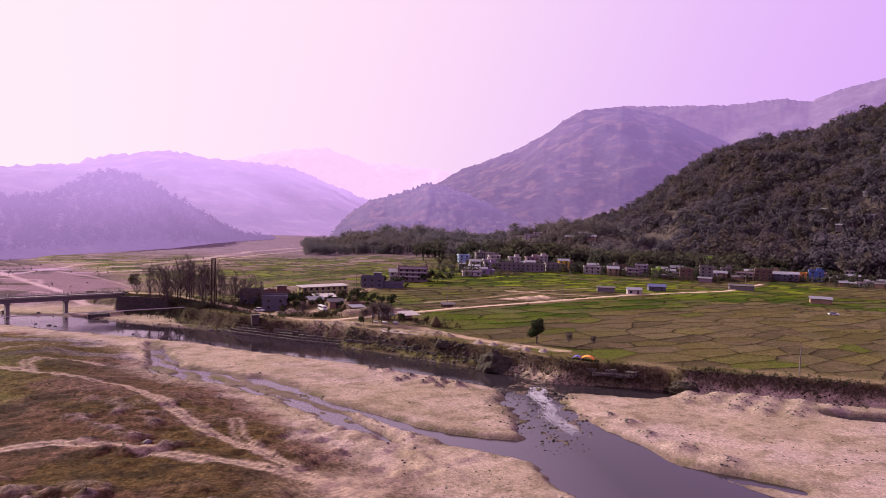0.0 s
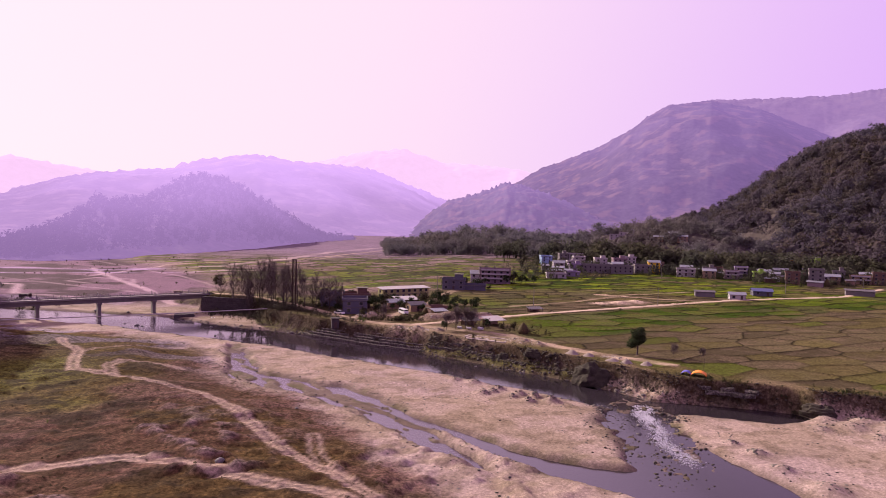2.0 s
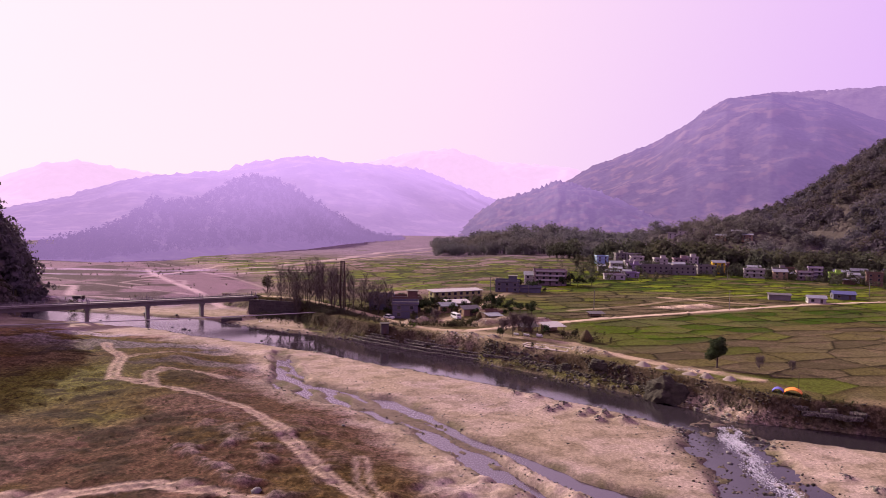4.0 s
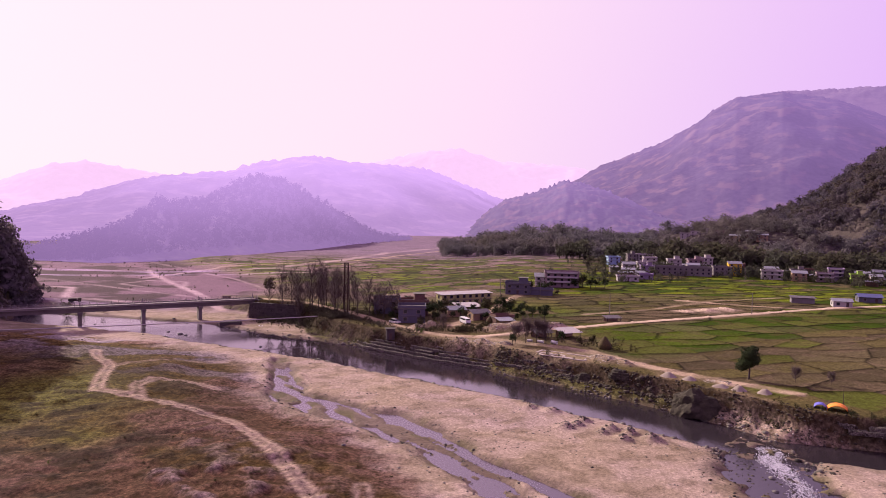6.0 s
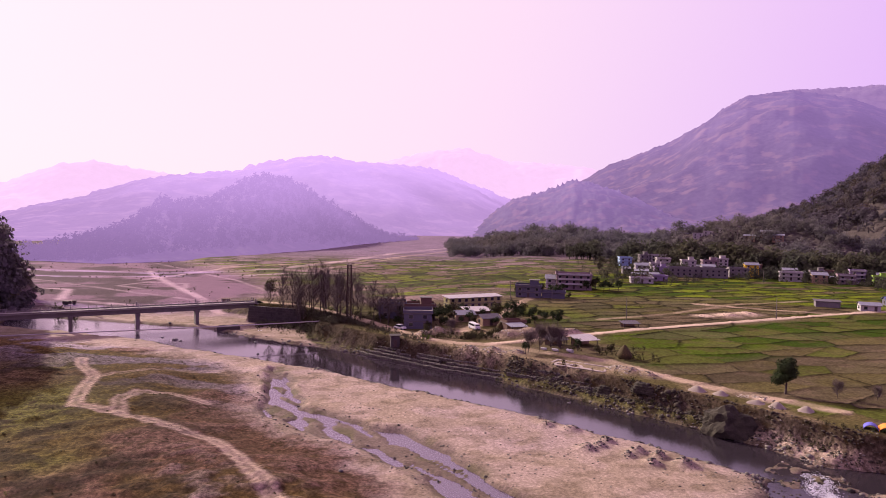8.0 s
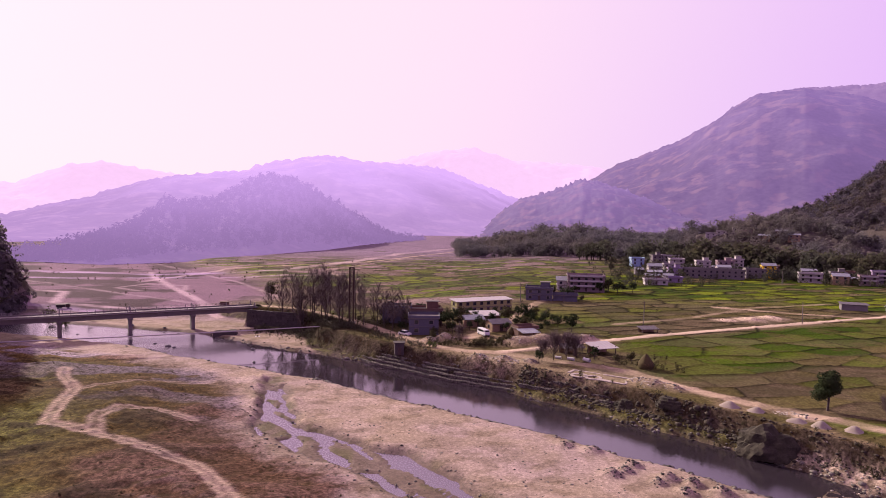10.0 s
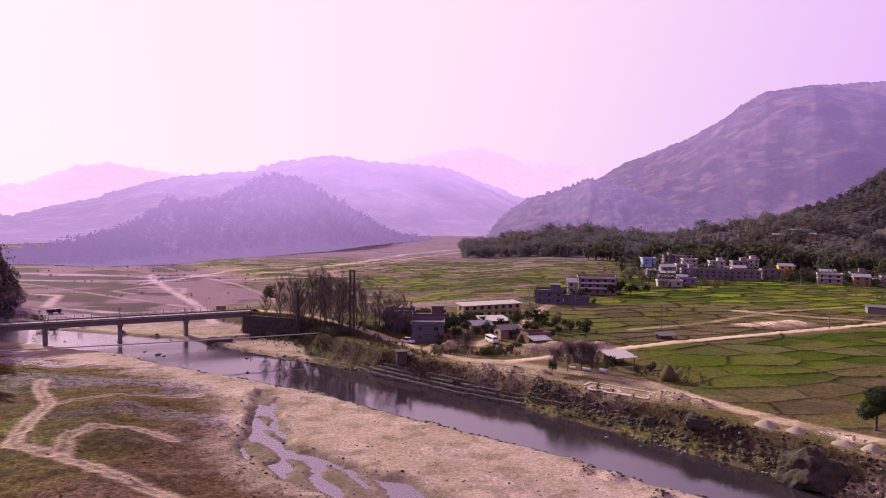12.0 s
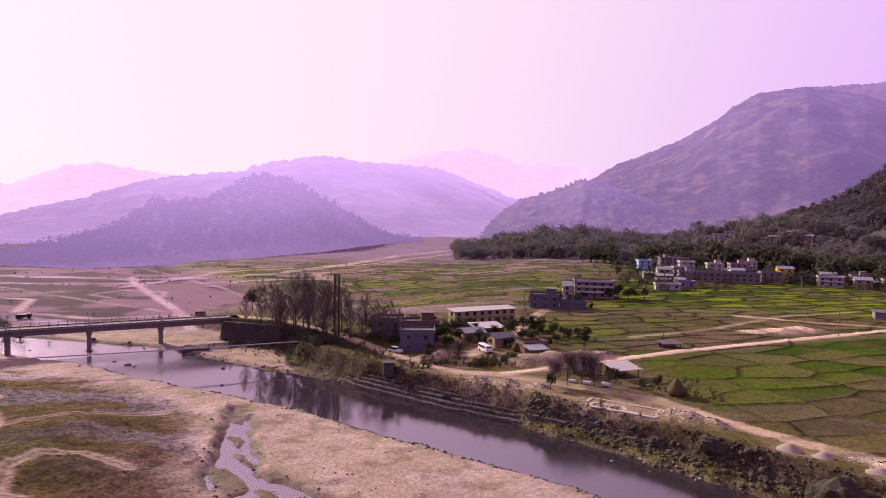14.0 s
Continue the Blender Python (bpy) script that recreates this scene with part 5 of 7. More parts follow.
        if roof == "gable":
            bm = bmesh.new()
            for sx in (-1, 1):
                vs = [bm.verts.new((sx * (w / 2 - 0.02), yy, zz)) for yy, zz in ((-d / 2, H - 0.05), (d / 2, H - 0.05), (0, H + rise * 0.85))]
                vi = [bm.verts.new((sx * (w / 2 - 0.2), yy, zz)) for yy, zz in ((-d / 2, H - 0.05), (d / 2, H - 0.05), (0, H + rise * 0.85))]
                bm.faces.new(vs)
                bm.faces.new(vi[::-1])
                for i in range(3):
                    bm.faces.new((vs[i], vi[i], vi[(i + 1) % 3], vs[(i + 1) % 3]))
            bmesh.ops.recalc_face_normals(bm, faces=list(bm.faces))
            part("gable_wall", bm, material, root)
    if "y" in extra:
        for s in range(1, storeys + (roof == "flat")):
            bal = box("balcony", root, M_CONC, (0, -d / 2 - 0.7, s * sh - 0.05), (w * 0.9, 1.3, 0.16))
            box("balcony_rail", bal, WALLS["white"], (0, -0.58, 0.5), (w * 0.9, 0.1, 0.85))
    return root


# the farm houses by the river and on the plain
house("house", 27, 314, 11, 9, 2, "blue", -8, "blue grey plastered farm house with a small roof room among paddies", extra="s")
box_wall = house("outbuilding", 37.5, 311.5, 10, 5, 1, "blue", -8, "low blue grey outbuilding beside a farm house", windows=False)
house("house", 53, 350, 17, 10, 3, "pink", -6, "three storey pink and white house with columned balconies", extra="yc")
house("house", 43.5, 354, 7, 8, 2, "white", -6, "small white house with a tin roof beside a larger one", roof="gable")
house("shed_building", 1.5, 273.5, 23, 4.6, 2, "ochre", 30, "long faded yellow building with a pale tin roof", roof="shed", step=2.6, sh=2.2)
house("shelter", 2.2, 252, 8.5, 6, 1, "brick", 20, "brick shelter with a pale pink tin roof", roof="shed")
house("house", -16.5, 228, 8.5, 7.5, 2, "blue", 4, "blue grey two storey house with a raw concrete roof", extra="")
house("house", -17, 243, 10, 7, 2, "brick", 8, "dark brick house with an unfinished upper floor", extra="s")
house("house", -26.5, 247, 9, 7, 2, "blue", 6, "blue painted house with a flat roof behind bare trees", extra="t")
house("hut", 5.5, 236, 6, 5, 1, "mud", 25, "low mud hut under a dark roof", roof="gable", extra="d")
house("hut", -2.5, 243, 6.5, 5, 1, "mud", 20, "low mud hut under an old tin roof", roof="gable")
house("hut", 13, 226.5, 6, 4, 1, "brick", 22, "small brick store with a flat roof", windows=False)
house("hut", 161, 291, 7, 5, 1, "white", -18, "small white field house with a grey roof", roof="gable")
house("hut", 150, 301, 9, 4, 1, "grey", -18, "long low grey shed", roof="shed", windows=False, extra="d")
house("hut", 184, 309, 9, 6, 1, "blue", -18, "field house with a blue tin roof", roof="gable", extra="b")
house("hut", 242, 316, 13, 5, 1, "grey", -30, "long shed with a grey tin roof beside the road", roof="shed", windows=False, extra="d")
house("hut", 243, 257, 9, 5, 1, "mud", -35, "low thatched cattle shed in the fields", roof="gable", windows=False)

# the small town along the foot of the hill
G_TOWN = "houses of the town"
TOWN = [
    (122, 520, 9, 8, 2, "sky", 0, ""), (136, 520, 7, 8, 3, "grey", 0, "s"), (147, 522, 12, 8, 3, "white", 0, "y"), (112, 405, 9, 6, 1, "lilac", 0, ""), (98, 390, 12, 6, 1, "white", -6, "c"),
    (124, 440, 8, 7, 2, "lilac", -8, "s"), (116, 455, 8, 7, 2, "white", -5, "g"), (146, 436, 34, 9, 2, "grey", -12, ""), (152, 470, 9, 8, 3, "white", -8, "s"), (168, 474, 10, 8, 3, "pink", -8, "st"),
    (140, 486, 9, 8, 3, "white", -6, "yc"), (174, 443, 11, 8, 2, "grey", -12, "t"), (184, 447, 8, 7, 3, "yellow", -14, "g"), (182, 492, 10, 8, 3, "white", -8, "s"), (196, 470, 9, 8, 2, "brick", -10, "c"),
    (196, 421, 12, 7, 2, "white", -20, "y"), (208, 412, 8, 7, 2, "mud", -20, "g"), (217, 430, 8, 7, 2, "grey", -20, "s"), (222, 409, 9, 7, 2, "pink", -22, "yc"), (232, 415, 8, 7, 3, "lilac", -24, "y"),
    (238, 404, 7, 7, 2, "green", -24, "s"), (244, 396, 6, 6, 2, "white", -24, "g"), (246, 380, 8, 7, 3, "brick", -28, "c"), (256, 372, 8, 8, 4, "grey", -30, ""), (268, 384, 8, 7, 2, "white", -30, "g"),
    (280, 404, 9, 7, 2, "pink", -30, "s"), (322, 470, 9, 8, 4, "green", -30, "s"), (300, 470, 8, 8, 3, "orange", -28, "s"), (297, 388, 12, 8, 2, "mud", -34, "y"), (309, 384, 11, 8, 3, "brick", -34, "c"),
    (322, 385, 11, 8, 2, "blue", -34, "g"), (333, 386, 10, 7, 2, "lilac", -36, "g"), (345, 392, 9, 8, 2, "orange", -36, ""), (352, 384, 9, 8, 3, "deepblue", -38, "s"), (362, 392, 9, 8, 2, "pink", -38, "y"),
    (130, 470, 7, 6, 2, "white", -6, "s"), (160, 456, 8, 6, 2, "white", -8, "g"), (190, 458, 7, 6, 2, "white", -12, ""), (205, 440, 8, 6, 2, "grey", -16, "g"), (226, 436, 7, 6, 2, "brick", -22, ""),
    (250, 418, 8, 6, 2, "white", -26, "g"), (262, 398, 7, 6, 2, "brick", -28, "c"), (276, 385, 8, 7, 2, "mud", -30, "g"), (288, 396, 7, 6, 3, "grey", -32, "s"), (318, 410, 8, 6, 2, "white", -34, "g"), (336, 408, 8, 6, 2, "mud", -34, "s"), (372, 372, 8, 6, 2, "grey", -38, "g"),
    (352, 345, 5, 4, 1, "white", -40, ""), (366, 353, 5, 4, 1, "white", -40, ""), (388, 390, 10, 8, 3, "white", -40, "y"), (396, 360, 10, 9, 3, "white", -42, "ys"), (410, 372, 9, 8, 3, "grey", -42, "s"),
    (404, 400, 10, 8, 3, "pink", -42, "c"), (378, 420, 10, 8, 2, "grey", -38, "s"), (430, 395, 12, 9, 3, "white", -44, "ys"), (268, 428, 9, 7, 2, "blue", -26, "g"), (340, 430, 11, 7, 1, "blue", -32, "g"),
]
WALL_WORDS = {"sky": "pale blue", "grey": "raw grey concrete", "white": "white plastered", "lilac": "lilac", "pink": "pink", "yellow": "bright yellow", "brick": "bare brick", "mud": "mud coloured",
              "green": "lime green", "orange": "orange", "blue": "blue grey", "deepblue": "bright blue"}
COUNT_WORDS = ("", "single storey", "two storey", "three storey", "four storey")
for hx, hy, hw, hd, hs, hc, ht, ex in TOWN:
    roof = "gable" if "g" in ex else "flat"
    house("house", hx, hy, hw, hd, hs, hc, ht, f"{WALL_WORDS[hc]} {COUNT_WORDS[hs]} town house with a {'tin' if roof == 'gable' else 'flat concrete'} roof", roof, group=G_TOWN, extra=ex.replace("g", ""), z=gz(hx, hy) + 0.2 + 0.012 * max(0, hy - 400), sh=2.3)

# low sheds and lean-tos crowded between the town houses
rng_c = random.Random(23)
SHED_WORDS = {"mud": "low mud shed with a dark roof", "grey": "low grey block shed with a tin roof", "brick": "low brick shed with a tin roof", "white": "low whitewashed shed with a tin roof", "pink": "low pink shed with a tin roof"}
sheds = []
while len(sheds) < 46:
    q = TOWN[rng_c.randrange(len(TOWN))]
    hx, hy = q[0] + rng_c.uniform(-13, 13), q[1] + rng_c.uniform(-9, 12)
    if all(math.hypot(hx - p[0], hy - p[1]) > p[2] * 0.5 + 5 for p in TOWN) and all(math.hypot(hx - p[0], hy - p[1]) > 8 for p in sheds):
        sheds.append((hx, hy))
        hc = rng_c.choice(("mud", "grey", "brick", "brick", "white", "pink", "mud"))
        house("hut", hx, hy, rng_c.choice((5.0, 6.0, 8.0)), rng_c.choice((4.0, 5.0)), 1, hc, q[6] + rng_c.uniform(-12, 12), SHED_WORDS[hc], "gable", group="sheds of the town", z=gz(hx, hy) + 0.2 + 0.012 * max(0, hy - 400), sh=2.4, windows=False, extra="d" if hc == "mud" else "")

# hamlets on the slope
G_HILL = "houses on the hillside"
for bearing, s, c in ((46.0, 0.30, "white"), (46.6, 0.33, "white"), (45.2, 0.31, "grey"), (46.9, 0.26, "white"), (47.6, 0.24, "white"), (45.8, 0.24, "pink"), (44.2, 0.33, "mud"), (43.6, 0.30, "mud"),
                      (45.0, 0.22, "grey"), (42.4, 0.66, "white"), (42.8, 0.68, "mud"), (43.2, 0.67, "white"), (36.4, 0.12, "pink"), (28.3, 0.30, "white"), (27.4, 0.10, "white"), (26.6, 0.14, "mud"), (27.0, 0.16, "white"),
                      (26.1, 0.10, "grey"), (25.3, 0.12, "white"), (40.0, 0.08, "grey"), (41.4, 0.06, "white"), (43.0, 0.08, "lilac"), (44.4, 0.07, "white"), (48.5, 0.2, "white"), (38.8, 0.10, "mud")):
    hx, hy, hz = on_hill(HG, bearing, s)
    house("house", hx, hy, 7, 5, 1 if s > 0.25 else 2, c, -bearing, f"{WALL_WORDS[c]} hillside house with a tin roof", "gable", z=hz - 0.5, group=G_HILL, sh=2.5)

for bearing, q, c in ((19.6, 0.72, "white"), (20.4, 0.8, "white"), (21.0, 0.62, "grey"), (21.6, 0.78, "white"), (22.2, 0.7, "pink"), (22.8, 0.84, "white"), (23.4, 0.6, "mud"), (23.9, 0.75, "white"), (24.6, 0.66, "brick"), (18.6, 0.5, "white"), (25.4, 0.55, "mud"), (16.4, 0.6, "white"), (15.6, 0.5, "white")):
    hx, hy, hz = on_hill(HM, bearing, q)
    house("house", hx, hy, 9, 6, 2, c, -bearing, f"{WALL_WORDS[c]} house of a hamlet among trees", "gable" if c in ("mud", "brick") else "flat", z=hz - 0.6, group="houses of the hamlet", sh=2.4)


# ---- trees ----
def plant(kind, x, y, s=1.0, turn=0.0, z=None):
    return copy_thing(kind, pose(x, y, (gz(x, y) if z is None else z), 0, 0, turn) @ Matrix.Diagonal((s, s, s, 1)))


lone = broadleaf(14, 7.2, 5.4, 6400, 0.17, M_LEAF, "lone dark green broadleaf tree at a field edge", m=pose(61, 158, gz(61, 158)), trunk_h=0.22, inner=12, low=0.32, reach_k=0.72)
broadleaf(6, 5.0, 4.4, 900, 0.2, M_LEAF, "small round green tree in a paddy", m=pose(28, 236, gz(28, 236)), trunk_h=0.35)
broadleaf(7, 8.5, 6.5, 1100, 0.25, M_LEAF2, "dark round tree behind the bridge", m=pose(-84, 300, gz(-84, 300)), trunk_h=0.3)
rng_t = random.Random(11)
G_BARE = "bare trees by the bridge"
bares = [bare_tree(20 + i, 16.5 - 1.2 * i, 5.0 + 0.3 * i, "tall bare grey brown tree on the river bank", pose(-66 + i * 7.5, 254 - i * 3.5, gz(-66 + i * 7.5, 254 - i * 3.5)), G_BARE, leafy=(0, 40, 20, 50)[i]) for i in range(4)]
for x, y, s in ((-72, 258, 0.62), (-63, 256, 0.9), (-60, 251, 1.0), (-55, 251, 1.08), (-53, 245, 0.95), (-50, 248, 1.0), (-45, 246, 1.0), (-48, 241, 0.85), (-36, 239, 0.8), (-32, 241, 0.78), (-29, 235, 0.7), (-26, 231, 0.72), (-24, 238, 0.65),
                (-50, 256, 0.8), (-43, 236, 0.7), (-22, 231, 0.6), (-57, 256, 0.85), (-46, 251, 0.9), (-40, 247, 0.85), (-34, 247, 0.7), (-68, 262, 0.55), (-58, 247, 0.8), (-62, 261, 0.7), (-43, 252, 0.8), (-53, 259, 0.75), (-39, 251, 0.7), (-30, 246, 0.62), (-27, 243, 0.6)):
    plant(bares[rng_t.randrange(4)], x, y, s * rng_t.uniform(0.9, 1.1), rng_t.uniform(0, 360))
rounds = [broadleaf(50 + i, 6.0, 5.0, 700, 0.24, (M_LEAF, M_LEAF2, M_LEAF)[i], "leafy garden tree beside the houses", m=pose(*p, gz(*p)), group="garden trees") for i, p in enumerate(((-10, 236), (9, 246), (15, 252)))]
for x, y, s in ((-21, 236, 0.8), (-8, 228, 0.6), (12, 240, 0.8), (17, 244, 0.7), (20, 247, 0.6), (24, 249, 0.55), (-3, 262, 0.7), (6, 262, 0.6), (33, 318, 0.9), (38, 320, 0.8), (62, 344, 0.9), (66, 340, 1.0), (70, 346, 0.8), (46, 340, 0.6),
                (22, 318, 0.6), (82, 372, 0.5), (-13, 222, 0.5), (1, 232, 0.6), (35, 193, 0.5), (27, 196, 0.5), (31, 191, 0.45), (13, 190.5, 0.55), (-12, 240, 0.8), (-6, 238, 0.7), (0, 240, 0.7), (8, 233, 0.6), (11, 231, 0.5), (-8, 246, 0.8), (4, 246, 0.7), (14, 237, 0.7), (17, 252, 0.8), (22, 252, 0.7), (26, 252, 0.5), (-23, 243, 0.8), (-28, 252, 0.7), (-10, 252, 0.7), (-14, 234, 0.6), (40, 316, 0.9), (58, 342, 0.8), (64, 350, 1.1), (74, 344, 0.9),
                (-24, 250, 0.9), (-19, 252, 0.9), (-6, 250, 0.8), (-1, 250, 0.7), (9, 256, 0.8), (14, 262, 0.7), (19, 258, 0.8), (-9, 232, 0.6), (-3, 234, 0.5), (-23, 228, 0.5), (7, 240, 0.6), (21, 240, 0.5), (25, 244, 0.6), (28, 247, 0.5), (-31, 247, 0.7), (-13, 248, 0.7), (31, 310, 0.5), (44, 308, 0.5), (48, 345, 0.6), (18, 232, 0.5)):
    plant(rounds[rng_t.randrange(3)], x, y, s * rng_t.uniform(0.9, 1.1), rng_t.uniform(0, 360))
small = bare_tree(31, 5.0, 3.2, "small bare tree by the works yard", pose(17, 195, gz(17, 195)), "small bare trees", leafy=20)
for x, y, s in ((20, 195, 1.0), (22.5, 194.5, 0.9), (14, 193, 0.8), (70, 156, 0.5), (77, 155, 0.4), (-6, 214, 0.7)):
    plant(small, x, y, s, rng_t.uniform(0, 360))

# woods: the grove at the valley's end, the knoll, the slope
rng_n = np.random.default_rng(3)
grove = []
for i in range(620):
    x, y = rng_n.uniform(-14, 235), 0
    y = rng_n.uniform(640, 830) - 0.12 * x
    grove.append((x, y, -0.5 + 14 * math.exp(-((x - 120) / 80) ** 2) * (y - 640) / 160, rng_n.uniform(11, 21) * (0.75 if x < 30 else 1), rng_n.uniform(0, 6.28)))
grove = [(x, y, z + q, s, a) for (x, y, z, s, a), q in zip(grove, gzs([g[:2] for g in grove]))]
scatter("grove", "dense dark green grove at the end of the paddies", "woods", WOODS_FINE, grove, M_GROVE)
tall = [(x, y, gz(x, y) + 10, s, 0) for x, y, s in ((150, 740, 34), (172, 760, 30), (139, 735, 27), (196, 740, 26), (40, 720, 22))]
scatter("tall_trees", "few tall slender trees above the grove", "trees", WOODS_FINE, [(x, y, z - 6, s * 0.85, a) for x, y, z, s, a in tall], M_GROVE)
knoll = []
for i in range(900):
    a, r, t = rng_n.uniform(0, 6.28), rng_n.uniform(0, 1) ** 0.6, rng_n.uniform(-0.3, 1)
    r = r if i % 2 else rng_n.uniform(0.72, 1.02)
    x, y = -214 + 2 * max(t, 0) + math.cos(a) * r * 52, 243 - 31 * max(t, 0) + math.sin(a) * r * 52
    knoll.append((x, y, -1.5, rng_n.uniform(8, 14), rng_n.uniform(0, 6.28)))
knoll = [(x, y, z + q, s, a) for (x, y, z, s, a), q in zip(knoll, gzs([g[:2] for g in knoll]))]
for i in range(220):
    t, a, q = rng_n.uniform(0, 1), rng_n.uniform(0, 6.28), rng_n.uniform(0, 1) ** 0.5
    x, y = -254 + 40 * t + math.cos(a) * q * 54, 302 - 59 * t + math.sin(a) * q * 54
    knoll.append((x, y, gz(x, y) - 1.5, rng_n.uniform(8, 14), rng_n.uniform(0, 6.28)))
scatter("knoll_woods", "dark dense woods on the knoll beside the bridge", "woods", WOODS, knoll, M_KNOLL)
slope, slope2 = [], []
for i in range(3500):
    b, s = rng_n.uniform(21, 51), rng_n.uniform(0.0, 1.04)
    if math.hypot((b - 30.2) / 2.4, (s - 0.24) / 0.14) < 1.0 and rng_n.uniform() < 0.93:
        continue
    bare = fnoise(np.array([b * 0.35]), np.array([s * 4.0]), 3, 77)[0]
    if bare > 0.55 and ((b < 33.5 and s < 0.5) or (b > 40 and s < 0.3)) and rng_n.uniform() < 0.9:
        continue
    x, y, z = on_hill(HG, b, s)
    (slope if rng_n.uniform() < 0.72 else slope2).append((x, y, z - 0.8, rng_n.uniform(9, 17) * (1.35 if s < 0.12 else 1), rng_n.uniform(0, 6.28)))
scatter("slope_woods", "dark woods on the hillside above the town", "woods", WOODS, slope, M_WOODS)
scatter("slope_scrub", "olive brown scrub trees on the hillside", "woods", WOODS, slope2, M_SCRUB)
rise = []
for i in range(900):
    b, q = rng_n.uniform(12, 32), rng_n.uniform(0.0, 1.3)
    if fnoise(np.array([b * 0.6]), np.array([q * 3.0]), 3, 78)[0] > 0.52 and q < 0.95:
        continue
    x, y, z = on_hill(HM, b, q)
    rise.append((x, y, z - 0.6, rng_n.uniform(7, 16), rng_n.uniform(0, 6.28)))
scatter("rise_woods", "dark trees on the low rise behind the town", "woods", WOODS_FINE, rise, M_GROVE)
foot, low_plants = [], []
for i in range(640):
    t = rng_n.uniform(0, 1)
    x, y = 130 + t * 310, 560 - 120 * t + rng_n.normal(0, 20)
    foot.append((x, y, -0.3, rng_n.uniform(8, 17), rng_n.uniform(0, 6.28)))
for hx, hy, hw, hd, hs, hc, ht, ex in TOWN:
    for k in range(26):
        x, y = hx + rng_n.normal(0, 14), hy + rng_n.uniform(-12, 18)
        if all(abs(x - q[0]) > q[2] / 2 + 1.5 or abs(y - q[1]) > q[3] / 2 + 1.5 for q in TOWN):
            (foot if y > hy + 5 else low_plants).append((x, y, -0.2, rng_n.uniform(2.5, 6) * (1.5 if y > hy + 5 else 1), rng_n.uniform(0, 6.28)))
for bx, by, br, n, lo, hi in ((178, 520, 16, 26, 14, 24), (205, 506, 14, 22, 13, 22), (150, 552, 18, 22, 13, 21), (262, 452, 16, 24, 12, 20), (292, 440, 14, 16, 11, 18), (235, 476, 14, 18, 12, 19), (105, 590, 14, 14, 11, 18)):
    for k in range(n):
        x, y = bx + rng_n.normal(0, br * 0.6), by + rng_n.normal(0, br * 0.5)
        foot.append((x, y, -0.8 + 0.02 * max(0, y - 470), rng_n.uniform(lo, hi), rng_n.uniform(0, 6.28)))
foot = [(x, y, z + q, s, a) for (x, y, z, s, a), q in zip(foot, gzs([g[:2] for g in foot]))]
low_plants = [(x, y, z + q, s, a) for (x, y, z, s, a), q in zip(low_plants, gzs([g[:2] for g in low_plants]))]
scatter("town_shrubs", "dark hedges and bushes in the town gardens", "shrubs", SHRUBS, low_plants, M_TOWN_TREE)
scatter("town_trees", "dark garden trees between the town houses", "trees", WOODS, foot, M_TOWN_TREE)
west = []
for i in range(2200):
    b, q = rng_n.uniform(-36, -4), rng_n.uniform(0.12, 1.02)
    x, y, z = on_hill(HB, b, q)
    west.append((x, y, z - 1.0, rng_n.uniform(5, 11) * (1.5 if rng_n.uniform() < 0.06 else 1), rng_n.uniform(0, 6.28)))
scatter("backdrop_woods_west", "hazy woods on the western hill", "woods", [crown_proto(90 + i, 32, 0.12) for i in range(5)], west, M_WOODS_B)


# ---- river banks: stone baskets, boulders, gravel ----
def basket_mesh(seed, l, h, d):
    """A wire basket of stones: a bulging lumpy block."""
    rng = np.random.default_rng(seed)
    nx, ny, nz = 11, 3, 3
    V, F, idx = [], [], {}

    def vert(i, j, k):
        if (i, j, k) not in idx:
            e = np.array((i / nx - 0.5, j / ny - 0.5, k / nz - 0.5)) * (l, d, h)
            idx[(i, j, k)] = len(V)
            V.append(e + rng.uniform(-0.10, 0.10, 3))
        return idx[(i, j, k)]
    for i in range(nx):
        for k in range(nz):
            for j in (0, ny):
                F.append((vert(i, j, k), vert(i + 1, j, k), vert(i + 1, j, k + 1), vert(i, j, k + 1)))
        for j in range(ny):
            F.append((vert(i, j, nz), vert(i + 1, j, nz), vert(i + 1, j + 1, nz), vert(i, j + 1, nz)))
    for i in (0, nx):
        for j in range(ny):
            for k in range(nz):
                F.append((vert(i, j, k), vert(i, j + 1, k), vert(i, j + 1, k + 1), vert(i, j, k + 1)))
    me = quads_mesh("stone_basket", V, F)
    me.materials.append(M_BASKET)
    return me


M_PALE = mat("broken_pale_stone", (0.27, 0.235, 0.19), 0.85, 0.6, 1.2, 8, 0.5, rand=0.8, island=True)
M_ROCK = mat("layered_rock", (0.044, 0.036, 0.026), 0.9, 0.55, 0.8, 5, 0.8, rand=0.6, island=True)
M_BASKET = cobble_mat("gabion_stones", (0.105, 0.088, 0.074), 3.4)
BASKETS = [basket_mesh(i, 2.75, 0.74, 1.2) for i in range(5)]


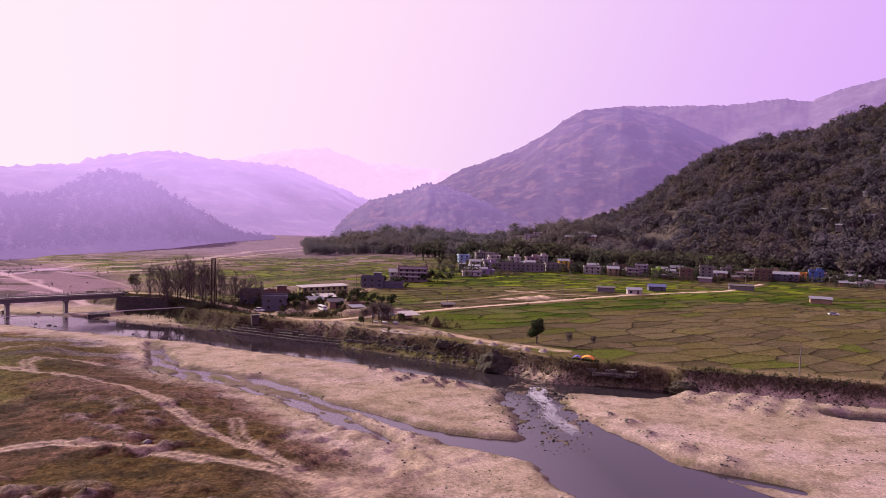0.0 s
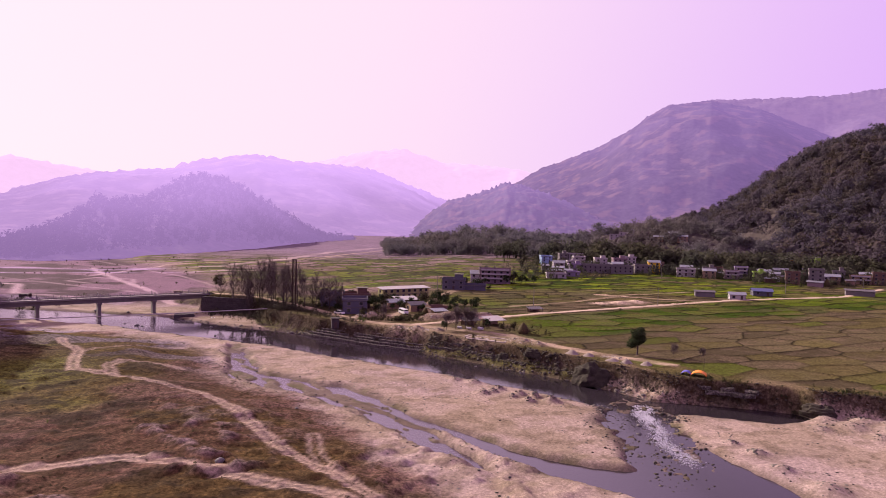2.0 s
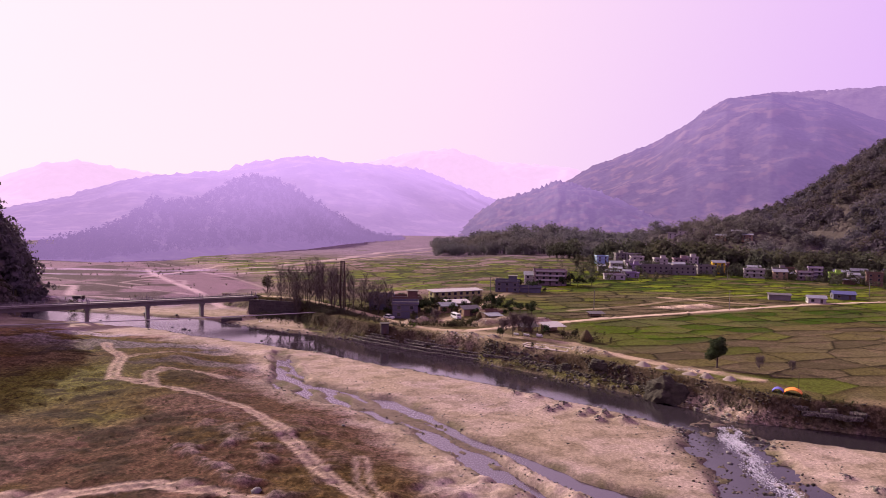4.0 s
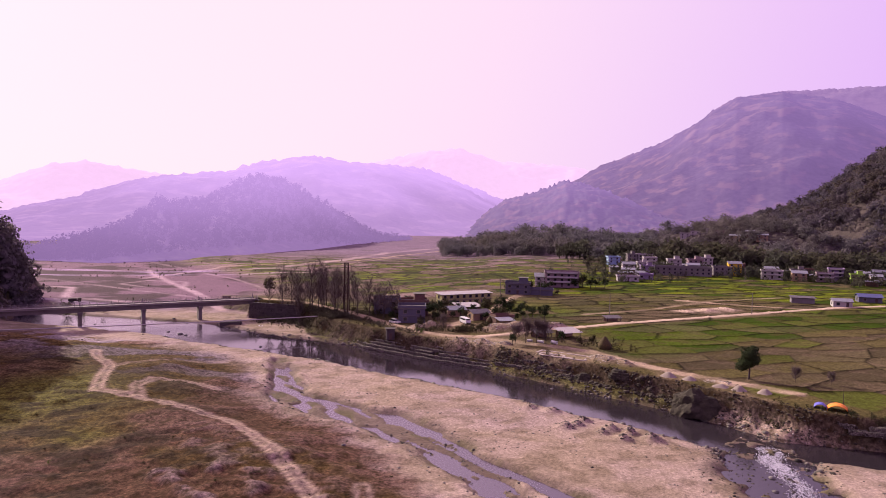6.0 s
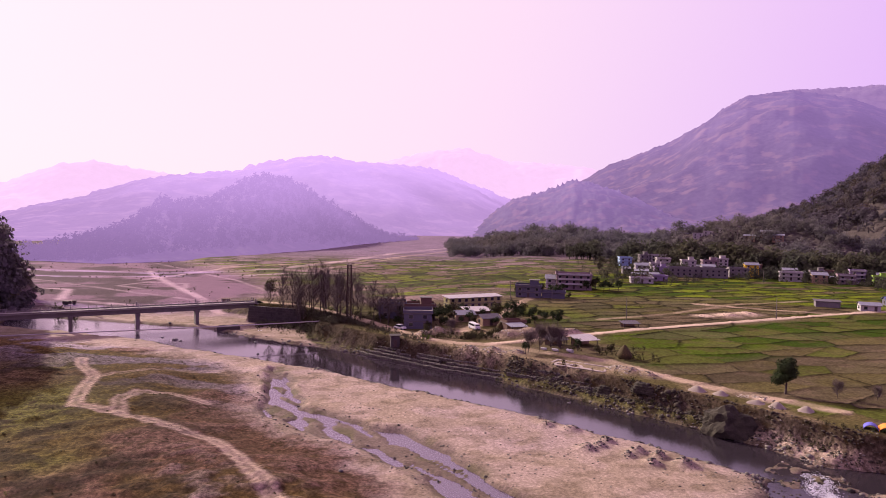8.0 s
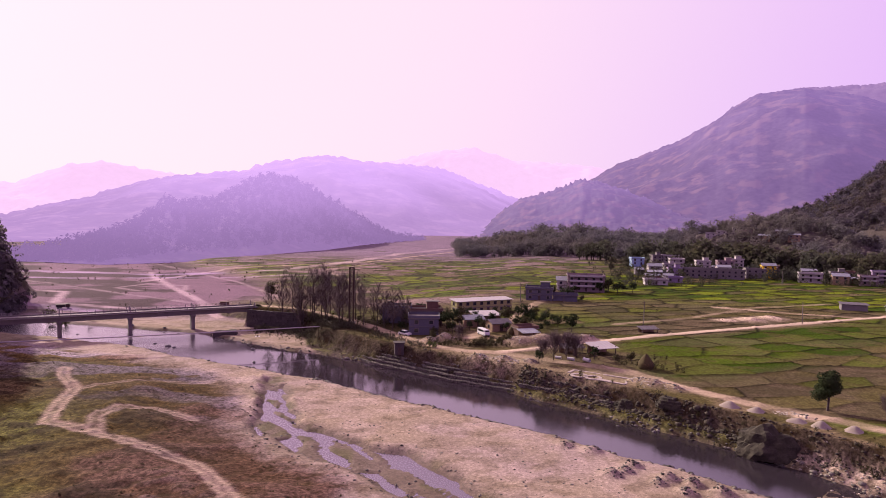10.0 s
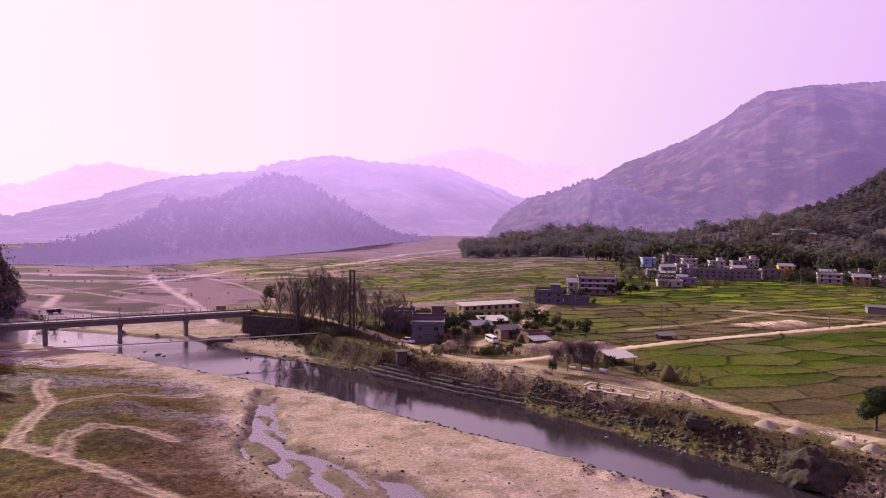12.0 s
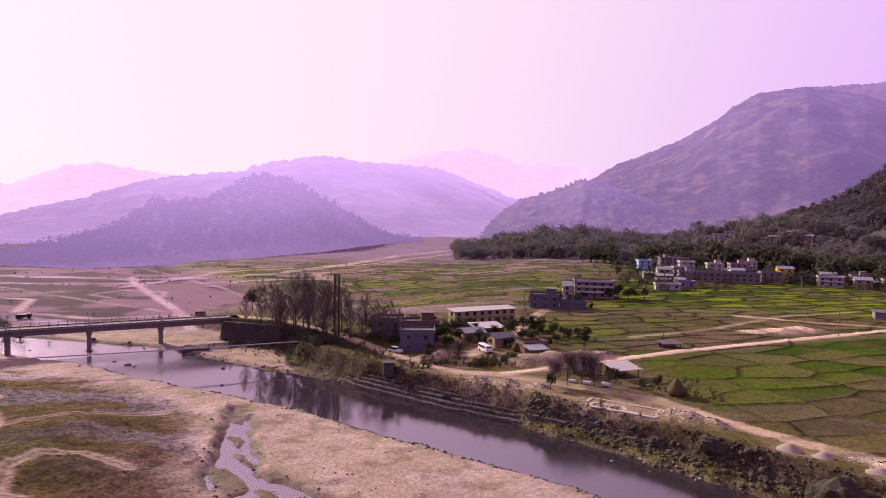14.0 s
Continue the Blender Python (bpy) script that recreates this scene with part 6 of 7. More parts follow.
def stone_wall(name, label, line, tiers, back, z0, seed, wobble=0.0):
    root = thing(name, pose(line[0][0], line[0][1], 0), label, "retaining wall")
    rng = random.Random(seed)
    for a, b in zip(line, line[1:]):
        a, b = Vector(a), Vector(b)
        d = (b - a).normalized()
        out = Vector((-d.y, d.x))
        n = max(1, int((b - a).length / 2.35))
        for t in range(tiers):
            for i in range(n):
                if wobble and rng.random() < wobble * 0.25:
                    continue
                c = a.lerp(b, (i + 0.5 + (0.37 * t % 1.0 - 0.5) * 0.8) / n) + out * (back * t + rng.uniform(-0.08, 0.08))
                ob = new("stone_basket", BASKETS[rng.randrange(5)])
                ob.parent = root
                ob.matrix_basis = pose(c.x - line[0][0], c.y - line[0][1], z0 + t * 0.70 + rng.uniform(-0.06, 0.06), rng.uniform(-5, 5) * wobble, rng.uniform(-5, 5) * wobble,
                                       math.degrees(math.atan2(d.y, d.x)) + rng.uniform(-6, 6) * wobble)
    return root


stone_wall("stepped_stone_wall", "stepped wall of wire baskets filled with grey river stone", [(-45, 227), (-28, 208.6), (-8, 193.6), (8, 184.4)], 5, 0.95, 0.25, 1, 0.3)
stone_wall("broken_stone_wall", "slumped dark stone basket wall above the river", [(9, 184), (20, 176), (29, 169.5)], 4, 0.9, 1.9, 2, 1.0)
stone_wall("field_stone_wall", "low stepped wall of dark stone baskets under the fields", [(56, 140.3), (65.2, 132.2), (76, 126.8)], 2, 0.9, 3.0, 3, 2.2)

rng_s = np.random.default_rng(8)


def strewn(line, count, spread, lo, hi, offset=0.0, lift=-0.02, off_sign=1, floor=-9.0):
    """Places for stones along a line."""
    out = []
    seg = [np.hypot(b[0] - a[0], b[1] - a[1]) for a, b in zip(line, line[1:])]
    pick = rng_s.choice(len(seg), count, p=np.array(seg) / sum(seg))
    xs, ys = [], []
    for i in pick:
        a, b, t = line[i], line[i + 1], rng_s.uniform()
        d = np.array((b[0] - a[0], b[1] - a[1])) / seg[i]
        half = a[2] + (b[2] - a[2]) * t if len(a) > 2 else 0
        o = rng_s.normal(0, spread) + (offset + half) * off_sign
        xs.append(a[0] + (b[0] - a[0]) * t + d[1] * o)
        ys.append(a[1] + (b[1] - a[1]) * t - d[0] * o)
    zs = land(np.array(xs), np.array(ys))[0]
    for x, y, z in zip(xs, ys, zs):
        s = lo + (hi - lo) * rng_s.uniform() ** 2.5
        out.append((x, y, max(z + lift * s, floor), s, rng_s.uniform(0, 6.28)))
    return out


def patch(count, x0, x1, y0, y1, lo, hi, test, lift=-0.1):
    xs, ys = rng_s.uniform(x0, x1, count), rng_s.uniform(y0, y1, count)
    z, col, cov = land(xs, ys)
    keep = test(xs, ys, z, cov)
    return [(x, y, zz + lift * s, s, rng_s.uniform(0, 6.28)) for x, y, zz, s in zip(xs[keep], ys[keep], z[keep], lo + (hi - lo) * rng_s.uniform(size=keep.sum()) ** 3)]


main_run = RIVER[5:17]
scatter("shore_stones", "dark wet stones along the water's edge", "stones", STONES, strewn(main_run, 1500, 0.9, 0.25, 1.1, 0.9) + strewn(main_run, 900, 1.1, 0.25, 1.2, 0.5, off_sign=-1)
        + strewn(SIDE_ARM[2:], 420, 1.8, 0.15, 0.6, 0.2) + strewn(SIDE_ARM[2:], 320, 1.8, 0.15, 0.55, 0.2, off_sign=-1) + strewn(POOL_ARM, 160, 1.2, 0.15, 0.5, 0.3) + strewn(RIVER[17:23], 260, 1.4, 0.15, 0.6, 0.2), M_STONE)
scatter("rapid_stones", "dark stones breaking the shallow rapids", "stones", STONES, strewn(RIVER[15:20], 520, 3.0, 0.2, 0.75, -6.0, lift=0.1, floor=-0.08) + strewn(RIVER[15:19], 260, 2.6, 0.2, 0.6, -1.0, lift=0.1, floor=-0.08) + strewn(RIVER[15:19], 160, 2.0, 0.2, 0.6, -1.0, lift=0.1, off_sign=-1, floor=-0.08), M_ROCK)
scatter("gravel_stones", "pale cobbles strewn over the gravel bars", "stones", STONES, patch(16000, -75, 125, 66, 225, 0.14, 0.6, lambda x, y, z, c: (z > 0.12) & (z < 2.8) & (c[:, 0] > 0.4) & (fnoise(x / 6, y / 6, 4, 93) > 0.5)), M_STONE)
bank_line = [(-44, 228), (-19, 206), (9, 188), (21.5, 176), (34.5, 164.4), (45.3, 152.4), (62.5, 134.8), (84, 125), (97, 119.5), (111, 113.5), (122, 108)]
scatter("bank_rubble", "dark rubble tumbled down the river bank", "stones", STONES, strewn(bank_line[2:], 2300, 1.2, 0.15, 0.8, -1.5, off_sign=-1) + strewn(bank_line[2:6], 420, 0.8, 0.4, 1.4, -1.4, off_sign=-1), M_ROCK)
scatter("shelf_stones", "pale stones on the gravel shelf under the bank", "stones", STONES, strewn([(50, 146), (57, 138), (66, 131), (82, 123)], 700, 1.6, 0.15, 0.6, -3.6, off_sign=-1), M_PALE)
scatter("bank_pebbles", "grey stones scattered over the grassy foot of the bank", "stones", STONES, strewn(bank_line[2:], 600, 2.0, 0.15, 0.6, -3.4, off_sign=-1), M_STONE)
heap_places = [(hx + dx, hy + dy, -0.05, s, 0.0) for hx, hy, r, top in HEAPS for dx, dy, s in zip(rng_s.normal(0, r * 0.6, 26), rng_s.normal(0, r * 0.6, 26), rng_s.uniform(0.18, 0.6, 26))]
heap_places = [(x, y, z + q, s, a) for (x, y, z, s, a), q in zip(heap_places, gzs([g[:2] for g in heap_places]))]
scatter("heap_stones", "broken stone on the spoil heaps", "stones", STONES, heap_places, M_STONE)
yard_heaps = [h for h in HEAPS if 180 < h[1] < 225] + [(34.5, 173.5, 2.6, 0), (38.5, 170.8, 2.2, 0), (31.5, 175.5, 1.8, 0), (53, 155, 2.0, 0), (2, 195, 2.2, 0), (8, 192.5, 2.2, 0)]
yard_places = [(hx + dx, hy + dy, -0.05, s, a) for hx, hy, hr, top in yard_heaps for dx, dy, s, a in zip(rng_s.normal(0, hr * 0.62, 90), rng_s.normal(0, hr * 0.55, 90), 0.16 + 0.5 * rng_s.uniform(size=90) ** 2, rng_s.uniform(0, 6.28, 90))]
yard_places = [(x, y, z + q, s, a) for (x, y, z, s, a), q in zip(yard_places, gzs([g[:2] for g in yard_places]))]
scatter("rubble", "heaps of pale broken stone beside the bank road", "stones", STONES, yard_places, M_PALE)
BIG = [mesh_part("boulder", V * 1.0, F, M_BOULDER, None, soft=False) for V, F in STONES[:3]]
for i, (x, y, s) in enumerate(((-91.4, 225, 2.0), (-89, 223.5, 1.3), (-66, 224, 1.4), (-118, 254, 2.4), (-105, 251, 1.2), (-98, 246, 1.0), (25, 163, 0.8), (20, 167, 0.9), (31, 160, 0.9), (-97, 228.5, 1.2), (-128, 240, 1.0), (-60, 207.5, 1.1), (46, 117, 1.2), (44, 112, 1.0), (-26.9, 90.5, 1.9), (-21, 124, 0.9))):
    b = BIG[i] if i < 3 else new("boulder", BIG[i % 3].data)
    b.matrix_world = pose(x, y, max(gz(x, y), -0.1) + 0.12 * s, 0, 0, i * 77) @ Matrix.Diagonal((s, s, s, 1))
    tagged(b, "dark rounded boulder standing in the shallow river" if i < 14 else "dark boulder lying on the dry terrace", "boulder", "boulders in and by the river")

def outcrop(x, y, size, turn, seed, label):
    root = thing("rock_outcrop", pose(x, y, gz(x, y) - 0.3, 0, 0, turn), label, "rock")
    bm = bmesh.new()
    bmesh.ops.create_icosphere(bm, subdivisions=4, radius=1.0)
    for v in bm.verts:
        p = v.co.copy()
        k = 1 + 0.35 * noise.noise(p * 1.3 + Vector((seed, 0, 0))) + 0.16 * noise.noise(p * 3.7 + Vector((0, seed, 0))) + 0.07 * noise.noise(p * 9.0)
        v.co = Vector((p.x * size[0], p.y * size[1], max(p.z, -0.3) * size[2])) * k
        v.co.z = v.co.z * 0.3 + round(v.co.z / 0.5) * 0.5 * 0.7
    part("rock", bm, M_ROCK, root)


outcrop(45.8, 148.6, (4.8, 3.0, 3.9), -35, 1.0, "dark layered rock outcrop jutting over the river")
outcrop(34.5, 163.5, (2.4, 1.5, 1.6), -35, 9.0, "dark rock outcrop on the bank")
outcrop(28.0, 169.5, (2.0, 1.3, 1.5), -35, 13.0, "dark rock outcrop on the bank")
outcrop(85.0, 120.5, (3.4, 2.0, 2.0), -30, 17.0, "dark rock outcrop beside the pond")

# broken water
foam_v, foam_f = [], []
for i in range(4200):
    t = rng_s.uniform()
    a, b = (RIVER[15], RIVER[16]) if t < 0.5 else (RIVER[16], RIVER[18])
    q = rng_s.uniform()
    x, y = a[0] + (b[0] - a[0]) * q + rng_s.normal(1.4, 0.55) + 0.9 * math.sin(q * 9) + rng_s.choice((-1.1, 0.0, 0.9)), a[1] + (b[1] - a[1]) * q + rng_s.normal(0, 1)
    w, d = rng_s.uniform(0.05, 0.17), rng_s.uniform(0.02, 0.05)
    ang = rng_s.normal(0.1, 0.7)
    c, s = math.cos(ang), math.sin(ang)
    o = len(foam_v)
    for px, py, pz in ((-w, 0, 0), (-w * 0.3, -d, 0.0), (w * 0.4, -d * 0.8, 0.0), (w, 0, 0), (w * 0.3, d, 0), (-w * 0.4, d * 0.9, 0), (0, 0, 0.05)):
        foam_v.append((x + px * c - py * s, y + px * s + py * c, 0.03 + pz))
    foam_f += [(o + k, o + (k + 1) % 6, o + 6) for k in range(6)]
foam = quads_mesh("white_water", foam_v, foam_f)
foam.materials.append(M_FOAM)
tagged(new("white_water", foam), "white water breaking over the shallow rapids", "rapids", kind="stuff")
weir = thing("spill_jets", pose(-70, 239, 0), "two white jets of water spilling into the river", "water jet")
for k in (-0.7, 0.7):
    mesh_part("jet", *tube([(k * 0.6, 2.2, 0.6), (k * 0.8, 0.8, 0.35), (k, -1.4, 0.02)], [0.22, 0.3, 0.5], 6), M_FOAM, weir)

# ---- plants on the ground ----
TUFTS = [tuft_proto(80 + i) for i in range(5)]
bank_shrubs = strewn(bank_line, 420, 1.8, 0.5, 1.7, -1.0, lift=0.0, off_sign=-1) + strewn([(-78, 252), (-60, 240), (-46, 228)], 60, 2.2, 0.6, 1.6, 0.0, lift=0)
scatter("bank_shrubs", "dark low shrubs and creepers on the river bank", "shrubs", SHRUBS, bank_shrubs, M_LEAF2)
scatter("bank_brush", "dense dry brown brush under the bare trees", "shrubs", SHRUBS, strewn([(-74, 254), (-60, 249), (-50, 240), (-42, 231)], 520, 2.6, 0.8, 2.8, 0.0, lift=0) + strewn([(-40, 238), (-30, 228), (-20, 214), (-12, 207)], 260, 1.6, 0.6, 1.8, 2.0, lift=0), M_BRUSH)
scatter("field_edge_shrubs", "dense dark shrubs where the fields end at the bank", "shrubs", SHRUBS, strewn([(64, 136), (84, 124.5), (97, 119), (111, 113), (122, 107.5), (150, 95)], 240, 0.9, 0.4, 1.3, 0.3, lift=0, off_sign=-1), M_LEAF)
scatter("terrace_tufts", "dark dry tufts and thorn bushes on the grazed terrace", "grass tufts", TUFTS, patch(9500, -115, 34, 66, 215, 0.18, 0.75, lambda x, y, z, c: (c[:, 1] > 0.45) & (fnoise(x / 5, y / 4, 4, 91) > 0.53), lift=0), M_LEAF2)
scatter("flood_scrub", "low dark scrub dotted over the upstream gravel flats", "shrubs", SHRUBS, patch(900, -300, -50, 266, 560, 0.5, 2.2, lambda x, y, z, c: (z < 6) & (fnoise(x / 20, y / 20, 3, 97) > 0.46), lift=0), M_LEAF2)
scatter("hedge", "dry reeds and hedge plants round the yards", "shrubs", SHRUBS, patch(260, -14, 8, 209, 217, 0.9, 2.4, lambda x, y, z, c: fnoise(x / 4, y / 3, 2, 95) > 0.42, lift=0)
        + patch(90, 24, 46, 184, 199, 0.8, 2.2, lambda x, y, z, c: (y - 191) > -0.75 * (x - 33), lift=0) + patch(420, -78, -22, 224, 256, 0.7, 2.6, lambda x, y, z, c: (z > 2.0) & (np.exp(-(((x + 52) / 24) ** 2 + ((y - 244) / 11) ** 2)) > 0.35), lift=0) + patch(60, -30, -5, 231, 242, 0.8, 2.0, lambda x, y, z, c: x > -100, lift=0), M_LEAF2)
scatter("bright_bush", "fresh yellow green bushes on the bank", "shrubs", SHRUBS, [(-12, 206, gz(-12, 206), 2.4, 0), (-13.5, 207, gz(-13, 207), 1.7, 1), (-90, 118, gz(-90, 118), 1.2, 0), (-60, 108, gz(-60, 108), 0.9, 2)], M_LEAF3)
scatter("field_shrubs", "small dark bushes along the bunds", "shrubs", SHRUBS, patch(420, -60, 260, 150, 520, 0.4, 1.5, lambda x, y, z, c: (z > 4.6) & (fields(x, y)[0] < 0.9), lift=0), M_LEAF2)


# ---- works yard and small things ----
def haystack(x, y, h, r, label):
    root = thing("haystack", pose(x, y, gz(x, y)), label, "haystack")
    rng = np.random.default_rng(int(x * 7) % 97)
    rings = [(r * 0.8, 0), (r, h * 0.22), (r * 0.92, h * 0.42), (r * 0.55, h * 0.72), (r * 0.22, h * 0.93), (0.06, h)]
    V, F, n = [], [], 18
    for rr, z in rings:
        for k in range(n):
            q = rr * (1 + rng.uniform(-0.09, 0.09))
            V.append((math.cos(6.2832 * k / n) * q, math.sin(6.2832 * k / n) * q, z + rng.uniform(-0.08, 0.08)))
    for i in range(len(rings) - 1):
        F += [(i * n + k, i * n + (k + 1) % n, (i + 1) * n + (k + 1) % n, (i + 1) * n + k) for k in range(n)]
    mesh_part("straw_body", V, F, M_STRAW, root, soft=True)
    blobs = [(math.cos(a) * r * 0.6, math.sin(a) * r * 0.6, h * 0.35, r * 0.5) for a in np.linspace(0, 6.28, 9)[:-1]] + [(0, 0, h * 0.7, r * 0.35)]
    tagged(mesh_part("loose_straw", *leaf_cloud(rng, blobs, 260, 0.14), M_DRY, root), kind="stuff")
    return root


haystack(37, 188, 3.4, 1.8, "tall brown conical haystack at the field edge")
haystack(9.5, 228, 2.8, 1.6, "rounded straw stack beside the yard")
haystack(259, 366, 5, 1.6, "brown haystack before the town houses")


M_SAND = mat("heaped_sand", (0.205, 0.166, 0.138), 0.95, 0.2, 0.8, 6, 0.4)


def sand_heap(x, y, rx, ry, h, turn, seed):
    root = thing("sand_heap", pose(x, y, gz(x, y) - 0.15, 0, 0, turn), "smooth heap of pale sand tipped beside the bank road", "sand heap", "sand heaps")
    V, F, n, m = [(0, 0, h)], [], 20, 7
    for j in range(1, m + 1):
        q = j / m
        for k in range(n):
            a = 6.2832 * k / n
            w = 1 + 0.16 * noise.noise(Vector((math.cos(a) * 1.3 + seed, math.sin(a) * 1.3, seed))) + 0.05 * noise.noise(Vector((a * 2, q * 4, seed)))
            V.append((math.cos(a) * rx * q * w, math.sin(a) * ry * q * w, h * (0.5 + 0.5 * math.cos(math.pi * q)) + 0.1 * noise.noise(Vector((x + math.cos(a) * 3 * q, math.sin(a) * 3 * q, seed)))))
    F = [(0, 1 + k, 1 + (k + 1) % n, 1 + (k + 1) % n) for k in range(n)]
    for j in range(m - 1):
        F += [(1 + j * n + k, 1 + (j + 1) * n + k, 1 + (j + 1) * n + (k + 1) % n, 1 + j * n + (k + 1) % n) for k in range(n)]
    bm = bmesh.new()
    vs = [bm.verts.new(v) for v in V]
    for f in F:
        bm.faces.new([vs[i] for i in dict.fromkeys(f)])
    for f in bm.faces:
        f.smooth = True
    bmesh.ops.recalc_face_normals(bm, faces=list(bm.faces))
    part("sand_cone", bm, M_SAND, root)


for i, (hx, hy) in enumerate(SAND_HEAPS):
    sand_heap(hx, hy, 2.4 - 0.4 * (i % 2), 1.9, 1.15 - 0.2 * (i % 3), -35 + 20 * i, 3.1 + i * 2.7)


def kerb_ring(bm, cx, cy, r, w, z, n=28, arc=6.2832, start=0.0, sy=1.0):
    ins, outs = [], []
    closed = arc > 6.28
    for k in range(n + (0 if closed else 1)):
        a = start + arc * k / n
        for lst, rr in ((ins, r - w / 2), (outs, r + w / 2)):
            lst.append([bm.verts.new((cx + math.cos(a) * rr, cy + math.sin(a) * rr * sy, zz)) for zz in (z, z + 0.16)])
    m = len(ins)
    for k in range(m if closed else m - 1):
        j = (k + 1) % m
        bm.faces.new((ins[k][1], ins[j][1], outs[j][1], outs[k][1]))
        bm.faces.new((outs[k][0], outs[j][0], outs[j][1], outs[k][1]))
        bm.faces.new((ins[k][0], ins[j][0], ins[j][1], ins[k][1]))


def garden():
    x, y = 24.2, 179.2
    root = thing("garden_layout", pose(x, y, gz(x, y) - 0.02, 0, 0, -33), "ornamental garden outline of pale paved paths", "garden path")
    for cx in (-3.6, -0.3):
        bm = bmesh.new()
        kerb_ring(bm, cx, -1.4, 1.5, 0.65, 0)
        part("ring_path", bm, M_PAVE, root)
    for c, size in (((0, 2.6, 0.08), (13.5, 0.55, 0.16)), ((4.0, -2.6, 0.08), (6.0, 0.7, 0.16)), ((6.9, 0, 0.08), (0.6, 5.2, 0.16)), ((-6.4, 1.0, 0.08), (0.6, 3.2, 0.16)), ((2.6, -1.9, 0.08), (2.6, 0.6, 0.16))):
        box("path_strip", root, M_PAVE, c, size)
    return root


garden()


def open_shelter(x, y, w, d, h, turn, label, roof):
    root = thing("shelter", pose(x, y, gz(x, y), 0, 0, turn), label, "shelter")
    for sx in (-1, 1):
        for sy in (-1, 1):
            box("post", root, M_BARK, (sx * w * 0.45, sy * d * 0.42, h / 2 - 0.2), (0.18, 0.18, h))
    bm = bmesh.new()
    n = 12
    rows = []
    for i in range(n + 1):
        xx = (i / n - 0.5) * (w + 0.6)
        rows.append([bm.verts.new((xx, sy * (d / 2 + 0.3), h - 0.25 - 0.18 * sy * -d / 2 + 0.05 * (i % 2) + t)) for sy in (-1, 1) for t in (0, 0.08)])
    for p, q in zip(rows, rows[1:]):
        bm.faces.new((p[1], q[1], q[3], p[3]))
        bm.faces.new((p[0], p[2], q[2], q[0]))
        bm.faces.new((p[0], q[0], q[1], p[1]))
        bm.faces.new((p[2], p[3], q[3], q[2]))
    part("roof_sheet", bm, roof, root)
    box("back_wall", root, WALLS["mud"], (0, d * 0.42, h * 0.4), (w * 0.9, 0.2, h * 0.8))
    return root


open_shelter(30, 202.5, 6.2, 4.6, 2.6, 24, "open works shelter with a pale pink tin roof", M_TIN_WHITE)
open_shelter(22.5, 203, 5.5, 3.5, 2.2, 20, "low timber lean-to with a dark roof", M_TILE)
open_shelter(51.5, 238, 5.5, 3, 1.7, 14, "low dark shed of planks beside the field road", M_TILE)
open_shelter(13.5, 221.5, 5, 3.5, 2.4, 24, "open lean-to with a tin roof beside a yard", M_TIN)


def drum(x, y, l, r, turn, label):
    root = thing("concrete_pipe", pose(x, y, gz(x, y) + r, 0, 90, turn), label, "pipe section", "pipe sections")
    bm = bmesh.new()
    n = 18
    rings = [(r, -l / 2), (r, l / 2), (r * 0.86, l / 2), (r * 0.86, -l / 2)]
    vs = [[bm.verts.new((math.cos(6.2832 * k / n) * q, math.sin(6.2832 * k / n) * q, z)) for k in range(n)] for q, z in rings]
    for i in range(4):
        for k in range(n):
            bm.faces.new((vs[i][k], vs[i][(k + 1) % n], vs[(i + 1) % 4][(k + 1) % n], vs[(i + 1) % 4][k]))
    part("shell", bm, M_WHITE, root)


drum(24.6, 193.2, 1.9, 0.42, -52, "pale concrete pipe section lying in the yard")
drum(21.2, 195.4, 1.7, 0.36, -30, "pale concrete pipe section lying in the yard")
drum(18.4, 196.9, 1.5, 0.34, -28, "pale concrete pipe section lying in the yard")


def wheel(parent, x, y, r, w=0.24):
    bm = bmesh.new()
    bmesh.ops.create_cone(bm, cap_ends=True, segments=16, radius1=r, radius2=r, depth=w)
    t = part("wheel", bm, M_RUBBER, parent)
    t.matrix_basis = pose(x, y, r, 90, 0, 0)
    bm = bmesh.new()
    bmesh.ops.create_cone(bm, cap_ends=True, segments=12, radius1=r * 0.55, radius2=r * 0.5, depth=w + 0.05)
    part("rim", bm, M_TIN, t)


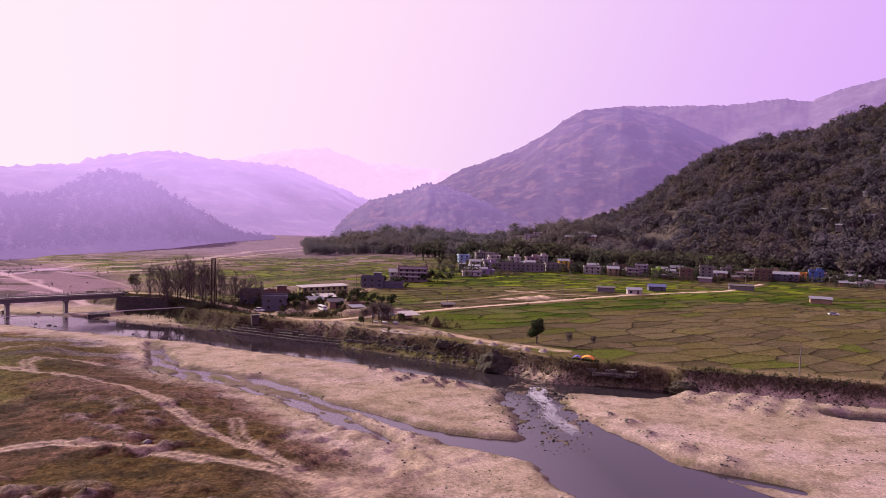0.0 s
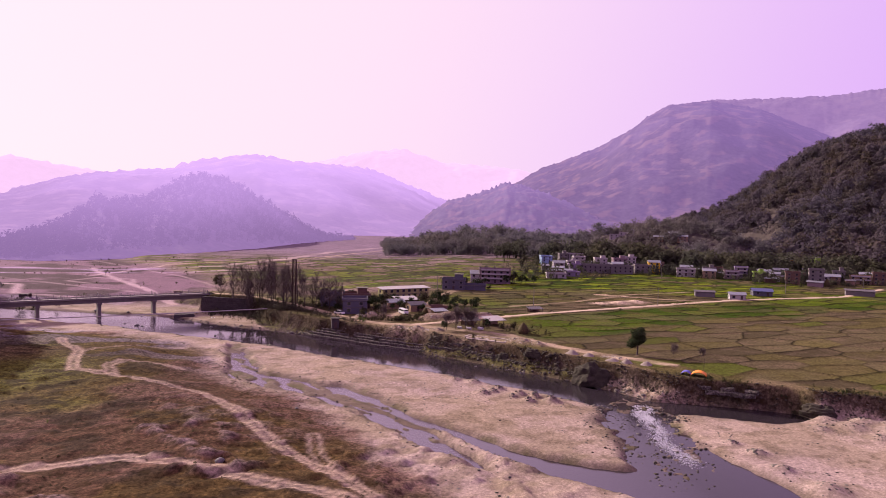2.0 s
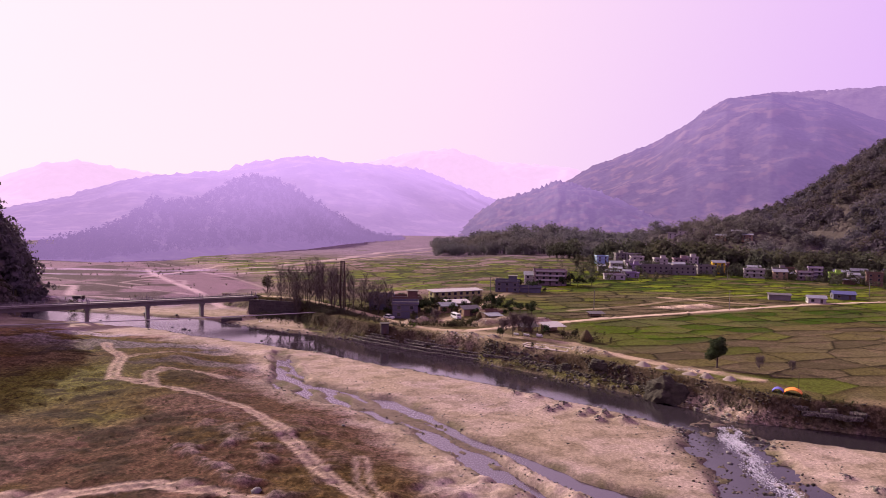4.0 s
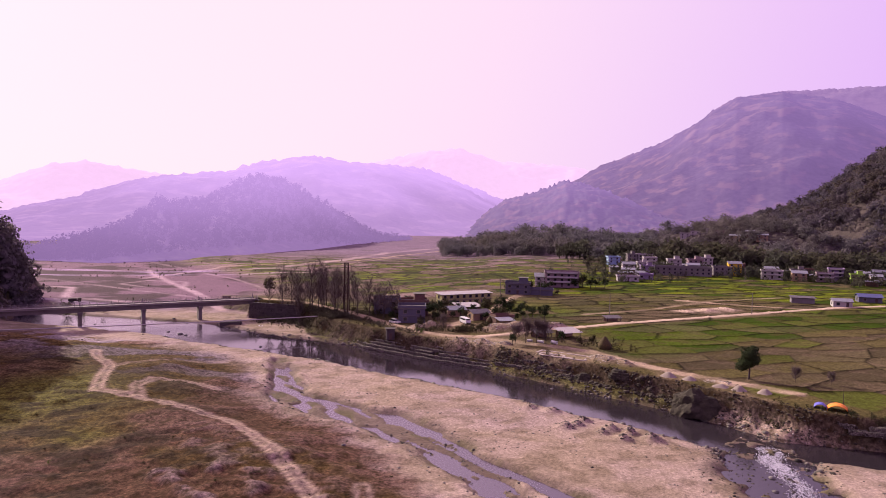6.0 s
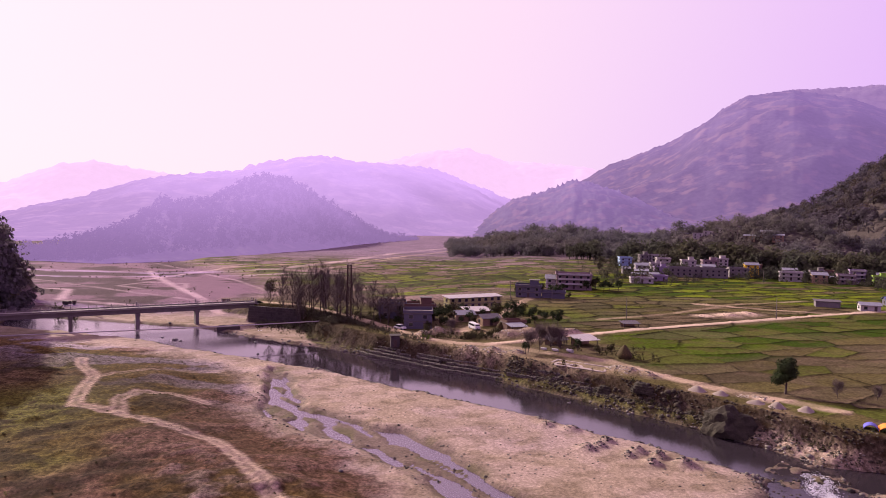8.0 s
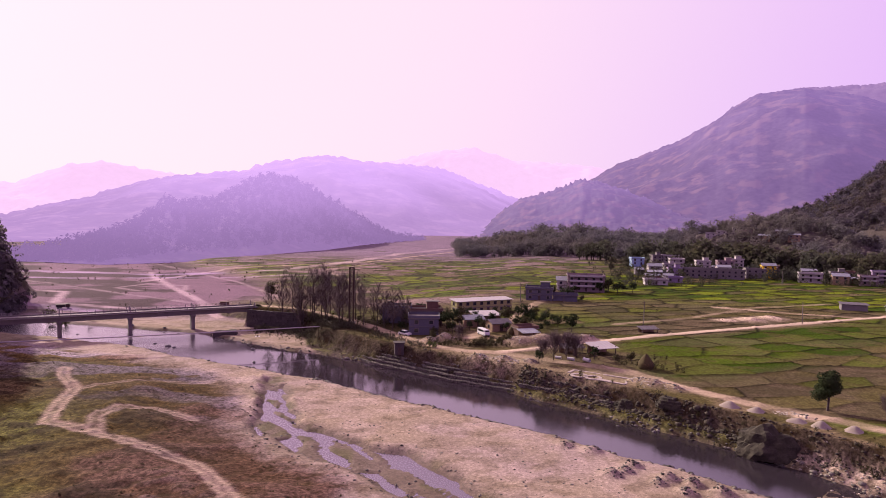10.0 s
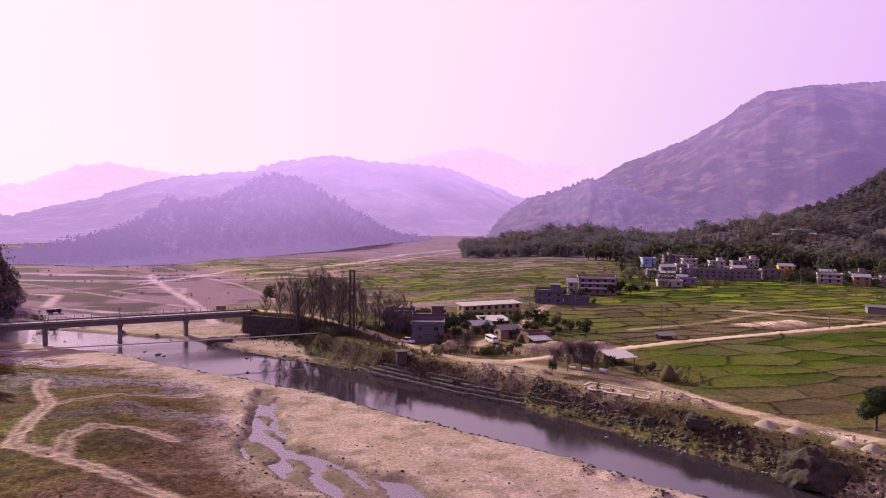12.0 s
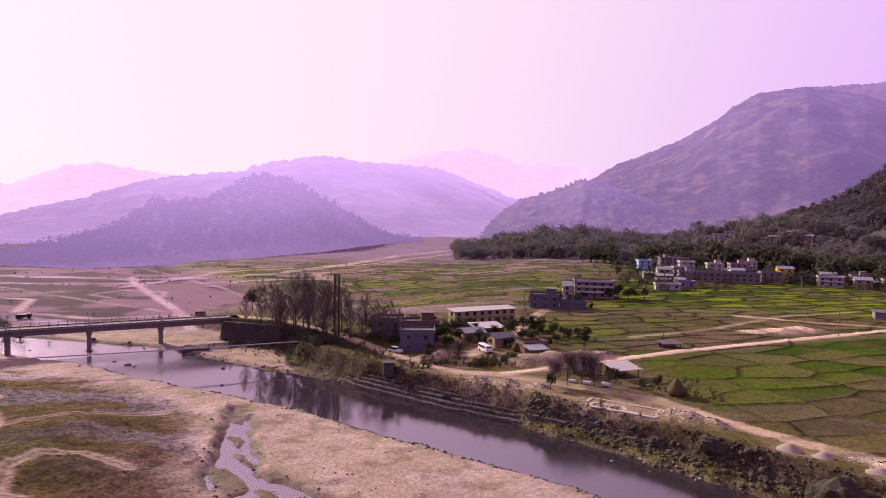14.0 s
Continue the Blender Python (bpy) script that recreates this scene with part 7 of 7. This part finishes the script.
def minibus(x, y, turn):
    root = thing("minibus", pose(x, y, gz(x, y), 0, 0, turn) @ Matrix.Diagonal((0.84, 0.84, 0.84, 1)), "white minibus parked on the yard track", "bus")
    bm = bmesh.new()
    prof = [(-3.2, 0.45), (3.0, 0.45), (3.25, 0.8), (3.15, 1.5), (2.75, 2.35), (-3.1, 2.45), (-3.25, 1.5)]
    L = [[bm.verts.new((px, s * 1.0 * (1 if pz < 1.6 else 0.9), pz)) for px, pz in prof] for s in (-1, 1)]
    bm.faces.new(L[0])
    bm.faces.new(L[1][::-1])
    for i in range(len(prof)):
        j = (i + 1) % len(prof)
        bm.faces.new((L[0][i], L[1][i], L[1][j], L[0][j]))
    bmesh.ops.recalc_face_normals(bm, faces=list(bm.faces))
    bmesh.ops.bevel(bm, geom=list(bm.edges), offset=0.06, segments=2, affect="EDGES")
    part("body", bm, M_WHITE, root)
    for i in range(5):
        for s in (-1, 1):
            box("side_window", root, M_GLASS, (-2.4 + i * 1.05, s * 0.96, 1.85), (0.9, 0.08, 0.62))
    box("windscreen", root, M_GLASS, (2.98, 0, 1.9), (0.12, 1.6, 0.7))
    box("bumper", root, M_RUBBER, (3.25, 0, 0.5), (0.16, 1.9, 0.25))
    for s in (-1, 1):
        box("headlight", root, M_WHITE, (3.24, s * 0.7, 0.85), (0.08, 0.3, 0.2))
        for xx in (-2.0, 2.1):
            wheel(root, xx, s * 0.92, 0.42)


def car(x, y, turn, label, paint):
    root = thing("car", pose(x, y, gz(x, y), 0, 0, turn), label, "car")
    bm = bmesh.new()
    add_box(bm, (0, 0, 0.62), (4.0, 1.65, 0.62))
    bmesh.ops.bevel(bm, geom=list(bm.edges), offset=0.12, segments=2, affect="EDGES")
    part("body", bm, paint, root)
    bm = bmesh.new()
    add_box(bm, (-0.25, 0, 1.17), (2.3, 1.5, 0.55), taper=0.78)
    cab = part("cabin", bm, M_GLASS, root)
    box("roof_panel", cab, paint, (-0.25, 0, 1.46), (1.75, 1.15, 0.06))
    for s in (-1, 1):
        for xx in (-1.25, 1.3):
            wheel(root, xx, s * 0.78, 0.31, 0.2)


def truck(x, y, turn):
    root = thing("truck", pose(x, y, gz(x, y), 0, 0, turn) @ Matrix.Diagonal((0.72, 0.72, 0.72, 1)), "dark tipper truck standing on the river gravel", "truck")
    box("chassis", root, M_STEEL, (0, 0, 0.85), (6.6, 1.0, 0.3))
    cab = box("cab", root, M_STEEL, (2.5, 0, 1.75), (1.7, 2.1, 1.7))
    box("windscreen", cab, M_GLASS, (0.84, 0, 0.3), (0.1, 1.8, 0.7))
    bed = box("tipper_body", root, M_CONC_DARK, (-1.1, 0, 1.65), (4.4, 2.3, 1.2))
    box("rim_rail", bed, M_STEEL, (0, 0, 0.63), (4.5, 2.4, 0.1))
    for s in (-1, 1):
        for xx in (-2.4, -1.2, 2.4):
            wheel(root, xx, s * 0.95, 0.52, 0.32)


minibus(1.0, 226.0, -68)
car(-21.5, 222.5, -40, "white car parked beside the bank road", M_WHITE)
truck(-163, 287, 20)
car(213, 216, -20, "pale car on a field track", M_WHITE)


def tents():
    root = thing("tarpaulin_tent", pose(66.5, 136.4, gz(66.5, 136.4), 0, 0, -30), "makeshift tent of orange and blue tarpaulin on the bank", "tent")
    for cx, w, l, h, m, lab in ((0.6, 3.2, 3.0, 1.1, M_ORANGE, "orange tarpaulin"), (-2.1, 2.0, 2.2, 0.9, M_PURPLE, "blue tarpaulin")):
        V, F, n = [], [], 12
        for j in range(7):
            yy = (j / 6 - 0.5) * l
            for k in range(n + 1):
                a = math.pi * k / n
                V.append((cx + math.cos(a) * w / 2 + 0.05 * math.sin(j * 2.1 + k), yy, math.sin(a) * h * (1 + 0.05 * math.sin(j * 1.7)) - 0.05))
        for j in range(6):
            F += [(j * (n + 1) + k, j * (n + 1) + k + 1, (j + 1) * (n + 1) + k + 1, (j + 1) * (n + 1) + k) for k in range(n)]
        ob = mesh_part("cover", V, F, m, root, lab, soft=True)
        mod = ob.modifiers.new("thickness", "SOLIDIFY")
        mod.thickness = 0.04
    box("tent_pole", root, M_BARK, (1.5, 1.6, 1.8), (0.09, 0.09, 3.8))
    return root


tents()


def pump_house(x, y):
    root = thing("pump_house", pose(x, y, gz(x, y), 0, 0, 10), "small dark concrete pump house on the bank", "hut")
    box("wall", root, M_CONC_DARK, (0, 0, 1.5), (2.4, 2.4, 3.2))
    box("roof_slab", root, M_CONC_DARK, (0, 0, 3.2), (3.0, 3.0, 0.22))
    box("door", root, M_STEEL, (0, -1.22, 1.0), (0.9, 0.08, 2.0))


pump_house(-21.5, 207.5)


def kiosk(x, y):
    root = thing("kiosk", pose(x, y, gz(x, y), 0, 0, 15), "small brick roadside kiosk beyond the bridge", "hut")
    box("wall", root, WALLS["brick"], (0, 0, 1.2), (3.2, 2.4, 2.6))
    box("roof_slab", root, WALLS["brick"], (0, 0, 2.58), (3.8, 3.0, 0.14))
    box("door", root, M_BARK, (0.5, -1.22, 0.95), (0.9, 0.08, 1.9))


kiosk(-98, 286)


def slab_ruin(x, y):
    root = thing("concrete_slab", pose(x, y, 0.3, 4, -3, 14), "broken dark concrete block stranded in the river", "concrete block")
    bm = bmesh.new()
    add_box(bm, (0, 0, 0.5), (7.4, 3.2, 2.2), taper=0.92)
    bmesh.ops.subdivide_edges(bm, edges=list(bm.edges), cuts=3, use_grid_fill=True)
    for v in bm.verts:
        v.co += Vector(noise.noise_vector(v.co * 0.7)) * 0.22
    part("block", bm, M_CONC_DARK, root)


slab_ruin(-81, 242.5)


def pole(x, y, h, label="bare grey utility pole in the fields"):
    root = thing("utility_pole", pose(x, y, gz(x, y)), label, "utility pole", "utility poles")
    bm = bmesh.new()
    bmesh.ops.create_cone(bm, cap_ends=True, segments=8, radius1=0.16, radius2=0.1, depth=h)
    part("shaft", bm, M_CONC, root).matrix_basis = pose(0, 0, h / 2 - 0.3)
    box("cross_arm", root, M_STEEL, (0, 0, h - 0.8), (1.3, 0.1, 0.1))


for px, py, ph in ((112, 116, 7.2), (18, 303, 8), (36, 305, 8), (54, 252, 8), (110, 262, 8), (205, 322, 8), (270, 350, 8), (330, 362, 8), (-52, 262, 7.5), (170, 400, 8)):
    pole(px, py, ph)


# bushes beyond the west end of the bridge
west_bush = broadleaf(61, 5.5, 5.5, 700, 0.25, M_LEAF2, "olive bush beside the far end of the bridge", m=pose(-149, 258, gz(-149, 258)), trunk_h=0.1, name="bush")
plant(west_bush, -141, 254, 0.7, 120)
plant(west_bush, -137, 262, 0.45, 200)
